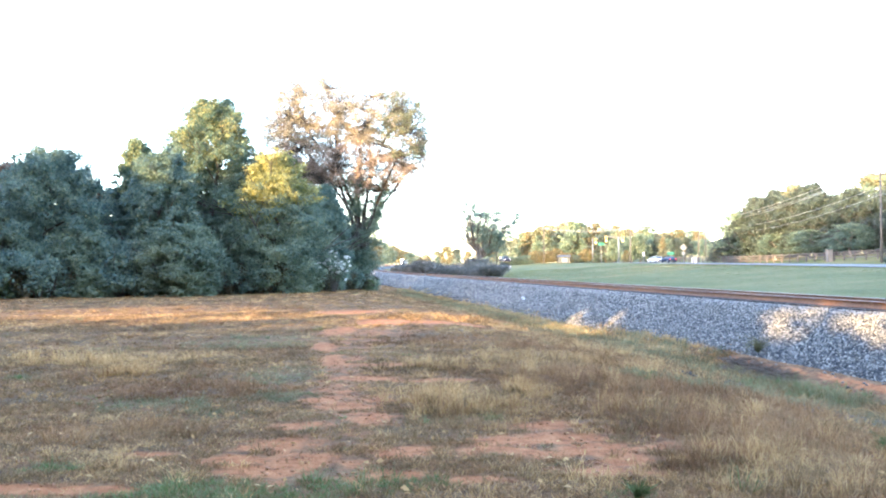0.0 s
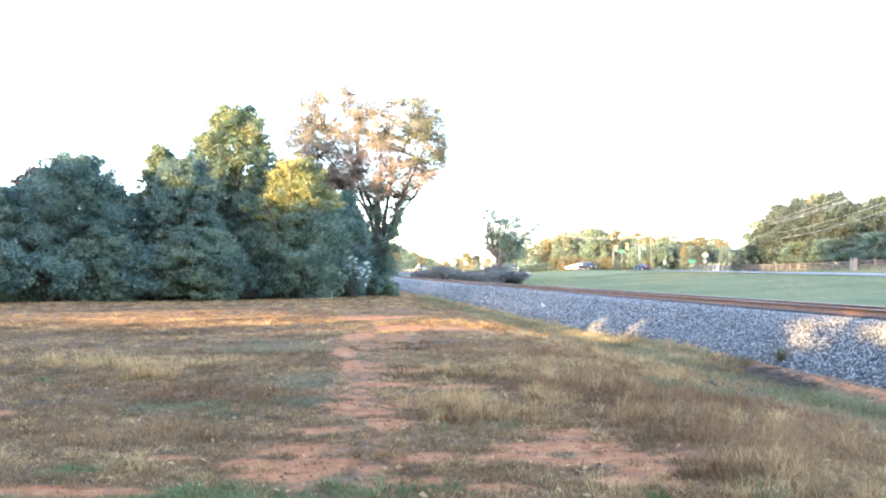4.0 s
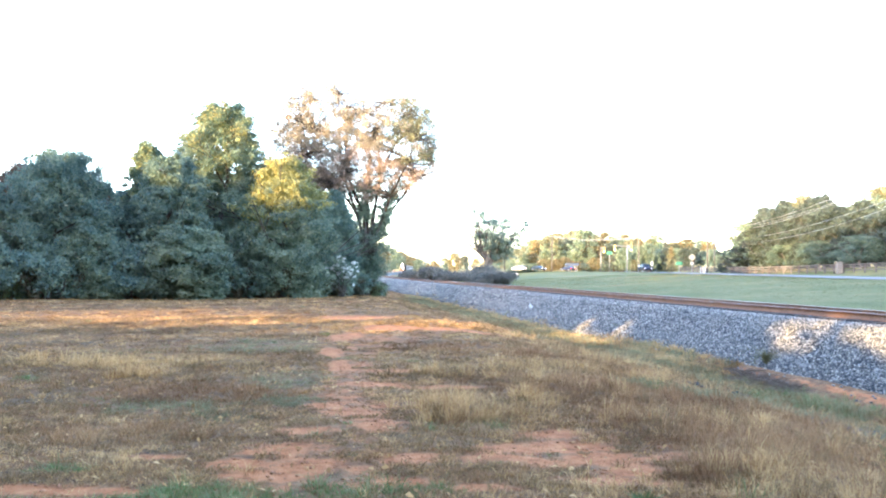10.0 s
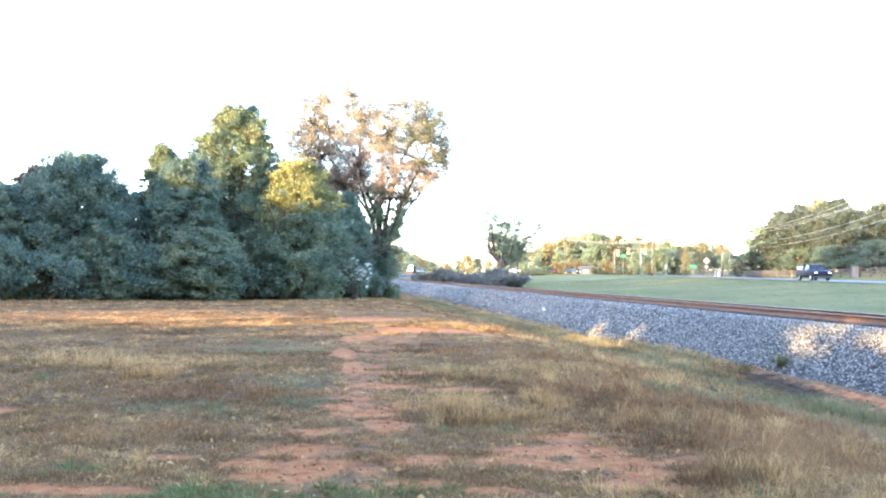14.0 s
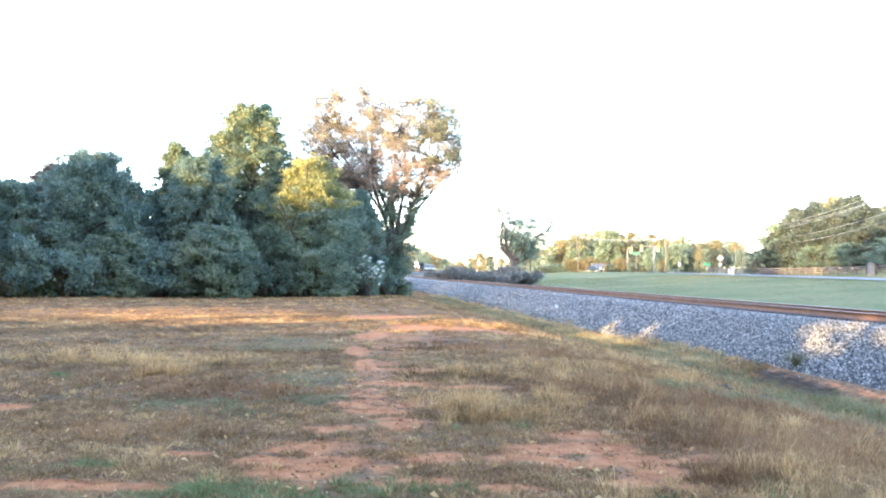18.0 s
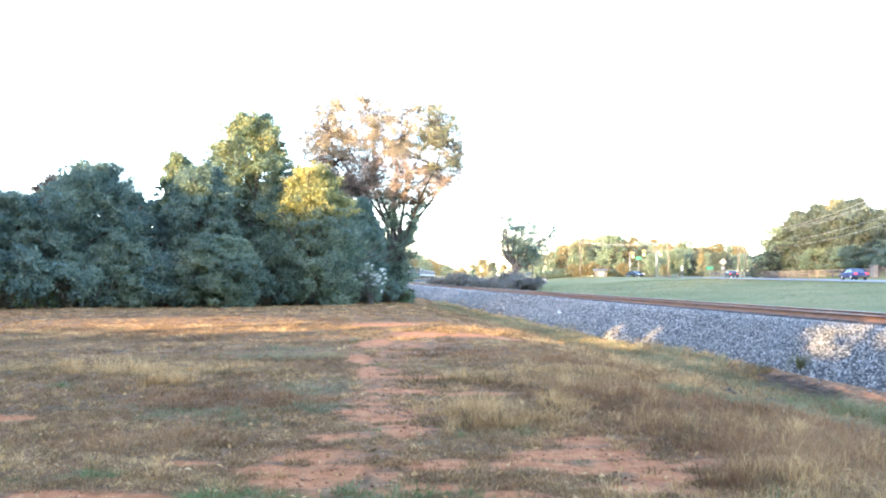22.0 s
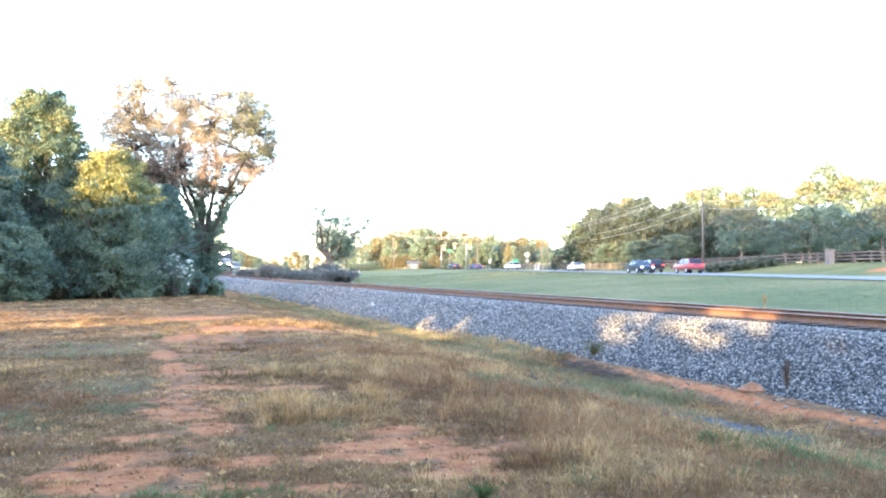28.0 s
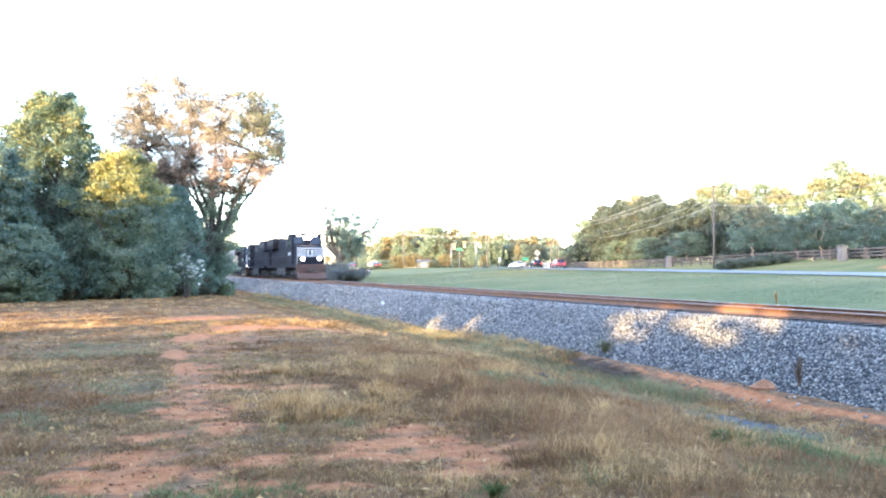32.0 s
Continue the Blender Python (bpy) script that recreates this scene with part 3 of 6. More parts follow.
def bush_meshes(seed, height, width, leaf_mat, leaves, leaf_size, stems=7):
    rng = np.random.RandomState(seed)
    paths = []
    for k in range(stems):
        w = k * 2.4
        e = (width * 0.33 * math.cos(w), width * 0.33 * math.sin(w), height * rng.uniform(0.6, 0.9))
        paths.append([(0.08 * math.cos(w), 0.08 * math.sin(w), -0.1, 0.035), (e[0] * 0.5, e[1] * 0.5, e[2] * 0.6, 0.025), (*e, 0.008)])
    v, f = tubes(paths, 5)
    c, r = [], []
    for k in range(16):
        w, t = k * 2.399, rng.uniform(0.15, 0.85)
        rad = width * 0.38 * math.sqrt(rng.uniform(0, 1)) * (1.1 - 0.5 * t)
        c.append((rad * math.cos(w), rad * math.sin(w), height * t))
        r.append(min(width * rng.uniform(0.13, 0.24), height * 0.3))
    va, fa = leaf_cloud(rng, c, r, leaves, leaf_size)
    return [("stem", mesh_of("stem", v, f, M_BARK, True)), ("leaves", mesh_of("leaves", va, fa, leaf_mat))]


def wood_edge():
    """The wood on the near side of the track, tree by tree."""
    rows = [
        # bearing, distance, slope of the top, width, leaves, leaves of the top, label
        (-34.5, 52, 0.1, 6.5, M_LEAF_DARK, None, "dense dark green tree at the edge of the field"),
        (-30.8, 52, 0.104, 5.6, M_LEAF_DARK, None, "dense dark green tree with low boughs"),
        (-26.2, 52, 0.142, 6.6, M_LEAF_DARK, None, "broad dome-shaped dark green tree in shade"),
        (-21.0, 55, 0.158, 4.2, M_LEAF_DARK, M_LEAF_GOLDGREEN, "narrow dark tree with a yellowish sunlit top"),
        (-19.4, 52, 0.138, 4.8, M_LEAF_DARK, None, "low dark green tree between taller ones"),
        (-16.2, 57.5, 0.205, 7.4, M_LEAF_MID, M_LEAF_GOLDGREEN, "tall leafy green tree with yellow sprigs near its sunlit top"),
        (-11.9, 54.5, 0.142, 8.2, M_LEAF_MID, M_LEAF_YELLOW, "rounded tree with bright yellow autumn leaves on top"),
        (-18.4, 50, 0.078, 5.4, M_LEAF_MID, None, "low spreading green tree in front of the taller trees"),
        (-24.4, 50, 0.055, 4.6, M_LEAF_MID, None, "low green tree at the edge of the wood"),
        (-9.0, 60, 0.105, 5.0, M_LEAF_DARK, None, "dark green tree hung with vines"),
        (-8.1, 63, 0.095, 3.4, M_LEAF_DARK, None, "vine-covered dark tree beside the railway"),
    ]
    for k, (az, d, slope, w, lm, tm, label) in enumerate(rows):
        x, y, _ = polar(az, d)
        h = rise(az, d, slope)
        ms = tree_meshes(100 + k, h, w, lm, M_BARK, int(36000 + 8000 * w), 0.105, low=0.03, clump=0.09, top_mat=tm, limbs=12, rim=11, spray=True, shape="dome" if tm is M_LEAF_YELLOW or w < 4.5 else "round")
        place(ms, "tree", label, "tree", x, y, "trees along the field", 0, (1, 1, h / top_of(ms)), sink=0.2)
    # hidden trees added along the line, tree after tree, to shade track and train
    deep = [tree_meshes(160 + k, 11.0, 7.5, M_LEAF_DARK, M_BARK, 9000, 0.32, low=0.03, clump=0.13, rim=3.0) for k in range(2)]
    rng = np.random.RandomState(66)
    for k, along_line in enumerate(np.arange(90, 330, 4.2)):
        tx, ty, th, _ = track(float(along_line))
        q = -14.5 - 5.5 * (k % 2) - rng.uniform(0, 1.5)
        place(deep[k % 2], "tree", "dark green tree of the wood beside the railway", "tree", tx + q * math.cos(th), ty - q * math.sin(th), "woodland trees", rng.uniform(0, 360), rng.uniform(0.85, 1.05), sink=0.2)
    # behind them
    back = [(-17.8, 61, 0.165, 6, M_LEAF_GREEN), (-14.6, 61, 0.172, 6, M_LEAF_DARK), (-20.2, 59, 0.13, 5, M_LEAF_DARK), (-26.5, 60, 0.125, 7, M_LEAF_DARK), (-32, 60, 0.09, 6, M_LEAF_DARK), (-24.2, 61, 0.108, 6, M_LEAF_RUST), (-18.3, 62, 0.135, 6, M_LEAF_DARK), (-13.7, 63, 0.135, 6, M_LEAF_DARK), (-28.4, 64, 0.118, 5, M_LEAF_RUST),
            (-11.2, 68, 0.143, 5.5, M_LEAF_RUST), (-9.2, 70, 0.128, 5.5, M_LEAF_RUST), (-22.8, 60, 0.1, 5, M_LEAF_DARK), (-36, 60, 0.09, 8, M_LEAF_DARK)]
    for k, (az, d, slope, w, lm) in enumerate(back):
        x, y, _ = polar(az, d)
        h = rise(az, d, slope)
        ms = tree_meshes(140 + k, h, w, lm, M_BARK, 12000, 0.18, low=0.05, clump=0.12, rim=3.4)
        place(ms, "tree", "woodland tree with %s leaves behind the field's edge" % ("russet" if lm is not M_LEAF_DARK else "dark green"), "tree", x, y, "woodland trees", 0, (1, 1, h / top_of(ms)), sink=0.2)


M_LEAF_RUST_PALE = foliage("leaves_pinkish_tan", [(0.17, 0.125, 0.09), (0.275, 0.2, 0.145), (0.38, 0.28, 0.205), (0.46, 0.345, 0.26)])


def sparse_tree():
    """The tall open-crowned tree by the railway: forking stems, thin tan leaves."""
    rng = np.random.RandomState(77)
    x, y, _ = polar(-5.9, 66)
    ob = thing("tree", "tall spreading tree with thin tan and grey-green autumn leaves", "tree", "trees along the field", at=pose(x, y, float(ground_z(x, y)) - 0.2) @ Matrix.Diagonal((1.03, 1.0, 1.045, 1.0)))
    paths = []
    stems = [(-6.2, 14.6), (-4.2, 15.6), (-2.4, 16.2), (-0.6, 15.2), (1.2, 15.6), (2.6, 14.4), (3.8, 12.6), (4.9, 11.2), (-5.2, 12.8)]
    for k, (sx, sz) in enumerate(stems):
        fork = 4.6 + 0.8 * (k % 3)
        depth = rng.uniform(-2.2, 2.2)
        p0 = np.array([0.1 * sx * 0.3, 0, 0.0])
        p1 = np.array([sx * 0.14, depth * 0.1, fork])
        p2 = np.array([sx * 0.5 + rng.normal(scale=0.35), depth * 0.5, fork + (sz - fork) * 0.4])
        p3 = np.array([sx * 0.86 + rng.normal(scale=0.4), depth * 0.85, fork + (sz - fork) * 0.75])
        p4 = np.array([sx, depth, sz - 0.4])
        paths.append([(*p0, 0.2), (*p1, 0.14), (*p2, 0.1), (*p3, 0.055), (*p4, 0.015)])
    stem_paths = [list(p) for p in paths]
    v, f = tubes(paths, 5)
    part_mesh("trunk", mesh_of("trunk", v, f, M_BARK, True), ob)
    clumps = []
    while len(clumps) < 1700:
        cx, cy, cz = rng.uniform(-8.0, 5.6), rng.uniform(-4, 4), rng.uniform(7.4, 17.2)
        inside = max(1 - ((cx + 3.4) / 4.6) ** 2 - ((cz - 12.9) / 4.2) ** 2, 1 - ((cx - 1.6) / 3.9) ** 2 - ((cz - 12.0) / 3.9) ** 2, 1 - ((cx - 3.0) / 2.5) ** 2 - ((cz - 10.4) / 2.2) ** 2, 1 - ((cx - 3.0) / 2.5) ** 2 - ((cz - 13.3) / 2.6) ** 2, 1 - ((cx + 1.0) / 5.0) ** 2 - ((cz - 10.0) / 2.6) ** 2) - (cy / 4.2) ** 2
        if inside > 0 and (inside < 0.4 or rng.rand() < 0.7):
            clumps.append((cx, cy, cz))
    clumps = np.array(clumps)
    paths = []
    bones = np.array([p[:3] for st in list(stem_paths) for p in st[2:]])
    for c in clumps:
        near = bones[np.argsort(((bones - c) ** 2).sum(1) + 2.0 * np.maximum(bones[:, 2] - c[2], 0) ** 2)[0]]
        mid = (near + c) / 2 + rng.normal(scale=0.15, size=3)
        paths.append([(*near, 0.03), (*mid, 0.02), (*c, 0.007)])
        paths.append([(*mid, 0.012), (*(c + rng.normal(scale=0.45, size=3)), 0.005)])
    v, f = tubes(paths, 4)
    part_mesh("twig", mesh_of("twig", v, f, M_BARK, True), ob)
    grey = (clumps[:, 0] > 1.8) & (clumps[:, 2] > 10.2) & (rng.rand(len(clumps)) < 0.75)
    pink = ~grey & (clumps[:, 2] < 11.3)
    gold = ~grey & ~pink
    for sel, mat_, per in ((gold, M_LEAF_TAN, 120), (pink, M_LEAF_RUST_PALE, 105), (grey, M_LEAF_SOFT, 150)):
        va, fa = leaf_cloud(rng, clumps[sel], rng.uniform(0.28, 0.68, sel.sum()), int(0.62 * per * sel.sum()), 0.08)
        part_mesh("crown", mesh_of("crown", va, fa, mat_), ob)
    # vines hanging round the foot of the stems
    c = [(rng.normal(-0.55 if h < 5 else -0.2, 0.5), rng.normal(-0.3, 0.6), h) for h in np.linspace(0.3, 8.8, 70)]
    c += [(1.0 + 0.32 * (h - 5.6), rng.normal(scale=0.4), h - rng.uniform(0, 0.5)) for h in np.linspace(5.6, 9.6, 14)]
    c += [(0.55 + 0.1 * h + rng.normal(scale=0.35), rng.normal(-0.3, 0.5), h) for h in np.linspace(0.3, 7.5, 46)]
    va, fa = leaf_cloud(rng, c, rng.uniform(0.3, 0.75, len(c)), 21000, 0.11, 0.3)
    part_mesh("vines", mesh_of("vines", va, fa, M_LEAF_MID), ob, "hanging grey-green vines")


def blossom_shrub(x, y):
    """Upright stems, thin leaves and a white tuft at the end of every spray."""
    rng = np.random.RandomState(320)
    ob = thing("flowering_shrub", "grey-green shrub covered with white blossom tufts", "shrub", at=pose(x, y, float(ground_z(x, y))))
    paths, tips = [], []
    for k in range(15):
        w, lean = k * 2.4, rng.uniform(0.25, 1.15)
        top = np.array([lean * math.cos(w), lean * math.sin(w), 2.55 - 0.75 * lean ** 2 + rng.uniform(-0.25, 0.15)])
        mid = top * np.array([0.4, 0.4, 0.55])
        paths.append([(0.1 * math.cos(w), 0.1 * math.sin(w), -0.1, 0.03), (*mid, 0.022), (*top, 0.008)])
        for _ in range(7):
            q = mid + (top - mid) * rng.uniform(0.1, 1.0)
            e = q + rng.normal(scale=0.26, size=3) + np.array([0.12 * math.cos(w), 0.12 * math.sin(w), 0.12])
            paths.append([(*q, 0.01), (*e, 0.004)])
            tips.append(e)
    v, f = tubes(paths, 5)
    part_mesh("stem", mesh_of("stem", v, f, M_BARK, True), ob)
    tips = np.array(tips)
    va, fa = leaf_cloud(rng, tips - np.array([0, 0, 0.18]), np.full(len(tips), 0.24), 2600, 0.075)
    part_mesh("leaves", mesh_of("leaves", va, fa, M_LEAF_MID), ob)
    flower = rng.uniform(0, 1, len(tips)) < 0.5
    va, fa = leaf_cloud(rng, tips[flower], rng.uniform(0.07, 0.15, flower.sum()), 3600, 0.065)
    part_mesh("blossom", mesh_of("blossom", va, fa, M_BLOSSOM), ob, "white blossom tufts")


def undergrowth():
    rng = np.random.RandomState(5)
    kinds = [bush_meshes(300, 2.2, 3.0, M_LEAF_DARK, 3600, 0.12), bush_meshes(301, 1.7, 2.6, M_LEAF_BRUSH, 3200, 0.11), bush_meshes(302, 3.0, 3.4, M_LEAF_DARK, 4600, 0.13), bush_meshes(303, 1.3, 2.2, M_LEAF_GREEN, 2600, 0.1)]
    words = ["dark green shrub at the wood's edge", "brownish brushy shrub at the wood's edge", "tall dark green shrub under the trees", "low green shrub at the field's edge"]
    for az in np.arange(-36, -7.6, 0.75):
        edge = np.interp(az, [-36, -29, -19, -11.4, -7.8, -6], [48, 48.5, 50, 54, 58.5, 61])
        for row in (0, 1):
            k = int(rng.choice([0, 1, 2, 3] if row == 0 else [0, 2, 2, 1]))
            if az > -15 and row == 0:
                k = int(rng.choice([1, 1, 0, 3]))
            x, y, _ = polar(az + rng.uniform(-0.3, 0.3), edge + row * 2.2 + rng.uniform(-0.4, 0.4))
            s = rng.uniform(0.75, 1.15)
            place(kinds[k], "shrub", words[k], "shrub", x, y, "undergrowth of the wood", rng.uniform(0, 360), (s, s, s * rng.uniform(0.8, 1.2)))
    for az, d, k, sc in ((-7.0, 60.5, 1, 0.8), (-6.5, 61.5, 0, 0.75), (-6.0, 62.5, 1, 0.8), (-5.5, 63.5, 3, 0.7), (-7.3, 62.5, 2, 0.9), (-5.2, 66.0, 1, 0.7), (-5.0, 69.0, 3, 0.7)):
        x, y, _ = polar(az, d)
        place(kinds[k], "shrub", words[k], "shrub", x, y, "undergrowth of the wood", az * 77, sc)
    x, y, _ = polar(-7.75, 55.8)
    blossom_shrub(x, y)
    # brush beside the track on the far side
    brush = [bush_meshes(330, 1.9, 4.6, M_LEAF_GREYBRUSH, 6500, 0.1, 14), bush_meshes(331, 1.4, 4.2, M_LEAF_GREYBRUSH, 5500, 0.1, 14)]
    for k in range(58):
        s = rng.uniform(96, 190)
        tx, ty, h, z = track(s)
        q = rng.uniform(4.6, 13) if s > 112 else rng.uniform(5, 9)
        sc = rng.uniform(0.8, 1.45) * (1.0 if s > 112 else 0.7)
        place(brush[k % 2], "shrub", "low tangled brush beside the railway", "shrub", tx + q, ty, "brush beside the railway", rng.uniform(0, 360), sc)


def lone_tree():
    rng = np.random.RandomState(31)
    x, y, _ = polar(2.62, 150)
    ob = thing("tree", "lone broad tree with a thick trunk and half-bare limbs", "tree", at=pose(x, y, float(ground_z(x, y)) - 0.1) @ Matrix.Diagonal((1.38, 1.2, 1.24, 1.0)))
    paths = [[(0, 0, -0.2, 0.62), (0.05, 0, 1.0, 0.44), (0, 0, 2.4, 0.42), (0.1, 0, 3.4, 0.3)]]
    ends = []
    limbs = ((-4.4, 9.6), (-3.6, 10.6), (-2.5, 11.2), (-1.3, 10.8), (-0.3, 10.2), (0.7, 10.0), (1.7, 9.4), (2.8, 8.8), (3.8, 7.6), (4.6, 6.6), (-1.9, 8.2), (3.2, 6.0), (0.8, 8.0), (2.0, 7.0), (-0.8, 7.2), (5.2, 8.0), (1.2, 5.8), (-2.8, 7.4))
    for sx, sz in limbs:
        d = rng.uniform(-2.8, 2.8)
        p0 = np.array([0.06 * sx, 0.03 * d, rng.uniform(2.2, 3.3)])
        p3 = np.array([sx, d, sz])
        p1 = p0 + (p3 - p0) * 0.35 + np.array([0.16 * sx, 0, -0.3]) + rng.normal(scale=0.22, size=3)
        p2 = p0 + (p3 - p0) * 0.7 + rng.normal(scale=0.35, size=3)
        bough = [p0, p1, p2, p3]
        paths.append([(*p, r) for p, r in zip(bough, (0.19, 0.12, 0.06, 0.02))])
        for k in range(17):
            f = rng.uniform(0.5, 3.0)
            q = bough[int(f)] + (bough[min(int(f) + 1, 3)] - bough[int(f)]) * (f - int(f))
            go = rng.normal(scale=0.75, size=3) + np.array([0.1 * sx, 0, 0.45])
            e = q + go
            paths.append([(*q, 0.05), (*(q + go * 0.5 + rng.normal(scale=0.12, size=3)), 0.032), (*e, 0.012)])
            for _ in range(3):
                b = q + go * rng.uniform(0.4, 1.0)
                paths.append([(*b, 0.016), (*(b + rng.normal(scale=0.42, size=3) + np.array([0, 0, 0.15])), 0.006)])
            if sx > -1.6:
                ends.append(e)
    v, f = tubes(paths, 6)
    part_mesh("trunk", mesh_of("trunk", v, f, M_BARK, True), ob)
    va, fa = leaf_cloud(rng, ends, rng.uniform(0.35, 0.8, len(ends)), 26000, 0.12)
    part_mesh("crown", mesh_of("crown", va, fa, M_LEAF_DARK), ob)


def far_trees():
    rng = np.random.RandomState(9)
    def kit(seed, mat_, shape="round", low=0.15, bark=M_BARK, leaves=7000, size=0.34, tm=None, w=9):
        return tree_meshes(seed, 12.0, w, mat_, bark, leaves, size, low=low, clump=0.12, shape=shape, top_mat=tm, rim=2.4, r0=0.24)
    # gold and lawn: a paler upper crown stands in for sunlit tops
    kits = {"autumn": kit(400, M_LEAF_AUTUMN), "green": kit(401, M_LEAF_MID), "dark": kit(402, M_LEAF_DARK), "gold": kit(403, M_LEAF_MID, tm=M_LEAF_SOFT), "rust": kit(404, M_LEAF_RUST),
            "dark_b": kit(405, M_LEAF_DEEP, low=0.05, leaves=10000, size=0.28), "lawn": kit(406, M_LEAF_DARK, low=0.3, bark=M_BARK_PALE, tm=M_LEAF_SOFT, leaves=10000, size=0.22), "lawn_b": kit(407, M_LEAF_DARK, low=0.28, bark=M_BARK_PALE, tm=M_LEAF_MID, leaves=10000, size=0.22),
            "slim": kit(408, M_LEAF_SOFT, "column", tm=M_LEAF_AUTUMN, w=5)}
    words = {"autumn": "distant tree in warm autumn colours", "green": "distant leafy tree with green crown", "dark": "distant tree with dense dark green crown", "gold": "distant green tree turning gold at its top", "rust": "distant tree with russet autumn leaves",
             "dark_b": "dense dark green tree beyond the road", "lawn": "tree on the lawn beyond the road with gold-green crown", "lawn_b": "shady dark green tree beside the fence", "slim": "slim golden-green tree beyond the road"}
    tops = {k: top_of(v) for k, v in kits.items()}

    def put(k, az, d, slope, w=None, group="distant trees"):
        x, y, _ = polar(az, d)
        s = rise(az, d, slope) / tops[k]
        sw = max(s, 0.55) if w is None else w / 9.0
        place(kits[k], "tree", words[k], "tree", x, y, group, rng.uniform(0, 360), (sw, sw, s), sink=0.3)

    def skyline(az):
        return float(np.interp(az, [4, 5.5, 7, 9, 11, 13, 15, 16.5, 18, 19], [0.032, 0.044, 0.05, 0.057, 0.053, 0.05, 0.047, 0.044, 0.042, 0.03]))
    # beyond the junction
    for az in np.arange(4.2, 18.6, 0.5):
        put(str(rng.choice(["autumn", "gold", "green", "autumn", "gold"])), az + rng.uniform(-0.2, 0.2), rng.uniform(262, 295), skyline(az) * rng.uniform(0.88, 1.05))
    for az in np.arange(11.5, 18.8, 0.6):
        put(str(rng.choice(["dark", "green", "dark_b"])), az, rng.uniform(226, 250), skyline(az) * rng.uniform(0.65, 0.9))
    for az in np.arange(4.6, 12, 0.7):
        put(str(rng.choice(["dark", "autumn"])), az, 250, rng.uniform(0.012, 0.024), 6)
    # along the line into the distance
    for az, d, e in ((-7.0, 250, 0.03), (-6.6, 330, 0.036), (-6.0, 420, 0.036), (-5.6, 520, 0.034), (-5.1, 600, 0.034), (-4.7, 640, 0.03), (-4.3, 700, 0.03), (-4.0, 780, 0.028), (-3.65, 1000, 0.027), (-3.35, 1100, 0.023), (-3.0, 1450, 0.022), (-2.6, 1450, 0.019), (-2.3, 1400, 0.018), (-1.6, 430, 0.012), (-1.0, 420, 0.013), (-1.2, 470, 0.016), (-0.4, 480, 0.02), (0.3, 440, 0.027), (1.0, 450, 0.023), (1.8, 430, 0.02), (2.6, 420, 0.022), (3.4, 380, 0.026), (4.0, 350, 0.03), (-7.5, 260, 0.03), (-8.5, 240, 0.03)):
        put(str(rng.choice(["dark", "green", "autumn"] if az < -1 else ["autumn", "gold", "autumn"])), az, d, e, 0.03 * d if az < -2 else None)

    def ridge(az):
        return float(np.interp(az, [19, 20, 20.9, 22, 23.5, 24.9, 26.5, 27.8, 28.6, 30.3, 32.8, 34.1, 34.9, 36.3, 37.8, 38.9, 42], [0.036, 0.055, 0.086, 0.093, 0.1, 0.099, 0.082, 0.103, 0.112, 0.107, 0.108, 0.092, 0.112, 0.13, 0.118, 0.108, 0.115]))
    # beyond the road: back row, then the lawn's trees by the fence
    for k, az in enumerate(np.arange(20.3, 50, 1.15)):
        put(("green", "gold", "green", "gold")[k % 4] if az > 27 or k % 3 == 0 else "dark_b", az, 172 - 0.6 * (az - 20), ridge(az) * rng.uniform(0.94, 1.0), rng.uniform(7, 9.5), "trees beyond the road")
    for az in np.arange(19.6, 31.5, 0.95):
        put("dark_b", az, np.interp(az, [19, 25, 31], [176, 158, 138]), ridge(az) * (rng.uniform(0.76, 0.95) if az < 27.4 else rng.uniform(0.6, 0.78)) if az > 20.5 else 0.035, rng.uniform(8, 10), "trees beyond the road")
    for az in np.arange(31.0, 49, 1.1):
        put("dark_b", az, rng.uniform(142, 150), rng.uniform(0.045, 0.065), rng.uniform(9, 11), "trees beyond the road")
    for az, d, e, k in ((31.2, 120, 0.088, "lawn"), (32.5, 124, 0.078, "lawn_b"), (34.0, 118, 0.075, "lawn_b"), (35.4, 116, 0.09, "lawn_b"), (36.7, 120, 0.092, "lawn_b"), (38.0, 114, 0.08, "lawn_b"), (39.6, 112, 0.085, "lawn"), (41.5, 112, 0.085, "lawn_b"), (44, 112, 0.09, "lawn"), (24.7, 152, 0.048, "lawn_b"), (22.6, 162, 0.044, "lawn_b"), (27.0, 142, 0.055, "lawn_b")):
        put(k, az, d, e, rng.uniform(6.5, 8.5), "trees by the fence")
    for az, d, e in ((15.4, 205, 0.036), (18.9, 205, 0.021), (12.9, 215, 0.02), (19.4, 200, 0.018)):
        put("slim", az, d, e, 5)
    # hedge by the fence
    hb = bush_meshes(340, 1.3, 4.0, M_LEAF_DEEP, 3200, 0.16)
    for az in np.arange(29.6, 33.0, 0.55):
        x, y, _ = polar(az, 112)
        place(hb, "shrub", "clipped dark green shrub in front of the fence", "shrub", x, y, "shrubs by the fence", az * 40)


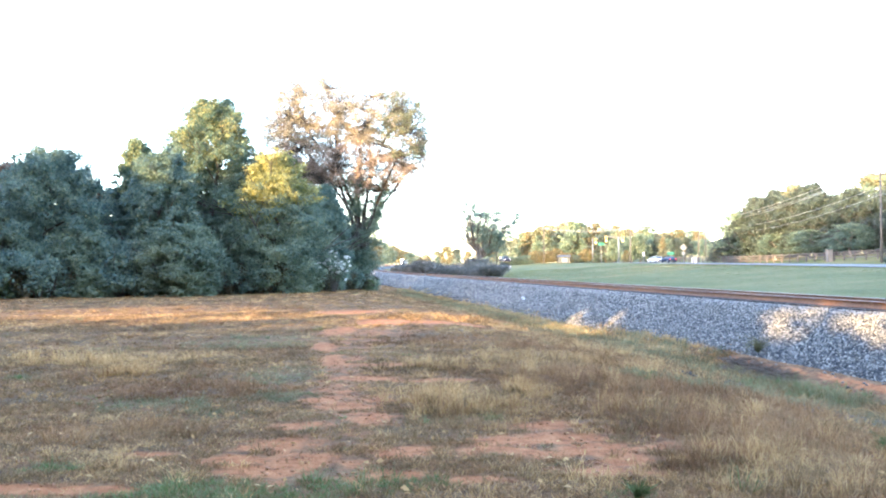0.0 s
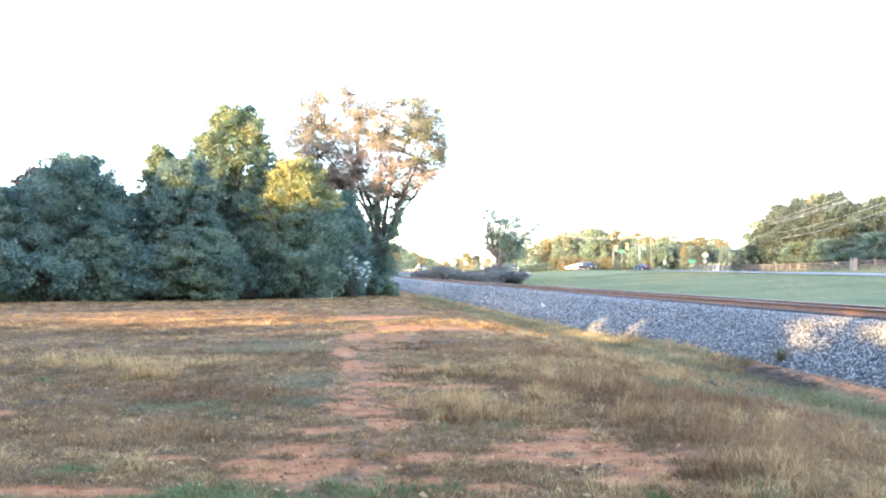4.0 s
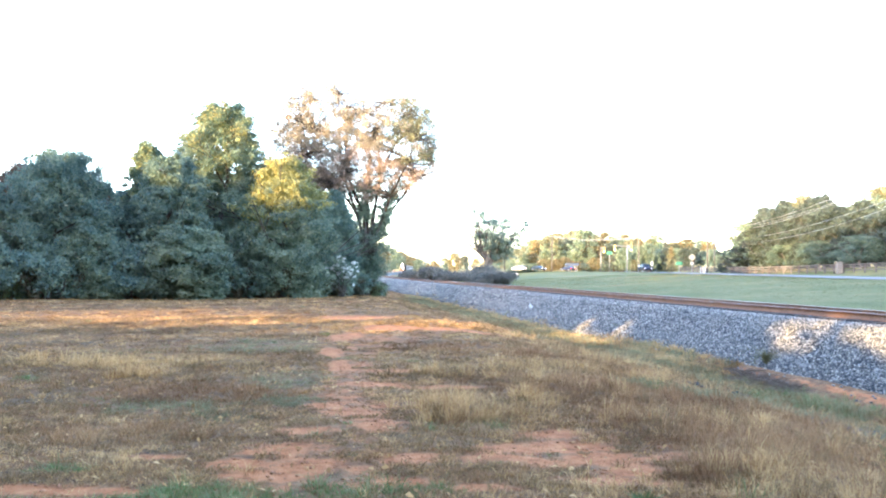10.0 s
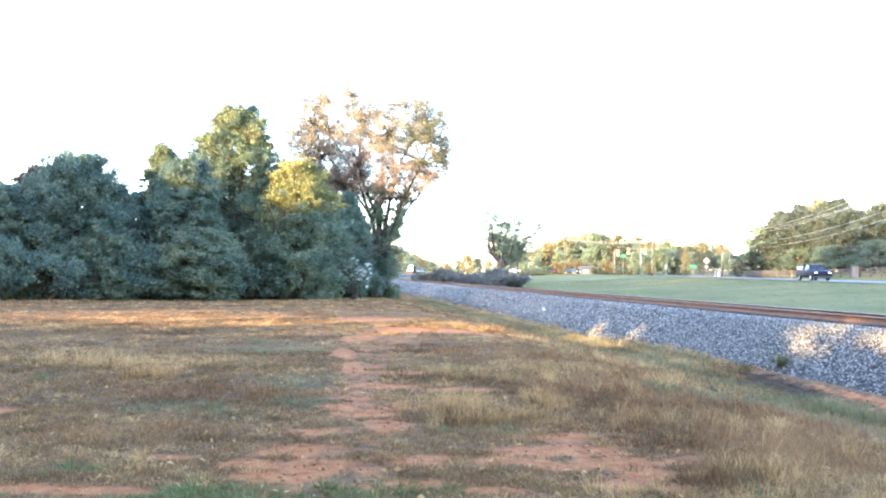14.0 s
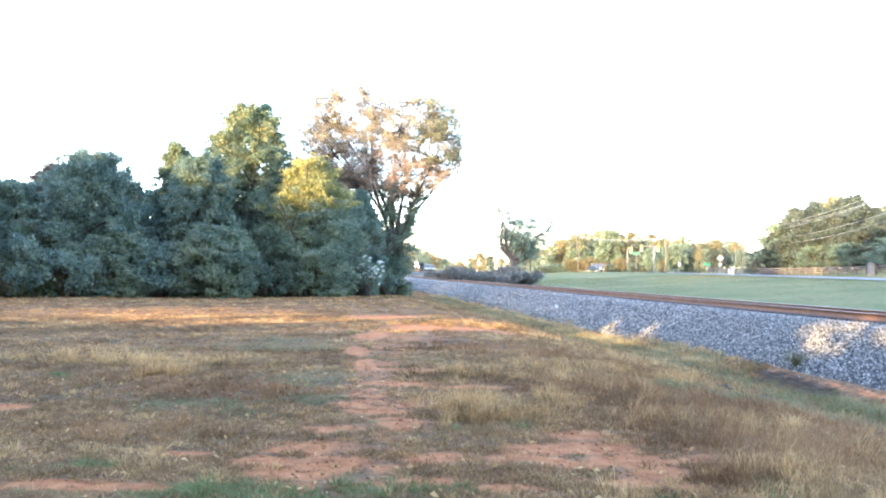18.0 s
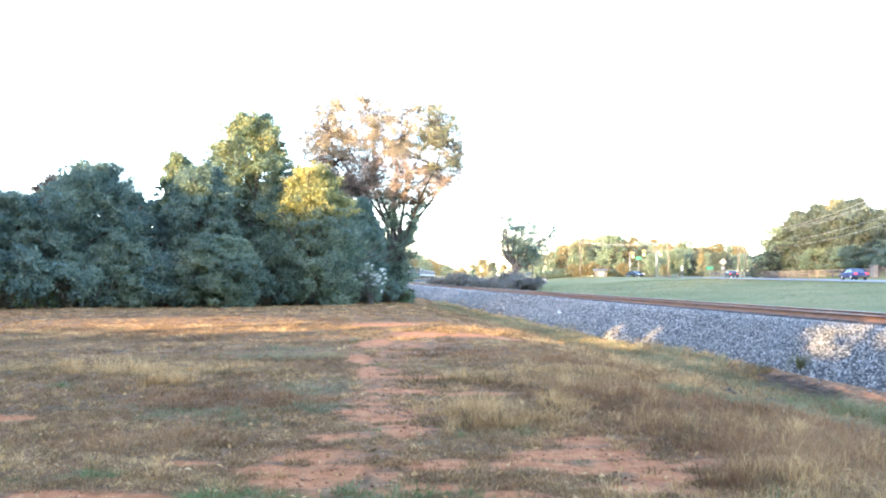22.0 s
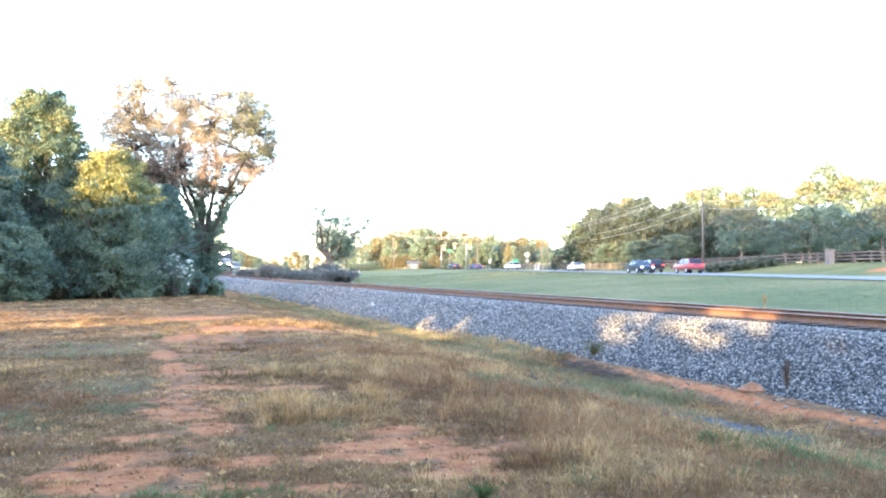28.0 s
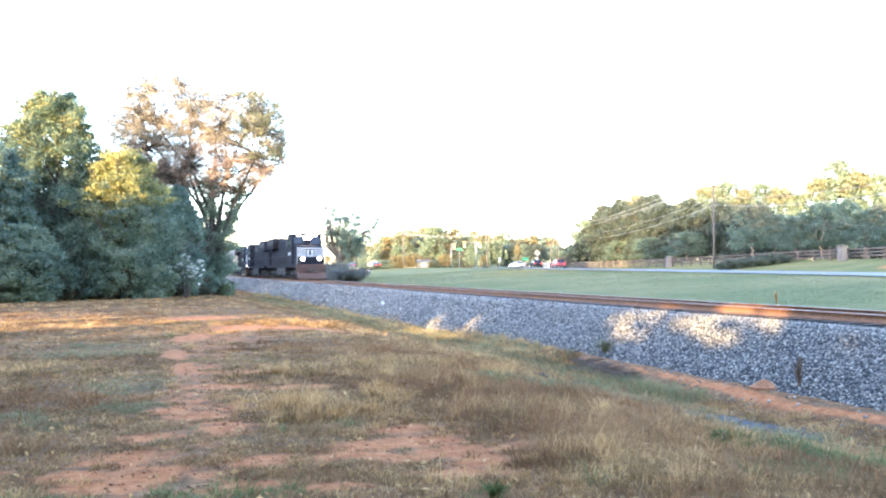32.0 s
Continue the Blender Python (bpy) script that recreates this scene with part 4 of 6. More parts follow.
def trees_behind():
    """Unseen trees and hedge added behind the camera to throw long shadows over the field; the sun comes in under their
    boughs.
    """
    rng = np.random.RandomState(12)
    kits = {}
    kit_b = bush_meshes(501, 5.0, 6.0, M_LEAF_DARK, 2600, 0.6)
    top_b = top_of(kit_b)
    kit_c = bush_meshes(502, 9.5, 4.6, M_LEAF_DARK, 2600, 0.7)
    ux, uy = math.sin(SUN_AZ), math.cos(SUN_AZ)

    def spot(back, across):
        # across: to the right, looking the way the light goes
        return back * ux - across * uy, back * uy + across * ux
    tan_e = math.tan(SUN_EL)

    def low_gap(c):
        # how far ahead of the camera the light starts and stops along each lane of it
        return float(np.interp(c, [-22, -18, -16, -12, -10.5, -9.5, -7.8, -7, -2], [9, 10.5, 13, 13.4, 14.5, 20, 22, 19.6, 18.4])), float(np.interp(c, [-32, -26.5, -22.5, -18, -15, -12.5, -10.5, -9.6, -7.6, -7, -2], [13.5, 16.5, 20, 24, 24, 21.5, 18, 16, 18, 29, 27]))
    for k in range(44):
        c = -96 + 3.6 * k + rng.uniform(-0.5, 0.5)
        top = float(np.interp(c, [-96, -53, -50, -37.5, -34.5, 60], [34.0, 34.0, 14.5, 14.5, 33.0, 33.0]))
        back = 26 + 3 * (k % 2)
        under = (low_gap(c)[1] + back) * tan_e + 0.5
        low = min(0.75, under / top)
        x, y = spot(back, c)
        key = round(low, 2), round(top, 1)
        if key not in kits:
            kits[key] = tree_meshes(500 + len(kits), 18.0, 8.5, M_LEAF_DARK, M_BARK, 7000, 0.75, low=0.01 + key[0], clump=0.1, rim=3.4, r0=0.15)
        place(kits[key], "tree", "tall dark green tree at the field's rear edge", "tree", x, y, "trees behind the field", rng.uniform(0, 360), (1.0, 1.0, top / 18.0))
    for k in range(128):
        c = -96 + 2.5 * (k // 2) + 1.2 * (k % 2)
        x, y = spot(24 + 2.2 * (k % 2) + rng.uniform(-0.3, 0.3), c)
        place(kit_b, "shrub", "tall dark green hedge shrub behind the field", "shrub", x, y, "hedge behind the field", math.degrees(SUN_AZ) * -1, (1.35, 0.9, (low_gap(c)[0] + 24) * tan_e / top_b))
    # narrow blockers added where a lane of sunlight has to be closed
    for c in [-16.8, -9.9, -8.9, -8.0] + list(np.arange(-0.4, 34, 2.0)):
        x, y = spot(25, float(c))
        place(kit_c, "shrub", "tall narrow evergreen shrub in the hedge", "shrub", x, y, "hedge behind the field", rng.uniform(0, 360), (0.6, 0.6, 1.0) if c < 0 else 1.0)


wood_edge()
sparse_tree()
undergrowth()
lone_tree()
far_trees()
trees_behind()


# ---- street furniture beyond the track ----
M_POLE = surface("pole_wood", (0.05, 0.045, 0.041), (0.11, 0.1, 0.092), 20, 1, 0.9)
M_STEEL = surface("galvanised_steel", (0.176, 0.184, 0.192), (0.288, 0.296, 0.304), 15, 2, 0.5, 0.6, 0.1)
M_WIRE = surface("wire", (0.24, 0.24, 0.24), (0.4, 0.392, 0.376), 5, 1, 0.5, 0.4, 0)
M_FENCE = surface("fence_board", (0.062, 0.05, 0.042), (0.125, 0.102, 0.086), 12, 2, 0.9, bump=0.4)
M_SHED = surface("shed_boards", (0.028, 0.032, 0.036), (0.056, 0.06, 0.064), 6, 1, 0.8)
M_PILLAR = surface("pillar_stone", (0.1, 0.088, 0.077), (0.18, 0.16, 0.142), 10, 1.5, 0.9, bump=0.4)
M_SIGNAL = surface("signal_yellow", (0.44, 0.288, 0.04), (0.6, 0.416, 0.08), 10, 2, 0.5)
M_BLACK = surface("black_plastic", (0.012, 0.012, 0.012), (0.03, 0.03, 0.03), 10, 2, 0.5)
M_WHITE = surface("white_paint", (0.4, 0.4, 0.392), (0.544, 0.544, 0.528), 8, 1, 0.5)
M_SIGN_GREEN = surface("sign_green", (0.008, 0.128, 0.056), (0.016, 0.208, 0.096), 8, 1, 0.4)
M_SIGN_GREY = surface("sign_back", (0.14, 0.15, 0.155), (0.24, 0.25, 0.255), 8, 1, 0.5, 0.3, 0)
M_LAMP_GREEN = glow("signal_lamp_green", (0.1, 1.0, 0.5), 0.3)
M_PAPER = surface("paper", (0.56, 0.56, 0.544), (0.688, 0.688, 0.672), 10, 3, 0.9)


def on_ground(az, dist, turn=None):
    x, y, _ = polar(az, dist)
    return pose(x, y, float(ground_z(x, y)), 0, 0, -az if turn is None else turn)


def utility_pole(az, dist, height, label, arms=1):
    ob = thing("utility_pole", label, "pole", "utility poles", at=on_ground(az, dist, 8))
    part("pole", cyl(bmesh.new(), (0, 0, -0.3), (0, 0, height), 0.17, 0.1), M_POLE, ob, smooth=True)
    for k in range(arms):
        z = height - 0.5 - 0.9 * k
        part("crossarm", boxes((-1.2, 1.2, -0.14, -0.03, z, z + 0.12)), M_POLE, ob)
        for x in (-1.05, -0.5, 0.5, 1.05):
            part("insulator", cyl(bmesh.new(), (x, -0.085, z + 0.12), (x, -0.085, z + 0.3), 0.05, 0.03, 8), M_WHITE, ob)
    return ob.matrix_basis.translation + Vector((0, 0, height - 0.3))


def wire(a, b, sag, r=0.026, label="thin overhead power cable"):
    a, b = Vector(a), Vector(b)
    pts = []
    for i in range(13):
        f = i / 12
        p = a.lerp(b, f)
        pts.append((p.x, p.y, p.z - sag * 4 * f * (1 - f), r))
    v, f = tubes([pts], 5)
    tagged(new("cable", mesh_of("cable", v, f, M_WIRE)), label, "cable", "overhead cables")


def poles_and_wires():
    a = utility_pole(28.76, 118, 12.8, "tall weathered wooden utility pole beside the road", 2)
    b = utility_pole(17.75, 199, 9.9, "weathered wooden utility pole near the junction", 1)
    c = utility_pole(46.0, 92, 12.8, "tall weathered wooden utility pole beside the road", 2)
    d = utility_pole(13.2, 208, 9.2, "weathered wooden utility pole behind the traffic lights", 1)
    e = utility_pole(7.2, 232, 10.5, "leaning weathered wooden utility pole among trees", 1)
    g = utility_pole(18.2, 203, 8.2, "thin second pole beside the utility pole", 0)
    for off, dz, sag in ((-1.0, 0.1, 1.0), (0.0, -0.3, 1.2), (1.0, 0.1, 1.0), (0.0, -2.6, 1.3), (0.2, -3.6, 1.5)):
        o = Vector((off, 0, dz))
        wire(a + o, c + o, sag)
        wire(b + o * 0.6 + Vector((0, 0, -0.2)), a + o, sag * 1.3)
        if dz > -1:
            wire(d + o * 0.5, b + o * 0.5, sag * 0.6, 0.03)
            wire(e + o * 0.5, d + o * 0.5, sag * 0.8, 0.03)


def signal_head(bm_at, parent):
    x, y, z = bm_at
    head = part("signal_head", boxes((x - 0.24, x + 0.24, y - 0.12, y + 0.14, z - 0.75, z + 0.75, 0.03)), M_SIGNAL, parent, "yellow signal housing")
    for k, m in enumerate((M_BLACK, M_BLACK, M_LAMP_GREEN)):
        zz = z + 0.45 - 0.45 * k
        part("lens", cyl(bmesh.new(), (x, y - 0.13, zz), (x, y - 0.16, zz), 0.15, 0.15, 12), m, head)
        part("visor", prism(bmesh.new(), [(y - 0.34, zz + 0.17), (y - 0.12, zz + 0.19), (y - 0.12, zz + 0.16), (y - 0.34, zz + 0.145)], x - 0.15, x + 0.15), M_BLACK, head)


def traffic_lights():
    ob = thing("traffic_light", "traffic lights on a long steel mast arm over the road", "traffic light", "traffic lights", at=on_ground(12.35, 200, -12))
    part("mast", cyl(bmesh.new(), (0.2, 0, -0.2), (0.2, 0, 6.6), 0.15, 0.1), M_STEEL, ob, smooth=True)
    part("arm", cyl(bmesh.new(), (0.2, 0, 6.3), (-3.6, 0, 6.6), 0.09, 0.05, 8), M_STEEL, ob, smooth=True)
    part("arm", cyl(bmesh.new(), (0.2, 0, 6.3), (1.6, 0, 6.5), 0.09, 0.05, 8), M_STEEL, ob, smooth=True)
    for x in (-2.75, 1.15):
        signal_head((x, -0.1, 5.9), ob)
    ob = thing("traffic_light", "yellow traffic light hung from a steel pole", "traffic light", "traffic lights", at=on_ground(10.75, 212, -11))
    part("mast", cyl(bmesh.new(), (-0.5, 0, -0.2), (-0.5, 0, 6.4), 0.13, 0.09), M_STEEL, ob, smooth=True)
    part("arm", cyl(bmesh.new(), (-0.5, 0, 6.2), (0.9, 0, 6.4), 0.08, 0.05, 8), M_STEEL, ob, smooth=True)
    signal_head((0.3, -0.1, 5.7), ob)
    for az, d, h, mat_, kind in ((16.75, 192, 3.6, M_SIGN_GREY, "diamond"), (15.9, 192, 2.2, M_SIGN_GREEN, "plate"), (14.1, 190, 2.2, M_WHITE, "post"), (11.2, 215, 5.0, M_SIGN_GREEN, "plate")):
        words = {"diamond": "grey diamond-shaped road sign on a post", "plate": "small green road sign on a post", "post": "white marker sign on a post"}[kind]
        sg = thing("road_sign", words, "road sign", at=on_ground(az, d))
        part("post", cyl(bmesh.new(), (0, 0, -0.2), (0, 0, h), 0.05, 0.05, 8), M_STEEL, sg)
        bm = bmesh.new()
        if kind == "diamond":
            prism(bm, [(-0.02, 0.0), (0.02, 0.0), (0.02, 0.03), (-0.02, 0.03)], 0, 0.01)
            bm.clear()
            r = 0.85
            vs = [bm.verts.new(p) for p in ((0, -0.07, h - r), (r, -0.07, h), (0, -0.07, h + r), (-r, -0.07, h))]
            f = bm.faces.new(vs)
            bmesh.ops.solidify(bm, geom=[f], thickness=0.03)
        elif kind == "plate":
            box(bm, -0.75, 0.75, -0.1, -0.06, h - 0.35, h + 0.35, 0.01)
        else:
            box(bm, -0.22, 0.22, -0.1, -0.06, h - 0.6, h + 0.3, 0.01)
        part("plate", bm, mat_, sg)
        if kind == "diamond":
            part("plate", boxes((-0.35, 0.35, -0.1, -0.06, h - 1.75, h - 1.05, 0.01)), mat_, sg)
    cab = thing("utility_cabinet", "small pale metal utility cabinet beside the pole", "cabinet", at=on_ground(17.45, 197))
    part("body", boxes((-0.6, 0.6, -0.35, 0.35, 0, 1.35, 0.03)), M_WHITE, cab)
    part("lid", boxes((-0.66, 0.66, -0.4, 0.4, 1.36, 1.44, 0.02)), M_SIGN_GREY, cab)
    part("door", boxes((-0.5, 0.5, -0.375, -0.353, 0.12, 1.25, 0.005)), M_WHITE, cab)
    # beside the lone tree
    sb = thing("sign_board", "low white board near the lone tree", "sign", at=on_ground(4.35, 152))
    part("board", boxes((-1.3, 1.3, -0.06, 0.06, 0.3, 0.85, 0.02)), M_WHITE, sb)
    for x in (-1.3, 1.3):
        part("leg", boxes((x - 0.06, x + 0.06, 0.07, 0.17, -0.2, 1.1)), M_POLE, sb)
    utility_pole(3.85, 156, 5.6, "short dark wooden post behind the lone tree", 0)
    bl = thing("shed", "small dark shed with a pale door among the trees", "shed", at=on_ground(8.6, 236))
    part("wall", boxes((-1.7, 1.7, 0, 4, -0.2, 1.7, 0.02)), M_SHED, bl)
    part("roof", prism(bmesh.new(), [(-0.5, 1.7), (4.5, 1.72), (4.5, 1.85), (2.0, 2.4), (-0.5, 1.83)], -2.0, 2.0), M_SHED, bl)
    part("door", boxes((-0.5, 0.9, -0.06, -0.004, 0.4, 1.4, 0.01)), M_SIGN_GREY, bl)


FENCE = [(54.5, 190.0), (57.0, 150.0), (59.2, 121.0), (61.0, 103.0), (63.0, 84.0), (65.5, 66.0), (68.0, 48.0)]


def fence():
    pts = []
    for (x0, y0), (x1, y1) in zip(FENCE, FENCE[1:]):
        n = max(1, round(math.hypot(x1 - x0, y1 - y0) / 2.6))
        pts += [(x0 + (x1 - x0) * i / n, y0 + (y1 - y0) * i / n) for i in range(n)]
    pts.append(FENCE[-1])
    ob = thing("fence", "weathered brown wooden fence with three rails along the lawn", "fence")
    post = boxes((-0.09, 0.09, -0.09, 0.09, -0.3, 1.42, 0.015))
    me = bpy.data.meshes.new("post")
    post.to_mesh(me)
    post.free()
    me.materials.append(M_FENCE)
    rail_me = bpy.data.meshes.new("rail")
    bm = boxes((-0.03, 0.03, 0.0, 1.0, -0.08, 0.08, 0.01))
    bm.to_mesh(rail_me)
    bm.free()
    rail_me.materials.append(M_FENCE)
    for i, (x, y) in enumerate(pts):
        z = float(ground_z(x, y))
        p = part_mesh("post", me, ob)
        p.matrix_basis = pose(x, y, z)
        if i + 1 < len(pts):
            x2, y2 = pts[i + 1]
            z2 = float(ground_z(x2, y2))
            ln = math.hypot(x2 - x, y2 - y)
            for h in (0.45, 0.85, 1.25):
                r = part_mesh("rail", rail_me, ob)
                r.matrix_basis = pose(x - 0.1, y, z + h, math.degrees(math.atan2(z2 - z, ln)), 0, -math.degrees(math.atan2(x2 - x, y2 - y))) @ Matrix.Diagonal((1, ln, 1, 1))
    for x, y in ((59.0, 121.0), (62.8, 84.0), (65.4, 64.0)):
        pil = thing("pillar", "pale stone gate pillar in the fence line", "pillar", "pillars of the fence", at=pose(x - 0.5, y, float(ground_z(x, y))))
        part("shaft", boxes((-0.36, 0.36, -0.36, 0.36, -0.2, 1.6, 0.02)), M_PILLAR, pil)
        part("cap", boxes((-0.45, 0.45, -0.45, 0.45, 1.6, 1.75, 0.03)), M_PILLAR, pil)


poles_and_wires()
traffic_lights()
fence()


# ---- the train ----
M_LOCO = paint("locomotive_black", (0.016, 0.017, 0.022), 0.7, 0, 0.0)
M_LOCO.node_tree.nodes["Principled BSDF"].inputs["Specular IOR Level"].default_value = 0.12
M_LOCO_GREY = surface("underframe_grey", (0.012, 0.012, 0.013), (0.035, 0.033, 0.032), 8, 1, 0.8)
M_LOCO_WHITE = paint("locomotive_white", (0.42, 0.42, 0.42), 0.5, 0, 0.0, 0.2)
# pilot and plow: the red-brown colour holds the glow of the headlights
M_PLOW_GLOW = surface("plow_lamp_glow", (0.045, 0.023, 0.016), (0.1, 0.052, 0.036), 9, 1, 0.8)
M_GLASS = paint("dark_glass", (0.016, 0.02, 0.024), 0.06, 0, 0.0, 0.4)
M_HEADLIGHT = glow("headlight", (1.0, 0.74, 0.44), 22.0)
M_WHEEL = surface("wheel_steel", (0.04, 0.036, 0.032), (0.128, 0.112, 0.096), 8, 1, 0.55, 0.6)
M_WAGON = surface("wagon_grey", (0.14, 0.155, 0.17), (0.22, 0.235, 0.25), 1.5, 0.3, 0.6)
M_AMBER = glow("number_board", (1.0, 0.9, 0.7), 0.06)


def truck(parent, y, axles, gap, label=""):
    """A railway bogie with its wheelsets."""
    n = axles
    half = gap * (n - 1) / 2
    tr = part("bogie", boxes((-1.12, -0.98, y - half - 0.7, y + half + 0.7, 0.5, 0.92, 0.05), (0.98, 1.12, y - half - 0.7, y + half + 0.7, 0.5, 0.92, 0.05), (-0.98, 0.98, y - 0.25, y + 0.25, 0.55, 0.95)), M_LOCO_GREY, parent, label)
    for k in range(n):
        yy = y - half + gap * k
        bm = bmesh.new()
        for s in (-1, 1):
            cyl(bm, (s * 0.70, yy, 0.5), (s * 0.84, yy, 0.5), 0.5, 0.5, 20)
        cyl(bm, (-0.7, yy, 0.5), (0.7, yy, 0.5), 0.09, 0.09, 8)
        part("wheelset", bm, M_WHEEL, tr)
        part("axle_box", boxes((-1.2, -1.121, yy - 0.2, yy + 0.2, 0.32, 0.72, 0.03), (1.121, 1.2, yy - 0.2, yy + 0.2, 0.32, 0.72, 0.03)), M_LOCO_GREY, tr)


def locomotive():
    ob = thing("locomotive", "black diesel locomotive with white nose stripes and lit headlights", "locomotive", "locomotives of the train")
    part("sill", boxes((-1.52, 1.52, -10.5, 10.6, 1.28, 1.56, 0.02)), M_LOCO, ob)
    part("fuel_tank", boxes((-1.4, 1.4, -3.2, 3.2, 0.42, 1.27, 0.15)), M_LOCO_GREY, ob)
    truck(ob, 7.1, 3, 1.95)
    truck(ob, -7.1, 3, 1.95)
    hood = part("hood", boxes((-0.95, 0.95, -10.2, 5.4, 1.56, 4.45, 0.12)), M_LOCO, ob)
    for s in (-1, 1):
        for k in range(12):
            y = -4.8 + 0.82 * k
            part("hood_door", boxes((s * 0.952 if s > 0 else -0.985, 0.985 if s > 0 else -0.952, y, y + 0.74, 1.7, 3.5, 0.008)), M_LOCO, hood)
        part("grille", boxes((min(s * 0.952, s * 0.99), max(s * 0.952, s * 0.99), 1.0, 4.6, 3.65, 4.25, 0.01)), M_LOCO_GREY, hood)
    part("radiator", prism(bmesh.new(), [(-9.9, 3.55), (-5.3, 3.55), (-5.0, 4.0), (-5.0, 4.78), (-10.0, 4.78), (-10.0, 3.9)], -1.5, 1.5), M_LOCO, ob)
    for s in (-1, 1):
        for k in range(5):
            part("radiator_screen", boxes((min(s * 1.502, s * 1.53), max(s * 1.502, s * 1.53), -9.7 + 0.92 * k, -8.95 + 0.92 * k, 3.98, 4.6, 0.01)), M_LOCO_GREY, ob)
    part("exhaust", boxes((-0.35, 0.35, -0.6, 0.7, 4.45, 4.72, 0.03)), M_LOCO_GREY, ob)
    part("dynamic_brake", boxes((-1.05, 1.05, 2.4, 5.2, 4.46, 4.66, 0.06)), M_LOCO, ob)
    # cab
    cab = part("cab", prism(bmesh.new(), [(5.45, 1.56), (8.5, 1.56), (8.5, 3.6), (8.25, 4.55), (7.9, 4.74), (5.45, 4.78)], -1.52, 1.52), M_LOCO, ob)
    for s in (-1, 1):
        for y0, y1 in ((5.85, 6.6), (6.75, 7.5)):
            part("side_window", boxes((min(s * 1.522, s * 1.535), max(s * 1.522, s * 1.535), y0, y1, 3.3, 4.1, 0.005)), M_GLASS, cab, "dark side window")
        part("cab_number", boxes((min(s * 1.522, s * 1.53), max(s * 1.522, s * 1.53), 5.9, 7.4, 2.55, 2.85)), M_LOCO_WHITE, cab, "row of white bars")
    for x0, x1 in ((-1.35, -0.42), (0.42, 1.35)):
        bm = bmesh.new()
        vs = [bm.verts.new(p) for p in ((x0, 8.505, 3.7), (x1, 8.505, 3.7), (x1, 8.31, 4.42), (x0, 8.31, 4.42))]
        f = bm.faces.new(vs)
        bmesh.ops.translate(bm, verts=vs, vec=(0, 0.02, 0.005))
        part("windshield", bm, M_GLASS, cab, "dark windscreen pane")
    part("sunshade", boxes((-1.5, 1.5, 8.0, 8.55, 4.68, 4.73, 0.01)), M_LOCO_GREY, cab)
    bm = bmesh.new()
    for x in (-0.21, 0.21):
        cyl(bm, (x, 8.3, 4.36), (x, 8.62, 4.36), 0.19, 0.19, 16)
    part("headlight_housing", bm, M_LOCO_GREY, cab)
    for x in (-0.21, 0.21):
        part("headlight", cyl(bmesh.new(), (x, 8.625, 4.36), (x, 8.65, 4.36), 0.16, 0.16, 16), M_HEADLIGHT, cab, "bright warm headlight")
    for x0, x1 in ((-1.1, -0.5), (0.5, 1.1)):
        part("number_board", boxes((x0, x1, 8.28, 8.36, 4.46, 4.64)), M_AMBER, cab, "small lit board with dark bars")
    # nose
    nose = part("nose", prism(bmesh.new(), [(8.52, 1.56), (10.25, 1.56), (10.25, 3.1), (9.9, 3.42), (8.52, 3.58)], -1.4, 1.4), M_LOCO, ob)
    for k in range(5):
        z = 2.36 + 0.2 * k
        bars = [(-1.36, -0.42), (0.42, 1.36)] if 0 < k < 4 else [(-1.36, 1.36)]
        for x0, x1 in bars:
            yy = 10.252 if z < 3.05 else 10.2
            part("stripe", boxes((x0, x1, yy, yy + 0.015, z, z + 0.12)), M_LOCO_WHITE, nose, "white nose stripe")
    part("emblem", boxes((-0.34, 0.34, 10.252, 10.264, 2.5, 3.05)), M_LOCO_WHITE, nose, "plain white emblem patch")
    part("emblem", prism(bmesh.new(), [(10.266, 2.54), (10.272, 2.54), (10.272, 2.98), (10.266, 2.98)], -0.09, 0.12), M_LOCO, nose, "plain dark figure on the emblem")
    part("nose_door", boxes((0.9, 1.38, 10.252, 10.27, 1.62, 2.28, 0.01)), M_LOCO_GREY, nose)
    # front end
    part("pilot", boxes((-1.5, 1.5, 10.6, 10.85, 0.75, 1.56, 0.03)), M_PLOW_GLOW, ob)
    part("plow", prism(bmesh.new(), [(10.6, 0.75), (11.05, 0.72), (11.4, 0.12), (11.2, 0.1), (10.7, 0.5)], -1.45, 1.45), M_PLOW_GLOW, ob, "rust-brown snow plow")
    part("coupler", boxes((-0.14, 0.14, 10.85, 11.55, 0.82, 1.1, 0.03)), M_LOCO_GREY, ob)
    for x in (-0.85, 0.85):
        dl = part("ditch_light_housing", cyl(bmesh.new(), (x, 10.62, 2.15), (x, 10.86, 2.15), 0.15, 0.16, 16), M_LOCO_GREY, ob)
        part("ditch_light", cyl(bmesh.new(), (x, 10.865, 2.15), (x, 10.89, 2.15), 0.14, 0.14, 16), M_HEADLIGHT, dl, "bright warm ditch light")
    for s in (-1, 1):
        bm = bmesh.new()
        for y in np.arange(-10.2, 5.3, 1.72):
            cyl(bm, (s * 1.47, y, 1.56), (s * 1.47, y, 2.5), 0.02, 0.02, 6)
        cyl(bm, (s * 1.47, -10.2, 2.5), (s * 1.47, 5.3, 2.5), 0.02, 0.02, 6)
        part("handrail", bm, M_LOCO_GREY, ob)
        bm = bmesh.new()
        for k in range(4):
            box(bm, min(s * 1.0, s * 1.5), max(s * 1.0, s * 1.5), 10.05 + 0.1 * k, 10.55, 0.45 + 0.26 * k, 0.49 + 0.26 * k)
        part("steps", bm, M_LOCO_GREY, ob)
        bm = bmesh.new()
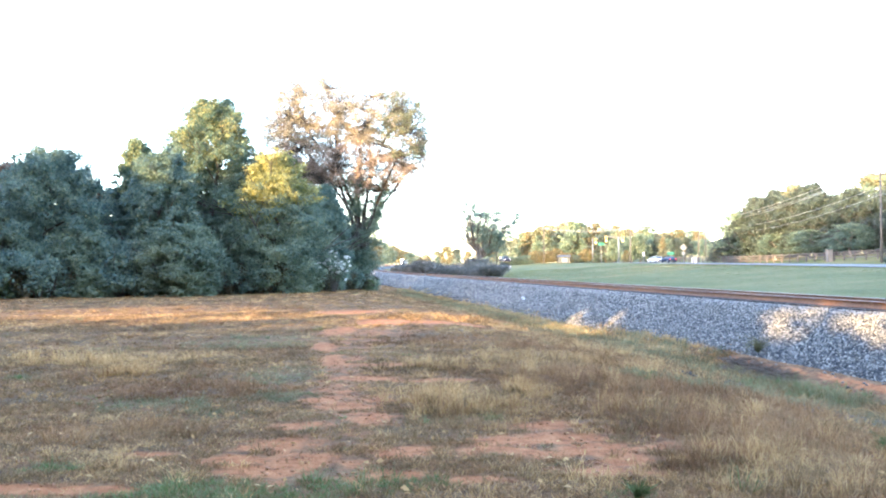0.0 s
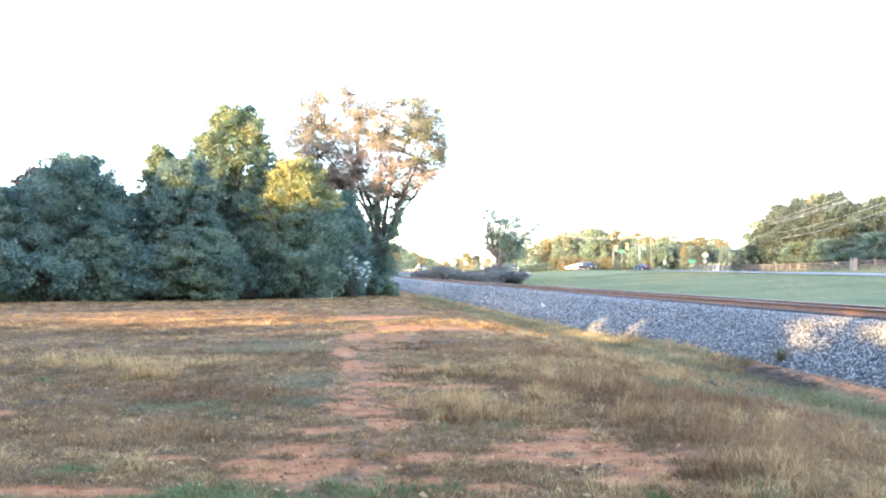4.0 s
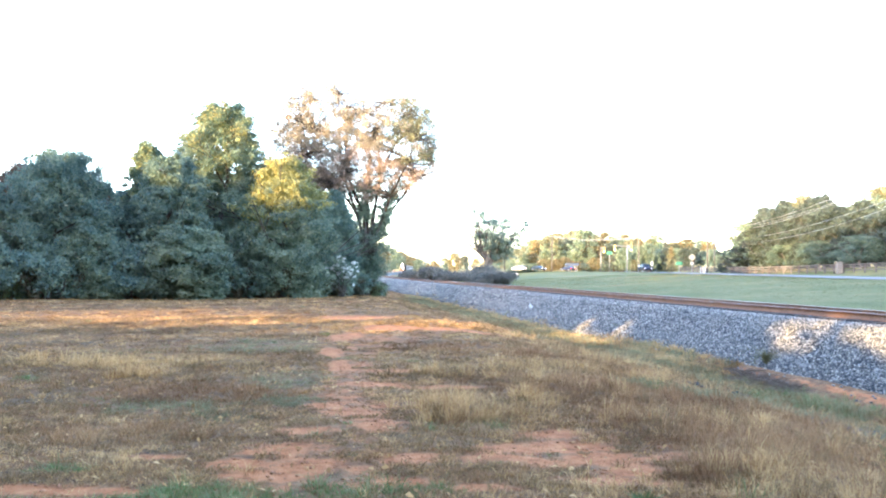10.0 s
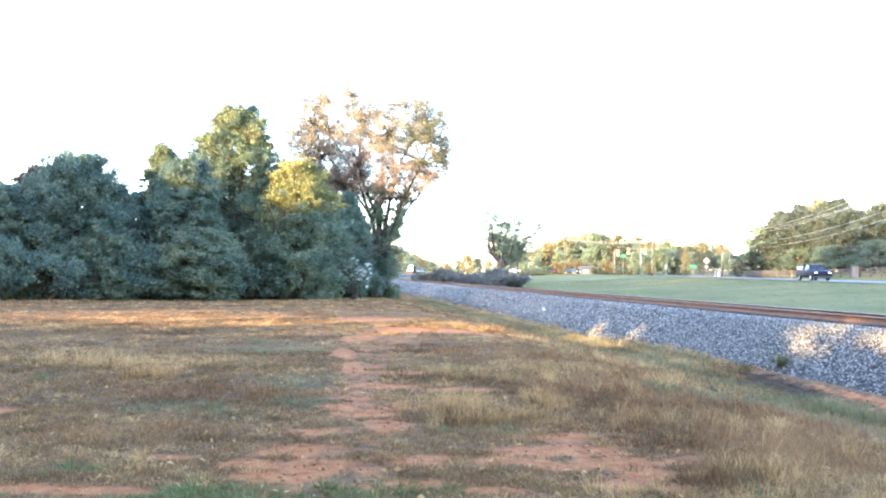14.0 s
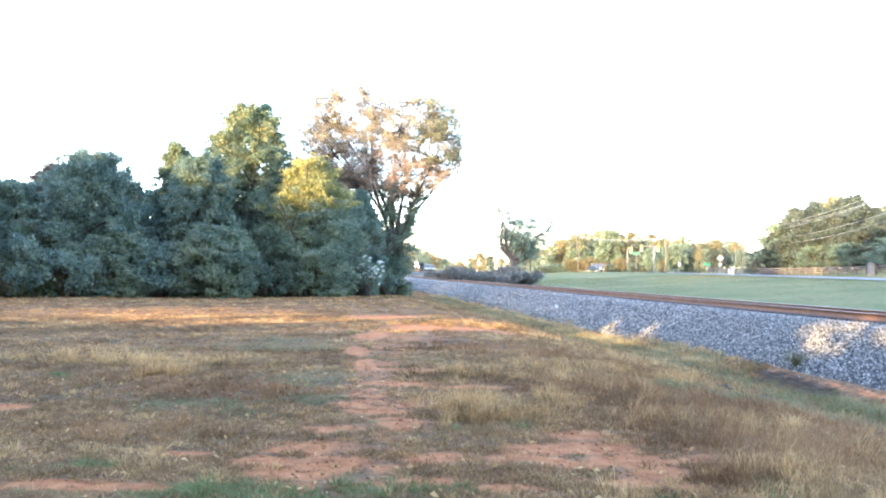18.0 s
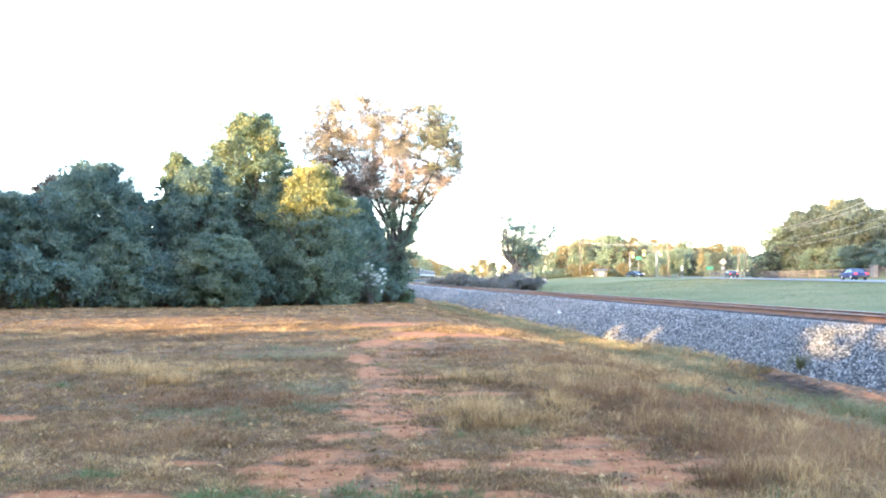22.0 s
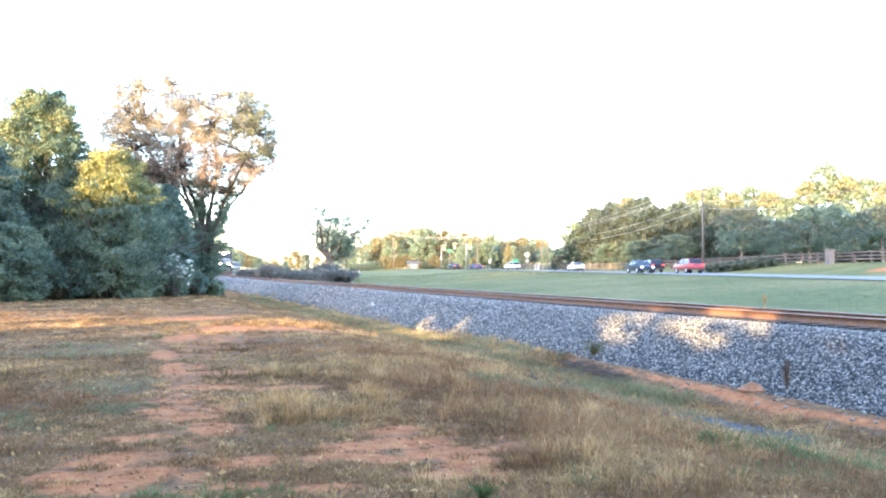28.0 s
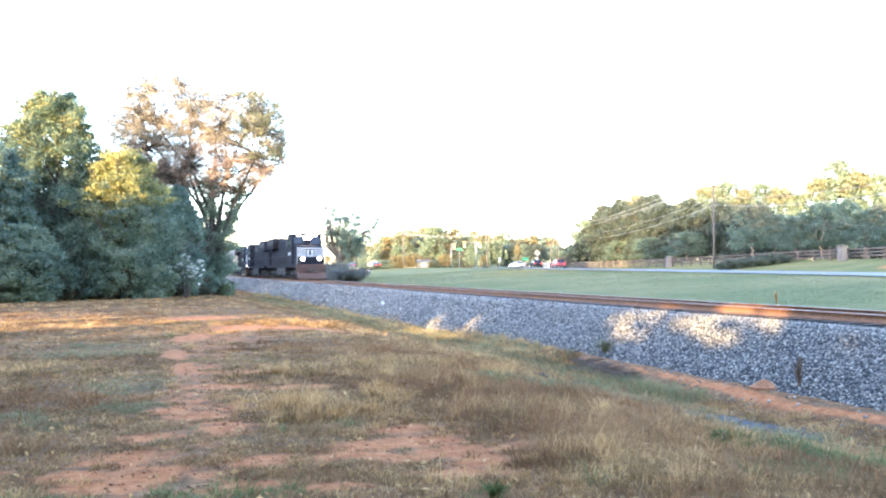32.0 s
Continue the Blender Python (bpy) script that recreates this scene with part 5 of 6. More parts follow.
        cyl(bm, (s * 1.4, 10.7, 1.56), (s * 1.4, 10.7, 2.55), 0.022, 0.022, 6)
        cyl(bm, (s * 1.4, 10.7, 2.55), (s * 0.5, 10.75, 2.2), 0.022, 0.022, 6)
        part("grab_iron", bm, M_LOCO_WHITE, ob)
    bm = bmesh.new()
    for k in range(3):
        cyl(bm, (-0.2 + 0.2 * k, 5.6, 4.85), (-0.2 + 0.2 * k, 6.2, 4.88), 0.04, 0.1, 8)
    part("horn", bm, M_LOCO_GREY, ob)
    sl = part("step_light", cyl(bmesh.new(), (-1.53, 9.0, 1.7), (-1.56, 9.0, 1.7), 0.07, 0.07, 10), glow("small_lamp", (1, 0.95, 0.85), 3.0), ob, "small white lamp on the walkway")
    return ob


def hopper_wagon():
    ob = thing("hopper_wagon", "pale grey covered hopper wagon with ribbed sides", "rail wagon", "wagons of the train")
    part("body", prism(bmesh.new(), [(-7.9, 2.3), (-5.4, 1.15), (5.4, 1.15), (7.9, 2.3), (7.9, 4.25), (-7.9, 4.25)], -1.5, 1.5), M_WAGON, ob)
    part("roof", prism(bmesh.new(), [(-7.9, 4.255), (7.9, 4.255), (7.6, 4.6), (-7.6, 4.6)], -1.25, 1.25), M_WAGON, ob)
    for s in (-1, 1):
        for k in range(9):
            y = -7.2 + 1.8 * k
            part("rib", boxes((min(s * 1.502, s * 1.58), max(s * 1.502, s * 1.58), y - 0.06, y + 0.06, 2.3, 4.2)), M_WAGON, ob)
    for y in (-4.2, 0, 4.2):
        part("hatch", boxes((-0.5, 0.5, y - 1.2, y + 1.2, 4.6, 4.7, 0.02)), M_WAGON, ob)
        part("discharge_gate", prism(bmesh.new(), [(y - 1.6, 1.14), (y + 1.6, 1.14), (y + 0.5, 0.5), (y - 0.5, 0.5)], -1.0, 1.0), M_LOCO_GREY, ob)
    part("sill", boxes((-1.45, 1.45, -8.3, -7.6, 1.0, 1.25), (-1.45, 1.45, 7.6, 8.3, 1.0, 1.25), (-0.2, 0.2, -8.3, 8.3, 0.9, 1.1)), M_LOCO_GREY, ob)
    bm = bmesh.new()
    for k in range(9):
        for e in (-8.1, 8.1):
            box(bm, -1.45, -1.0, e - 0.02, e + 0.02, 1.3 + 0.33 * k, 1.34 + 0.33 * k)
    for e in (-8.1, 8.1):
        box(bm, -1.47, -1.43, e - 0.02, e + 0.02, 1.25, 4.25)
        box(bm, -1.02, -0.98, e - 0.02, e + 0.02, 1.25, 4.25)
    part("ladder", bm, M_LOCO_GREY, ob)
    truck(ob, -6.3, 2, 1.8)
    truck(ob, 6.3, 2, 1.8)
    return ob


LEAD = locomotive()
SECOND = copy_thing(LEAD, pose(0, 0, 0))
tagged(SECOND, "black diesel locomotive coupled back to back behind the leading one")
for o in SECOND.children_recursive:
    if o.name.startswith(("headlight.", "ditch_light.")) and "housing" not in o.name:
        o.data = o.data.copy()
        o.data.materials[0] = M_GLASS
        o["label"] = "unlit lamp"
THIRD = copy_thing(SECOND, pose(0, 0, 0))
tagged(THIRD, "black diesel locomotive third in the train, its lamps unlit")
WAGON = hopper_wagon()
WAGONS = [WAGON] + [copy_thing(WAGON, pose(0, 0, 0)) for _ in range(15)]
TRAIN_SPEED, NOSE_AT_END = 21.5, 80.0


def along(s):
    x, y, h, z = track(s)
    return pose(x, y, z, 0, 0, -math.degrees(h) - 180)


# ---- road vehicles ----
M_TYRE = surface("tyre", (0.012, 0.012, 0.012), (0.03, 0.03, 0.03), 20, 3, 0.9)
M_RIM = surface("alloy_rim", (0.28, 0.28, 0.288), (0.48, 0.48, 0.488), 15, 3, 0.35, 0.8, 0)
M_TAIL = glow("tail_lamp", (0.9, 0.05, 0.03), 0.1)
M_LAMP = glow("head_lamp", (0.9, 0.92, 1.0), 0.12)
M_PLATE = surface("bumper_plastic", (0.016, 0.016, 0.016), (0.04, 0.04, 0.04), 10, 2, 0.6)


def taper(bm, z_low, z_high, pull):
    """Lean the sides in above z_low."""
    for v in bm.verts:
        if v.co.z > z_low:
            v.co.x *= 1 - pull * (v.co.z - z_low) / (z_high - z_low)


def vehicle(kind, colour, label, load=False):
    """A car, its front towards +y, its wheels on z = 0."""
    ob = thing({"pickup": "pickup_truck", "suv": "suv", "sedan": "car"}[kind], label, {"pickup": "pickup truck", "suv": "SUV", "sedan": "car"}[kind], "vehicles on the road")
    if kind == "sedan":
        ln, w, h = 4.7, 0.9, 1.45
        lower = [(-2.3, 0.32), (2.25, 0.3), (2.35, 0.5), (2.3, 0.72), (1.2, 0.92), (-1.55, 0.98), (-2.25, 0.95), (-2.35, 0.6)]
        upper = [(1.15, 0.9), (0.35, 1.38), (-0.2, 1.45), (-0.9, 1.42), (-1.75, 0.97)]
        axle = 1.38
    elif kind == "suv":
        ln, w, h = 4.7, 0.94, 1.75
        lower = [(-2.25, 0.4), (2.2, 0.38), (2.32, 0.6), (2.25, 0.95), (1.25, 1.12), (-2.2, 1.15), (-2.32, 0.7)]
        upper = [(1.2, 1.1), (0.5, 1.68), (0.0, 1.75), (-1.7, 1.74), (-2.15, 1.14)]
        axle = 1.36
    else:
        ln, w, h = 5.6, 0.98, 1.85
        lower = [(-2.75, 0.5), (2.7, 0.48), (2.8, 0.7), (2.75, 1.05), (1.45, 1.2), (-2.75, 1.18), (-2.8, 0.7)]
        upper = [(1.4, 1.18), (0.75, 1.8), (0.3, 1.86), (-0.55, 1.85), (-0.75, 1.18)]
        axle = 1.75
    p = paint("paint_" + label.split()[0] + "_" + kind, colour, 0.35, 0.0, 0.3 if max(colour) > 0.1 else 0.0, 0.4 if max(colour) > 0.1 else 0.06)
    bm = prism(bmesh.new(), lower, -w, w)
    bmesh.ops.bevel(bm, geom=list(bm.edges), offset=0.07, segments=2, affect="EDGES", profile=0.6)
    body = part("body", bm, p, ob, smooth=True)
    bm = prism(bmesh.new(), upper, -w + 0.06, w - 0.06)
    taper(bm, upper[0][1], h, 0.2)
    part("window_glass", bm, M_GLASS, ob, "dark window glass")
    top = [(y, z + 0.012) for y, z in upper if z > h - 0.1]
    roof = [(top[0][0], top[0][1])] + top[1:] + [(top[-1][0] - 0.04, top[-1][1] - 0.05), (top[0][0] + 0.05, top[0][1] - 0.05)]
    bm = prism(bmesh.new(), roof, -w + 0.05, w - 0.05)
    taper(bm, upper[0][1], h, 0.19)
    part("roof", bm, p, ob)
    for s in (-1, 1):
        for (ya, za), (yb, zb) in ((upper[0], upper[1]), (upper[-1], upper[-2])):
            xa, xb = s * (w - 0.05), s * (w - 0.05) * 0.82
            part("pillar", cyl(bmesh.new(), (xa, ya, za), (xb, yb, zb), 0.045, 0.045, 6), p, ob)
        part("pillar", cyl(bmesh.new(), (s * (w - 0.05), -0.25, upper[0][1]), (s * (w - 0.05) * 0.81, -0.3, h - 0.03), 0.04, 0.04, 6), p, ob)
        part("mirror", boxes((min(s * (w + 0.0), s * (w + 0.16)), max(s * (w + 0.0), s * (w + 0.16)), upper[0][0] - 0.3, upper[0][0] - 0.15, upper[0][1] + 0.03, upper[0][1] + 0.17, 0.02)), p, ob)
        yf, yr = ln / 2 - 0.03, -ln / 2 + 0.03
        zl = 0.68 if kind == "sedan" else 0.85
        part("headlight", boxes((s * (w - 0.42) if s > 0 else -(w - 0.08), (w - 0.08) if s > 0 else -(w - 0.42), yf - 0.12, yf + 0.012, zl - 0.08, zl + 0.07, 0.015)), M_LAMP, ob, "clear headlight")
        part("tail_light", boxes((s * (w - 0.4) if s > 0 else -(w - 0.04), (w - 0.04) if s > 0 else -(w - 0.4), yr - 0.012, yr + 0.12, zl + 0.06, zl + 0.22, 0.015)), M_TAIL, ob, "red tail light")
        for y in (axle, -axle):
            x0, x1 = s * (w - 0.2), s * (w + 0.015)
            wh = part("wheel", cyl(bmesh.new(), (x0, y, 0.335), (x1, y, 0.335), 0.335, 0.335, 22), M_TYRE, ob, "black tyre")
            part("rim", cyl(bmesh.new(), (x1, y, 0.335), (x1 + s * 0.012, y, 0.335), 0.21, 0.2, 14), M_RIM, wh, "silver alloy rim")
    part("bumper", boxes((-w + 0.08, w - 0.08, ln / 2 - 0.12, ln / 2 + 0.03, 0.33, 0.5, 0.02)), M_PLATE, ob)
    part("bumper", boxes((-w + 0.08, w - 0.08, -ln / 2 - 0.03, -ln / 2 + 0.12, 0.36, 0.55, 0.02)), M_PLATE, ob)
    if kind == "pickup":
        part("bed", boxes((-w + 0.1, w - 0.1, -2.7, -0.85, 1.19, 1.22)), M_PLATE, ob)
        if load:
            part("load", boxes((-w + 0.12, w - 0.12, -2.9, -0.9, 1.22, 1.62, 0.08)), M_WHITE, ob, "white load in the truck bed")
    return ob


# each vehicle: which way it drives and (seconds, bearing seen from the camera)
TRAFFIC = [
    ('sedan', (0.62, 0.62, 0.62), 'white sedan driving away along the road', False, True, [(0.0, 14.92), (0.6, 13.44), (1.2, 12.06), (1.8, 10.82), (2.4, 9.74), (3.0, 8.69), (3.5, 8.2)]),
    ('sedan', (0.02, 0.025, 0.05), 'dark blue sedan driving away along the road', False, True, [(0.6, 14.93), (1.2, 14.17), (1.8, 13.85), (2.4, 13.7), (3.0, 13.25), (3.5, 12.89), (5.5, 11.38)]),
    ('pickup', (0.012, 0.014, 0.025), 'black pickup truck with a white load in its bed', True, False, [(7.0, 11.03), (8.0, 11.46), (9.0, 12.39), (10.0, 13.63), (10.5, 14.29), (11.0, 15.23), (11.5, 16.22), (12.0, 17.27), (12.5, 18.52), (13.0, 19.98), (13.5, 21.53), (14.0, 23.38), (14.5, 25.24)]),
    ('sedan', (0.015, 0.024, 0.034), 'dark teal sedan driving towards the camera', False, False, [(16.5, 8.13), (18.0, 8.37), (19.0, 8.8), (20.0, 9.29), (21.0, 9.95), (21.8, 10.73), (22.6, 11.69), (23.3, 12.66), (24.2, 14.15), (24.5, 14.77), (26.5, 19.31), (28.0, 24.57), (28.6, 27.2), (28.9, 28.79), (29.2, 30.62), (29.5, 32.58), (29.8, 34.77), (30.1, 36.78)]),
    ('sedan', (0.02, 0.028, 0.032), 'dark teal-grey sedan with red tail lights driving away', False, True, [(19.0, 25.66), (19.5, 23.6), (20.0, 21.81), (20.5, 20.32), (21.0, 19.2), (21.4, 18.34), (21.8, 17.6), (22.2, 16.98), (22.6, 16.56), (23.0, 16.05), (23.6, 15.48), (24.2, 15.26)]),
    ('sedan', (0.02, 0.03, 0.09), 'blue sedan with red tail lights driving away', False, True, [(21.4, 26.22), (21.8, 25.29), (22.2, 23.94), (22.6, 22.6), (23.0, 21.46), (23.6, 19.94), (24.2, 18.65), (24.5, 18.11), (26.5, 15.42)]),
    ('suv', (0.5, 0.51, 0.52), 'silver estate car driving away along the road', False, True, [(23.9, 25.65), (24.2, 24.56), (24.5, 23.51), (26.5, 18.13), (28.0, 15.68)]),
    ('sedan', (0.66, 0.66, 0.65), 'white hatchback driving away along the road', False, True, [(26.5, 24.41), (28.0, 20.18), (28.6, 18.82), (28.9, 18.14), (30.1, 16.61), (32.0, 15.32)]),
    ('suv', (0.015, 0.015, 0.02), 'black SUV with red tail lights driving away', False, True, [(26.5, 29.59), (28.0, 25.33), (28.3, 23.95), (28.6, 23.25), (28.9, 22.4), (29.5, 21.19), (30.1, 19.87), (31.0, 18.18), (32.0, 16.64)]),
    ('suv', (0.17, 0.012, 0.018), 'dark red SUV driving away along the road', False, True, [(27.0, 31.25), (28.0, 27.81), (28.3, 26.91), (28.6, 25.62), (28.9, 24.82), (29.5, 23.32), (30.1, 21.91), (31.0, 20.15), (32.0, 18.23)]),
]


SIDE_ROAD = [(46.5, 190.0), (38.0, 205.0), (20.0, 224.0), (12.5, 260.0), (11.0, 330.0), (10.0, 420.0), (9.0, 560.0)]


def lanes(away):
    """The line that vehicles follow: the main road, then left into the side road at the junction."""
    o = 9.1 if away else 2.0
    main = [(road_x(y) + o, y) for y in (-400.0, 0.0, 60.0, 120.0, 172.0, 180.0)]
    s = 1.8 if away else -1.8
    return main + [(x + s, y + s) for x, y in SIDE_ROAD]


def drive(rows, away):
    """Rows for walk(): the lane's point at each bearing, carried on at the end speeds."""
    line = np.array(lanes(away))
    run = np.concatenate([[0], np.cumsum(np.hypot(*np.diff(line, axis=0).T))])
    fine = np.linspace(420, run[-1], 4000)
    px, py = np.interp(fine, run, line[:, 0]), np.interp(fine, run, line[:, 1])
    bearing = np.degrees(np.arctan2(px, py))
    pts = [(t, float(np.interp(-az, -bearing, fine))) for t, az in rows]
    sgn = 1 if away else -1
    v0 = max(5.0, min(12.0, abs((pts[1][1] - pts[0][1]) / (pts[1][0] - pts[0][0])))) * sgn
    v1 = max(7.0 if away else 1.0, min(15.0 if away and pts[-1][1] > 560 else 12.0, abs((pts[-1][1] - pts[-2][1]) / (pts[-1][0] - pts[-2][0])))) * sgn
    if pts[0][0] > 0:
        pts.insert(0, (0.0, pts[0][1] - v0 * pts[0][0]))
    if pts[-1][0] < 32:
        pts.append((32.0, pts[-1][1] + v1 * (32 - pts[-1][0])))
    out = []
    for t, s in pts:
        s = min(max(s, 1.0), run[-1] - 1)
        x, y = np.interp(s, run, line[:, 0]), np.interp(s, run, line[:, 1])
        a = [np.interp(s - 4, run, line[:, 0]), np.interp(s - 4, run, line[:, 1])]
        b = [np.interp(s + 4, run, line[:, 0]), np.interp(s + 4, run, line[:, 1])]
        turn = -math.degrees(math.atan2(b[0] - a[0], b[1] - a[1])) + (0 if away else 180)
        z = max(float(road_z(y)) + 0.004, float(ground_z(x, y)) + 0.05)
        out.append((t, pose(float(x), float(y), z, 0, 0, turn)))
    return out


VEHICLES = [(vehicle(kind, col, label, load), drive(rows, away)) for kind, col, label, load, away, rows in TRAFFIC]


def motions():
    times = [0, 4, 8, 12, 16, 20, 22, 24, 25, 26, 27, 28, 29, 30, 31, 32]
    for ob, off in [(LEAD, 11.3), (SECOND, 34.0), (THIRD, 56.7)] + [(w, 68.3 + 8.5 + 17.0 * k) for k, w in enumerate(WAGONS)]:
        walk(ob, [(t, along(NOSE_AT_END + TRAIN_SPEED * (32 - t) + off) @ (pose(0, 0, 0, 0, 0, 180) if ob is SECOND else pose(0, 0, 0))) for t in times])
    for ob, rows in VEHICLES:
        walk(ob, rows)


# ---- grass, stones and small things of the near ground ----
def blade_mesh(name, material, foot, bend, tip, dx, dy):
    """Narrow blades of two lengths each, from the foot over the bend to the tip."""
    rows = []
    for (x, y, z), k in ((foot, 1.0), (bend, 0.8), (tip, 0.15)):
        rows += [np.stack([x - dx * k, y - dy * k, z], 1), np.stack([x + dx * k, y + dy * k, z], 1)]
    v = np.stack(rows, 1).reshape(-1, 3)
    f = (np.arange(len(foot[0]))[:, None, None] * 6 + np.array([(0, 1, 3, 2), (2, 3, 5, 4)])[None]).reshape(-1, 4)
    return mesh_of(name, v, f, material)


def blades(name, label, material, pts, rng, height, width, lean, per):
    """Tufts of narrow blades at the given places, as one object."""
    x, y, k = pts
    n = len(x)
    X, Y, K = np.repeat(x, per), np.repeat(y, per), np.repeat(k, per)
    D = np.hypot(X, Y)
    r = 0.035 * np.sqrt(rng.uniform(0, 1, n * per)) * (1 + D / 14)
    a = rng.uniform(0, 2 * np.pi, n * per)
    X, Y = X + r * np.cos(a), Y + r * np.sin(a)
    Z = ground_z(X, Y) - 0.01
    h = height * K * rng.uniform(0.45, 1.25, n * per)
    w = width * (0.6 + D / 10) * rng.uniform(0.7, 1.3, n * per)
    b = a + rng.normal(scale=0.9, size=n * per)
    l = lean * h * rng.uniform(0.1, 1.1, n * per)
    tx, ty = X + l * np.cos(b), Y + l * np.sin(b)
    c = rng.uniform(0, np.pi, n * per)
    dx, dy = np.cos(c) * w / 2, np.sin(c) * w / 2
    mx, my, mz = X + 0.3 * l * np.cos(b), Y + 0.3 * l * np.sin(b), Z + 0.6 * h
    return tagged(new(name, blade_mesh(name, material, (X, Y, Z), (mx, my, mz), (tx, ty, Z + h), dx, dy)), label, "grass", kind="stuff")


def scatter(rng, d0, d1, per_m2, az0=-34.0, az1=44.0):
    area = radians(az1 - az0) / 2 * (d1 * d1 - d0 * d0)
    n = int(area * per_m2)
    d = np.sqrt(rng.uniform(d0 * d0, d1 * d1, n))
    a = np.radians(rng.uniform(az0, az1, n))
    return d * np.sin(a), d * np.cos(a)


# stretches of the field with a growth of their own: x, y, half width, half depth
# the wide row at (-6.2, 12.6) puts a dappled sun band into straw colour
STRAW_AND_SUN = [(-0.2, 9.0, 0.4, 0.4), (0.1, 8.35, 0.45, 0.3), (0.52, 8.55, 0.45, 0.4), (0.96, 9.5, 0.35, 0.3), (-0.14, 12.0, 1.0, 0.5), (1.9, 13.0, 1.5, 0.6), (-4.4, 11.2, 0.4, 0.35), (-6.2, 12.6, 2.6, 0.6), (-1.9, 20.3, 0.7, 1.2), (-1.3, 22.4, 1.1, 1.5),
         (2.2, 8.9, 0.5, 0.4), (4.6, 20.0, 1.8, 2.0), (1.2, 24.0, 2.5, 2.0)]
BROWN = [(2.2, 9.3, 1.0, 1.1), (3.0, 7.6, 1.1, 1.2), (2.0, 6.3, 0.5, 0.5), (1.5, 11.0, 1.3, 0.8), (0.6, 16.0, 2.5, 1.2), (7.2, 19.0, 0.6, 2.2), (-3.0, 9.8, 1.4, 0.5), (-3.2, 7.4, 1.2, 0.6), (3.6, 9.5, 0.9, 1.4)]
GREEN = [(3.95, 7.02, 0.16, 0.2), (5.0, 7.3, 0.55, 0.28), (5.9, 7.9, 0.7, 0.3), (6.7, 15.0, 0.9, 1.2), (-1.5, 5.3, 0.8, 0.22), (-0.55, 5.5, 0.5, 0.14), (-2.92, 6.05, 0.2, 0.1), (1.2, 5.2, 0.12, 0.12)]
GREY = [(-3.1, 8.9, 0.6, 0.4), (-2.4, 8.3, 0.5, 0.35), (-3.7, 15.9, 1.2, 1.4), (-1.85, 9.3, 0.4, 0.4), (-2.2, 11.0, 0.6, 0.9), (5.5, 12.5, 1.3, 1.4), (5.3, 22.5, 1.6, 4.0), (6.2, 10.2, 1.0, 0.8), (3.6, 12.0, 1.2, 1.0), (4.0, 27.0, 2.0, 4.0)]


SPILL = (6.35, 10.75)   # where stones were tipped into the grass


def zone(x, y, spots):
    """1 in the middle of such a stretch, 0 on its edge, less outside."""
    z = np.full_like(x, -2.0)
    for cx, cy, a, b in spots:
        z = np.maximum(z, 1 - ((x - cx) / a) ** 2 - ((y - cy) / b) ** 2)
    return z


def tufts(name, label, material, x, y, height, radius, rng, per, width):
    """Bunches of grass whose blades spread and bend outwards from one foot, as one object."""
    n = len(x)
    X, Y, H, R = (np.repeat(v, per) for v in (x, y, height, radius))
    m = n * per
    a = rng.uniform(0, 2 * np.pi, m)
    root = R * 0.55 * np.sqrt(rng.uniform(0, 1, m))
    bx, by = X + root * np.cos(a), Y + root * np.sin(a)
    bz = ground_z(bx, by) - 0.01
    b = a + rng.normal(scale=1.1, size=m)
    h = H * rng.uniform(0.35, 1.15, m)
    out = R * rng.uniform(0.1, 1.3, m) + h * rng.uniform(0, 1, m) ** 2 * 1.3
    D = np.hypot(bx, by)
    w = width * (0.55 + D / 11) * rng.uniform(0.6, 1.4, m)
    c = rng.uniform(0, np.pi, m)
    dx, dy = np.cos(c) * w / 2, np.sin(c) * w / 2
    mx, my, mz = bx + 0.3 * out * np.cos(b), by + 0.3 * out * np.sin(b), bz + 0.68 * h
    tx, ty, tz = bx + out * np.cos(b), by + out * np.sin(b), bz + h * rng.uniform(0.7, 1.0, m)
    return tagged(new(name, blade_mesh(name, material, (bx, by, bz), (mx, my, mz), (tx, ty, tz), dx, dy)), label, "grass", kind="stuff")


def kinds_of_grass(x, y, rng):
    """Which growth stands at each place: one mask a kind, and how tall it is."""
    n = len(x)
    soft = 0.7 * hills(x, y, 3.2, 71) + 0.4 * hills(x, y, 8.0, 72) + rng.normal(scale=0.55, size=n)
    zs, zb, zg, zy = (zone(x, y, k) + soft for k in (STRAW_AND_SUN, BROWN, GREEN, GREY))
    best = np.argmax(np.stack([np.full(n, 0.15), zs, zb, zg + 0.45, zy]), axis=0)
    u = rng.uniform(0, 1, n) + 0.45 * hills(x, y, 1.1, 31) + 0.25 * hills(x, y, 2.7, 36)
    right = smooth(-1.5, 2.5, x - 0.06 * y)
    any_ = best == 0
    straw = ((best == 1) & (u > 0.42)) | (any_ & (u > 0.8 - 0.1 * right))
    brown = (best == 2) & (u < 0.85) | (any_ & (u < 0.3 + 0.1 * right) & (u > 0.05))
    green = ((best == 3) & (u < 0.9)) | (any_ & (u < -0.15))
    grey = (best == 4) & (u < 0.8)
    olive = ~(straw | brown | green | grey)
    tall = 0.06 + 0.065 * (best == 1) + 0.06 * (best == 2) + 0.04 * (best == 3) + 0.05 * right + 0.08 * np.clip(hills(x, y, 2.3, 73), 0, 1)
    return {"dry_grass": straw, "brown_grass": brown & ~straw, "green_grass": green & ~straw & ~brown, "grey_grass": grey & ~straw & ~brown & ~green, "olive_grass": olive}, tall


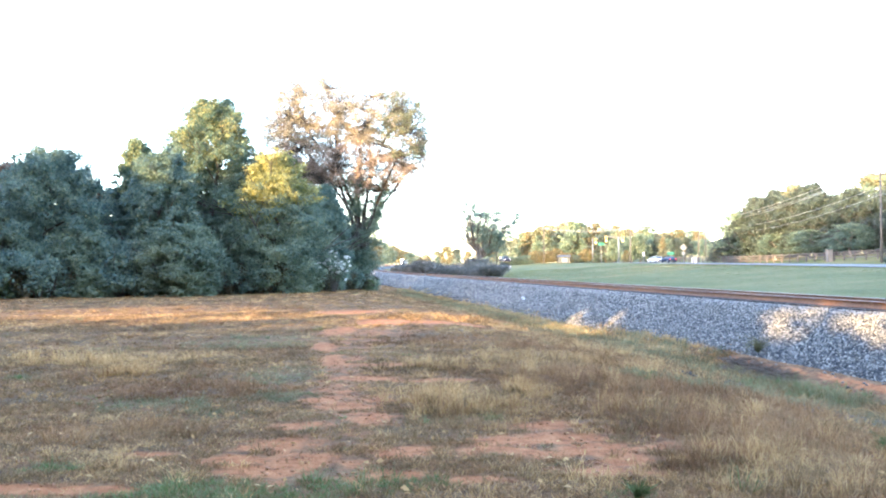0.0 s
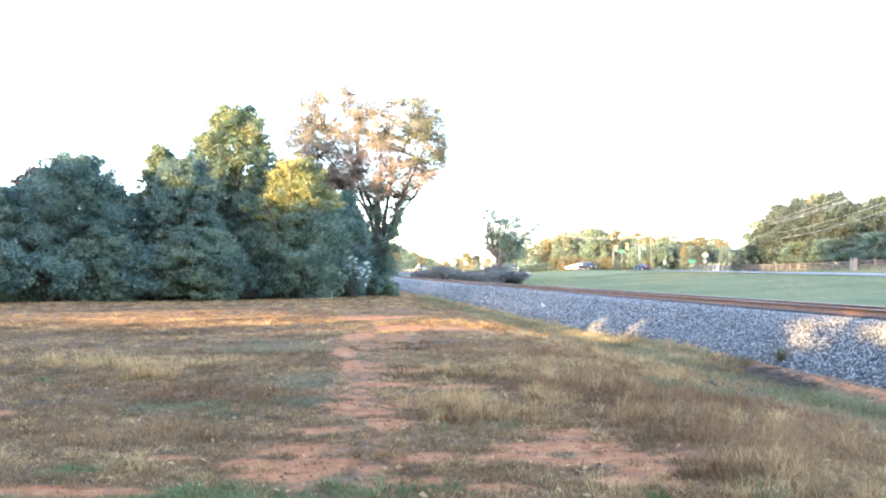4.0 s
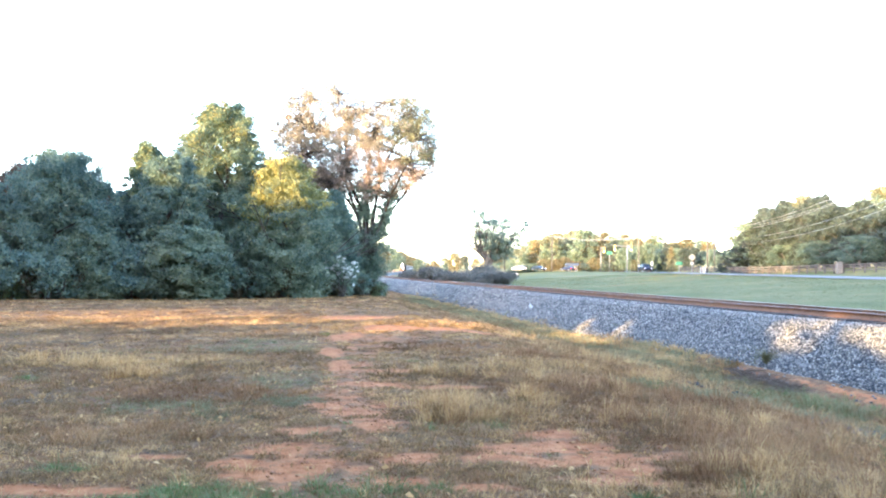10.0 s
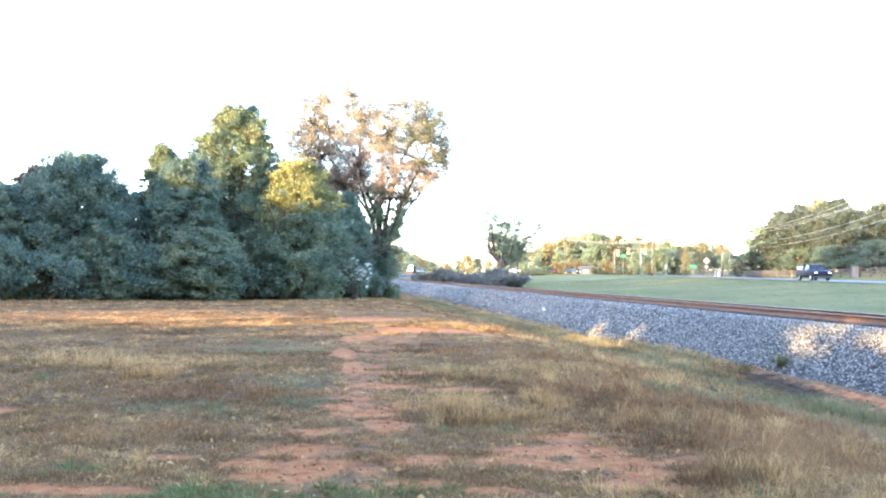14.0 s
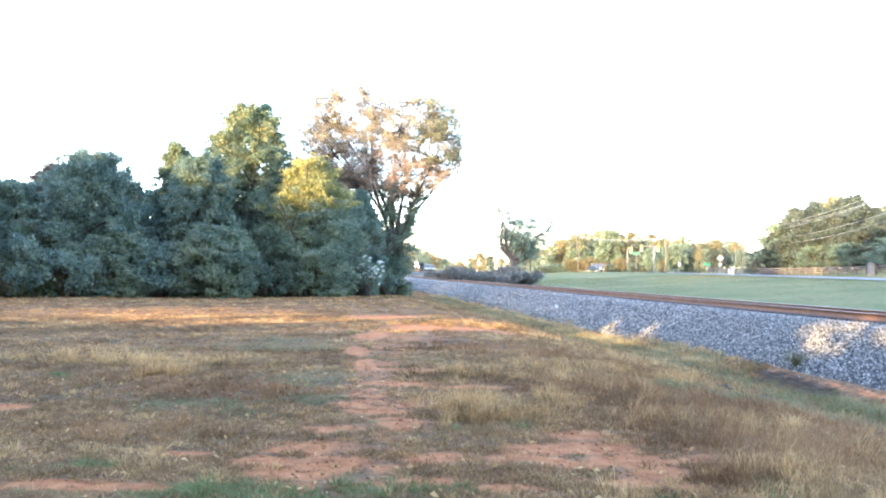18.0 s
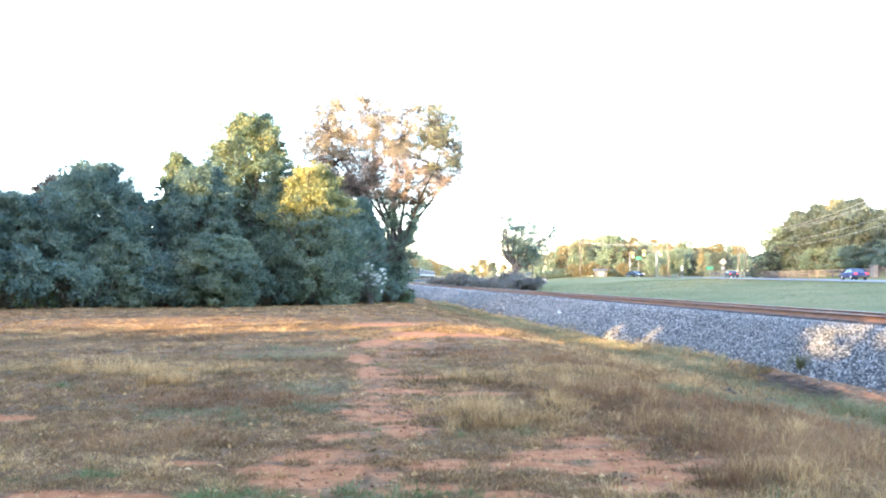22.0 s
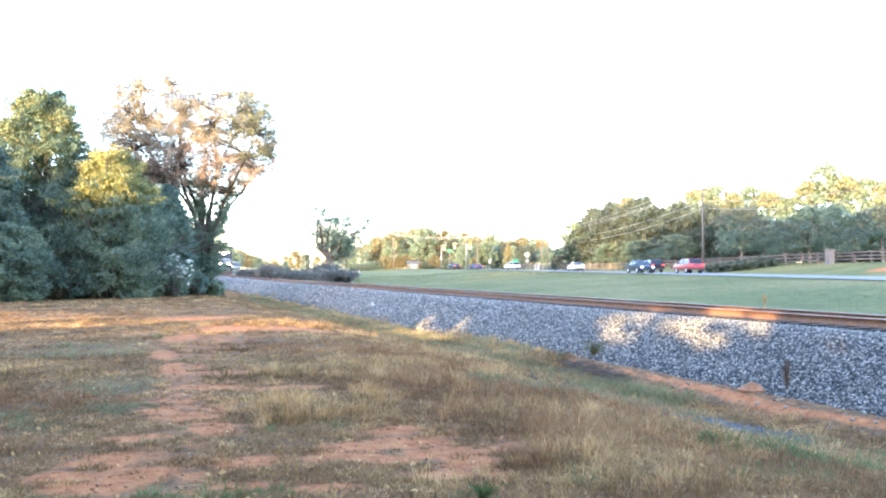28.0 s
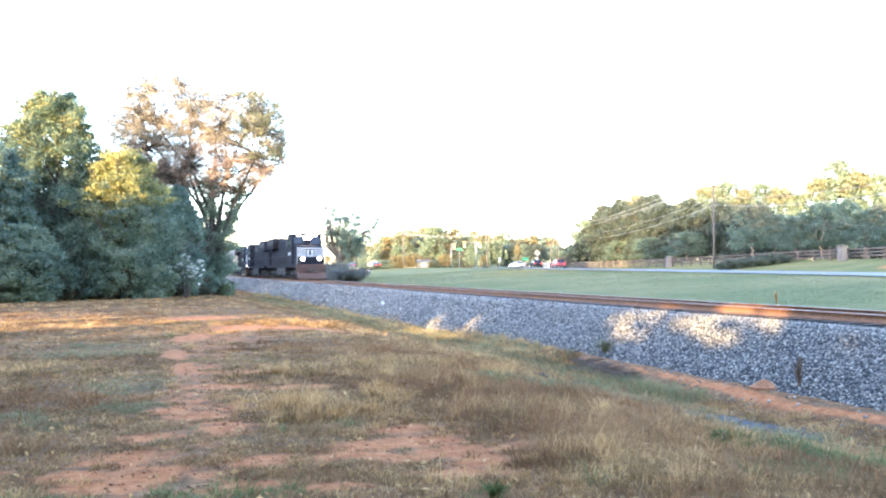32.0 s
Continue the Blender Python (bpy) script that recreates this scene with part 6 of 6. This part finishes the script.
def field_grass():
    rng = np.random.RandomState(21)
    looks = {"dry_grass": ("dry straw-coloured grass on the field", M_BLADE_DRY), "brown_grass": ("reddish-brown dead grass and weeds", M_BLADE_BROWN), "green_grass": ("patches of fresh green grass", M_BLADE_GREEN),
             "grey_grass": ("pale grey-green grass on the field", M_BLADE_LIP), "olive_grass": ("matted olive-brown grass on the field", M_BLADE_OLIVE)}

    def grown(runs, thin):
        x, y = (np.concatenate([r[i] for r in runs]) for i in (0, 1))
        q, _ = off_track(x, y)
        bare = clay_at(x, y) + 0.28 * hills(x, y, 5.0, 40) + 0.2 * hills(x, y, 11.0, 47)
        bare = np.maximum(bare, 0.75 * zone(x, y, [(*SPILL, 0.75, 0.7)]) + 0.25)
        strip = (q > -5.35 - 0.3 * hills(x, y, 0.9, 31)) & (y < 20)
        keep = (q < np.where(y > 20, -4.7, -5.25)) & ~(strip & (rng.uniform(0, 1, len(x)) < 0.5)) & (rng.uniform(0, 1, len(x)) > np.clip((bare - 0.42) * thin, 0, 0.97))
        return x[keep], y[keep]
    # low matted growth
    x, y = grown([scatter(rng, 4.2, 7, 600), scatter(rng, 7, 10, 380), scatter(rng, 10, 16, 180), scatter(rng, 16, 28, 70), scatter(rng, 28, 64, 18), scatter(rng, 64, 100, 14, -12, 3)], 6.5)
    kinds, tall = kinds_of_grass(x, y, rng)
    for nm, sel in kinds.items():
        blades(nm, looks[nm][0], looks[nm][1], (x[sel], y[sel], 0.5 + 3.0 * tall[sel]), rng, 0.05, 0.0046, 1.4, 8)
    # standing bunches
    x, y = grown([scatter(rng, 4.2, 8, 60), scatter(rng, 8, 14, 34), scatter(rng, 14, 26, 12), scatter(rng, 26, 60, 2.4)], 5.0)
    kinds, tall = kinds_of_grass(x, y, rng)
    d = np.hypot(x, y)
    size = (0.4 + 1.5 * rng.uniform(0, 1, len(x)) ** 2.6) * (1 + 0.25 * smooth(14, 40, d))
    for nm, sel in kinds.items():
        tufts(nm, looks[nm][0], looks[nm][1], x[sel], y[sel], tall[sel] * size[sel] * 0.95, (0.045 + 0.4 * tall[sel]) * size[sel] * (1 + d[sel] / 30), rng, 30, 0.0042)
    # the tallest stalks, in loose groups
    s = np.concatenate([rng.normal(size=(14, 2)) * np.array([a, b]) * 0.6 + np.array([cx, cy]) for cx, cy, a, b in STRAW_AND_SUN[:8] + BROWN[:4]])
    sx, sy = grown([(s[:, 0], s[:, 1])], 6.0)
    tufts("tall_grass", "tall pale dead grass standing in bunches", M_BLADE_DRY, sx, sy, rng.uniform(0.13, 0.26, len(sx)), rng.uniform(0.06, 0.13, len(sx)), rng, 30, 0.0036)
    # taller grass left standing along the foot of the ballast
    n = 5200
    y = 14 + 56 * rng.uniform(0, 1, n) ** 1.5
    xt = np.interp(y, TRACK_P[:, 1], TRACK_P[:, 0])
    lip = -5.55 - np.abs(rng.normal(scale=0.8, size=n))
    x = xt + lip / math.cos(HEAD_0)
    k = rng.uniform(0.6, 1.3, n)
    half = rng.uniform(0, 1, n) < 0.45
    for sel, nm, lab, mat_ in ((half, "olive_grass", "tall olive grass along the foot of the ballast", M_BLADE_OLIVE), (~half, "grey_grass", "tall grey-green grass along the foot of the ballast", M_BLADE_LIP)):
        blades(nm, lab, mat_, (x[sel], y[sel], k[sel]), rng, 0.13, 0.005, 0.9, 8)


def fallen_leaves():
    """Dead leaves and bits of straw lying about on the near ground."""
    rng = np.random.RandomState(27)
    x, y = scatter(rng, 4.3, 12, 12)
    q, _ = off_track(x, y)
    x, y = x[q < -5.5], y[q < -5.5]
    n = len(x)
    z = ground_z(x, y) + rng.uniform(0.005, 0.05, n)
    a, tilt = rng.uniform(0, 2 * np.pi, n), rng.normal(scale=0.35, size=(n, 2))
    size = rng.uniform(0.012, 0.035, n)
    wide = size * rng.uniform(0.25, 0.7, n)
    c, d = np.cos(a), np.sin(a)
    v = np.stack([np.stack([x + u * size * c - w * wide * d, y + u * size * d + w * wide * c, z + u * size * tilt[:, 0] + abs(w) * wide * 0.5 + w * wide * tilt[:, 1]], 1) for u, w in ((-1, 0), (0, -1), (1, 0), (0, 1))], 1).reshape(-1, 3)
    tagged(new("fallen_leaves", mesh_of("fallen_leaves", v, np.arange(n * 4).reshape(-1, 4), M_BLADE_DRY)), "curled dead leaves and straw bits lying on the field", "leaves", kind="stuff")


def bank_grass():
    """Bunches of grass that have crept up between the lowest stones of the bank."""
    rng = np.random.RandomState(23)
    n = 1500
    y = 20 + 62 * rng.uniform(0, 1, n) ** 1.4
    lip = -5.7 + np.abs(rng.normal(scale=0.55, size=n)) + 0.35 * hills(y, y * 0, 0.5, 24)
    x = np.interp(y, TRACK_P[:, 1], TRACK_P[:, 0]) + lip / math.cos(HEAD_0)
    up = np.maximum(0, np.interp(lip, [a for a, _ in BED], [b for _, b in BED]) + RAIL_Z - ground_z(x, y))
    half = rng.uniform(0, 1, n) < 0.5
    for sel, nm, lab, mat_ in ((half, "dry_grass", "dry grass creeping up the foot of the ballast", M_BLADE_DRY), (~half, "grey_grass", "grey-green grass creeping up the foot of the ballast", M_BLADE_LIP)):
        tufts(nm, lab, mat_, x[sel], y[sel], rng.uniform(0.08, 0.26, sel.sum()) + up[sel], rng.uniform(0.1, 0.25, sel.sum()), rng, 22, 0.004)


def verge_grass():
    """Uneven mown grass between the track and the road."""
    rng = np.random.RandomState(51)
    n = 42000
    x, y = rng.uniform(0, 46, n), 18 + 110 * rng.uniform(0, 1, n) ** 1.2
    q, _ = off_track(x, y)
    keep = (q > 5) & (x < road_x(y) - 0.6)
    x, y = x[keep], y[keep]
    tone = 0.9 * hills(x * 0.4, y, 0.22, 53) - 0.42 + rng.normal(scale=0.22, size=len(x))
    for sel, nm, mat_ in ((tone < 0.0, "verge_grass", M_BLADE_VERGE), (tone >= 0.0, "dry_verge_grass", M_BLADE_OLIVE)):
        blades(nm, "short grass of the mown verge", mat_, (x[sel], y[sel], np.ones(sel.sum())), rng, 0.02, 0.009, 2.2, 6)


M_BLADE_VERGE = foliage("grass_verge", [(0.07, 0.079, 0.027), (0.09, 0.097, 0.034), (0.107, 0.109, 0.04), (0.133, 0.12, 0.05)], 0.4, 0.8)
M_BLADE_LIP = foliage("grass_grey_green", [(0.115, 0.11, 0.052), (0.175, 0.163, 0.078), (0.25, 0.224, 0.11), (0.35, 0.3, 0.155)], 0.4, 0.8)
M_BLADE_BROWN = foliage("grass_brown", [(0.105, 0.05, 0.024), (0.2, 0.101, 0.045), (0.305, 0.165, 0.073), (0.42, 0.247, 0.11)], 0.4, 0.8)
field_grass()
fallen_leaves()
bank_grass()
verge_grass()


def clods():
    """Lumps of clay on the bare patches."""
    rng = np.random.RandomState(8)
    x, y = scatter(rng, 4.6, 14, 40, -30, 40)
    c = clay_at(x, y)
    keep = c > 0.45
    x, y = x[keep], y[keep]
    v, f = stones(rng, np.stack([x, y, ground_z(x, y) + 0.004], 1), rng.uniform(0.008, 0.028, len(x)), 0.6)
    tagged(new("clay_clods", mesh_of("clay_clods", v, f, M_CLAY)), "crumbled lumps of red clay", "soil", kind="stuff")


def stones(rng, centres, sizes, flat=0.8):
    """Angular stones: jittered octahedra."""
    n = len(centres)
    base = np.array([(1, 0, 0), (-1, 0, 0), (0, 1, 0), (0, -1, 0), (0, 0, 1), (0, 0, -1)], float)
    v = base[None] * rng.uniform(0.6, 1.15, (n, 6, 1)) + rng.normal(scale=0.22, size=(n, 6, 3))
    ang = rng.uniform(0, 2 * np.pi, (n, 2))
    c, s = np.cos(ang[:, 0]), np.sin(ang[:, 0])
    x, y = v[:, :, 0] * c[:, None] - v[:, :, 1] * s[:, None], v[:, :, 0] * s[:, None] + v[:, :, 1] * c[:, None]
    c, s = np.cos(ang[:, 1]), np.sin(ang[:, 1])
    y, z = y * c[:, None] - v[:, :, 2] * s[:, None], y * s[:, None] + v[:, :, 2] * c[:, None]
    v = np.stack([x, y, z * flat], 2) * sizes[:, None, None] + centres[:, None, :]
    tri = np.array([(0, 2, 4), (2, 1, 4), (1, 3, 4), (3, 0, 4), (2, 0, 5), (1, 2, 5), (3, 1, 5), (0, 3, 5)])
    f = (np.arange(n)[:, None, None] * 6 + tri[None]).reshape(-1, 3)
    return v.reshape(-1, 3), f


def on_bed(s, q):
    """Places on the ballast bed."""
    p = np.array([track(float(a)) for a in s])
    z = np.interp(q, [a for a, _ in BED], [b for _, b in BED])
    return np.stack([p[:, 0] + q * np.cos(p[:, 2]), p[:, 1] - q * np.sin(p[:, 2]), p[:, 3] + z], 1)


def ballast_stones():
    rng = np.random.RandomState(14)
    for s0, s1, per, size in ((4, 26, 640, 0.027), (26, 50, 330, 0.035), (50, 95, 120, 0.05), (95, 170, 45, 0.075)):
        n = int((s1 - s0) * 2.9 * per)
        s, q = rng.uniform(s0, s1, n), rng.uniform(-4.75, -1.35, n)
        v, f = stones(rng, on_bed(s, q) + np.array([0, 0, 0.008]), size * rng.uniform(0.6, 1.5, n), 0.9)
        tagged(new("ballast_stones", mesh_of("ballast_stones", v, f, M_STONE)), "loose crushed grey ballast stones", "gravel", kind="stuff")
    # a few stones rolled onto the grass
    n = 130
    s, q = rng.uniform(4, 30, n), -4.7 - np.abs(rng.normal(scale=0.5, size=n))
    c = on_bed(s, np.maximum(q, -5.0))
    p = np.array([track(float(a)) for a in s])
    x, y = p[:, 0] + q * np.cos(p[:, 2]), p[:, 1] - q * np.sin(p[:, 2])
    v, f = stones(rng, np.stack([x, y, ground_z(x, y) + 0.01], 1), rng.uniform(0.02, 0.05, n), 0.8)
    tagged(new("strewn_stones", mesh_of("strewn_stones", v, f, M_STONE)), "stray grey stones at the foot of the ballast", "gravel", kind="stuff")


def stone_heap():
    """Spilled stones and a heap of clay at the foot of the bank."""
    rng = np.random.RandomState(61)
    n = 900
    x, y = SPILL[0] + rng.normal(scale=0.45, size=n), SPILL[1] + rng.normal(scale=0.42, size=n)
    v, f = stones(rng, np.stack([x, y, ground_z(x, y) + 0.02], 1), rng.uniform(0.02, 0.055, n), 0.8)
    tagged(new("spilled_stones", mesh_of("spilled_stones", v, f, M_STONE_DARK)), "spilled dark grey stones lying in the grass", "gravel", kind="stuff")
    bm = bmesh.new()
    bmesh.ops.create_icosphere(bm, subdivisions=3, radius=1.0)
    for w in bm.verts:
        k = 1 + 0.16 * float(hills(w.co.x * 3, w.co.y * 3 + w.co.z, 1.2, 62))
        w.co = Vector((w.co.x * 0.3 * k, w.co.y * 0.26 * k, (0.16 * math.exp(-3 * (w.co.x ** 2 + w.co.y ** 2)) if w.co.z > 0 else -0.12) * k))
    me = bpy.data.meshes.new("clay_heap")
    bm.to_mesh(me)
    bm.free()
    me.materials.append(M_CLAY)
    ob = tagged(new("clay_heap", me), "small heap of orange clay at the foot of the ballast", "soil")
    ob.matrix_basis = pose(8.62, 13.85, float(ground_z(8.62, 13.85)) + 0.02)
    n = 26
    x, y = 5.2 + rng.normal(scale=0.28, size=n), 14.8 + rng.normal(scale=0.2, size=n)
    v, f = stones(rng, np.stack([x, y, ground_z(x, y) + 0.03], 1), rng.uniform(0.04, 0.1, n), 0.7)
    tagged(new("dark_clods", mesh_of("dark_clods", v, f, M_TIE)), "few dark clods lying in the green grass", "soil", kind="stuff")


M_STONE_DARK = surface("dark_stone", (0.035, 0.035, 0.038), (0.12, 0.118, 0.118), 9, 2, 0.9)
M_WEED_DARK = foliage("weeds_dark", [(0.09, 0.07, 0.05), (0.16, 0.115, 0.08), (0.22, 0.155, 0.108), (0.28, 0.2, 0.14)], 0.3, 0.8)
M_CLAY = surface("clay", (0.2, 0.078, 0.03), (0.38, 0.17, 0.068), 20, 2, 0.95, bump=0.4)
clods()
ballast_stones()
stone_heap()


def litter():
    rng = np.random.RandomState(3)
    for k, (s, q, r) in enumerate(((41.6, -3.55, 0.1), (42.3, -3.4, 0.09))):
        bm = bmesh.new()
        bmesh.ops.create_icosphere(bm, subdivisions=2, radius=r)
        for v in bm.verts:
            v.co = v.co * rng.uniform(0.7, 1.2)
            v.co.z *= 0.6
        me = bpy.data.meshes.new("litter")
        bm.to_mesh(me)
        bm.free()
        me.materials.append(M_PAPER)
        ob = tagged(new("litter", me), "crumpled scrap of white paper on the ballast", "litter", "scraps of paper")
        p = on_bed(np.array([s]), np.array([q]))[0]
        ob.matrix_basis = pose(*p[:2], p[2] + r * 0.3)


def weed(name, label, x, y, height, spread, material, n, seed, width=0.008):
    rng = np.random.RandomState(seed)
    paths = []
    z = float(ground_z(x, y))
    q, zr = off_track(x, y)
    if -4.9 < q < 4.6:
        z = max(z, float(zr + np.interp(q, [a for a, _ in BED], [b for _, b in BED])))
    for _ in range(n):
        a, l, h = rng.uniform(0, 6.28), spread * rng.uniform(0.2, 1), height * rng.uniform(0.5, 1)
        paths.append([(0, 0, -0.03, width), (0.35 * l * math.cos(a), 0.35 * l * math.sin(a), 0.55 * h, width * 0.8), (l * math.cos(a), l * math.sin(a), h, width * 0.3)])
    v, f = tubes(paths, 4)
    ob = tagged(new(name, mesh_of(name, v, f, material)), label, "weed")
    ob.matrix_basis = pose(x, y, z)


def small_things():
    litter()
    def along_bed(s, q):
        p = track(s)
        return p[0] + q * math.cos(p[2]), p[1] - q * math.sin(p[2])
    weed("weed", "dark dead weed stalk at the foot of the ballast", 8.91, 13.23, 0.62, 0.12, M_WEED_DARK, 40, 1, 0.01)
    weed("weed", "brownish clump of weeds at the foot of the ballast", *along_bed(18.0, -4.35), 0.42, 0.42, M_BLADE_LIP, 130, 2, 0.004)
    weed("weed", "pale dry stalk standing in the verge", *polar(32.65, 34)[:2], 0.65, 0.12, M_BLADE_DRY, 22, 3, 0.014)
    weed("weed", "tuft of fresh green grass on the field", 3.95, 7.02, 0.17, 0.2, M_BLADE_GREEN, 110, 4, 0.004)
    weed("weed", "tuft of fresh green grass on the field", 1.25, 5.15, 0.14, 0.14, M_BLADE_GREEN, 70, 6, 0.004)
    for k, (x, y) in enumerate(((7.0, 19.2), (7.05, 18.5), (7.15, 17.8), (7.2, 17.1), (6.7, 18.2), (6.75, 17.4), (6.9, 16.5))):
        weed("weed", "low mound of dark brown weeds beside the ballast", x, y, 0.15, 0.55, M_WEED_DARK, 170, 20 + k, 0.008)
    weed("pampas_tuft", "pale plume of tall dry grass behind the fence", *polar(40.2, 92)[:2], 1.9, 0.7, M_BLADE_DRY, 120, 9, 0.02)
    for s, q, h in ((72, -4.2, 1.9), (92, -4.0, 1.6)):
        x, y = along_bed(s, q)
        ob = thing("marker_post", "thin pale bent marker rod beside the track", "post", "marker posts", at=pose(x, y, float(on_bed(np.array([s]), np.array([q]))[0][2])))
        v, f = tubes([[(0, 0, -0.2, 0.032), (0.0, 0, h * 0.5, 0.03), (0.07, 0, h * 0.82, 0.028), (0.2, 0, h * 0.96, 0.026), (0.42, 0, h, 0.022)]], 6)
        part_mesh("rod", mesh_of("rod", v, f, M_SIGN_GREY), ob)
        part("collar", cyl(bmesh.new(), (0, 0, h * 0.42), (0, 0, h * 0.5), 0.045, 0.045, 8), M_SIGN_GREY, ob)


small_things()


def ties():
    """Wooden sleepers under the rails."""
    bed = thing("sleepers", "row of dark weathered wooden sleepers under the rails", "sleepers", kind="structure")
    bm = boxes((-1.3, 1.3, -0.115, 0.115, -0.18, 0.0, 0.012))
    me = bpy.data.meshes.new("sleeper")
    bm.to_mesh(me)
    bm.free()
    me.materials.append(M_TIE)
    rng = np.random.RandomState(2)
    for k in range(290):
        x, y, h, z = track(2.0 + 0.54 * k)
        o = part_mesh("sleeper", me, bed)
        o.matrix_basis = pose(x + rng.normal(scale=0.02), y, z - 0.187, 0, 0, -math.degrees(h) + rng.normal(scale=0.6))


ties()


motions()
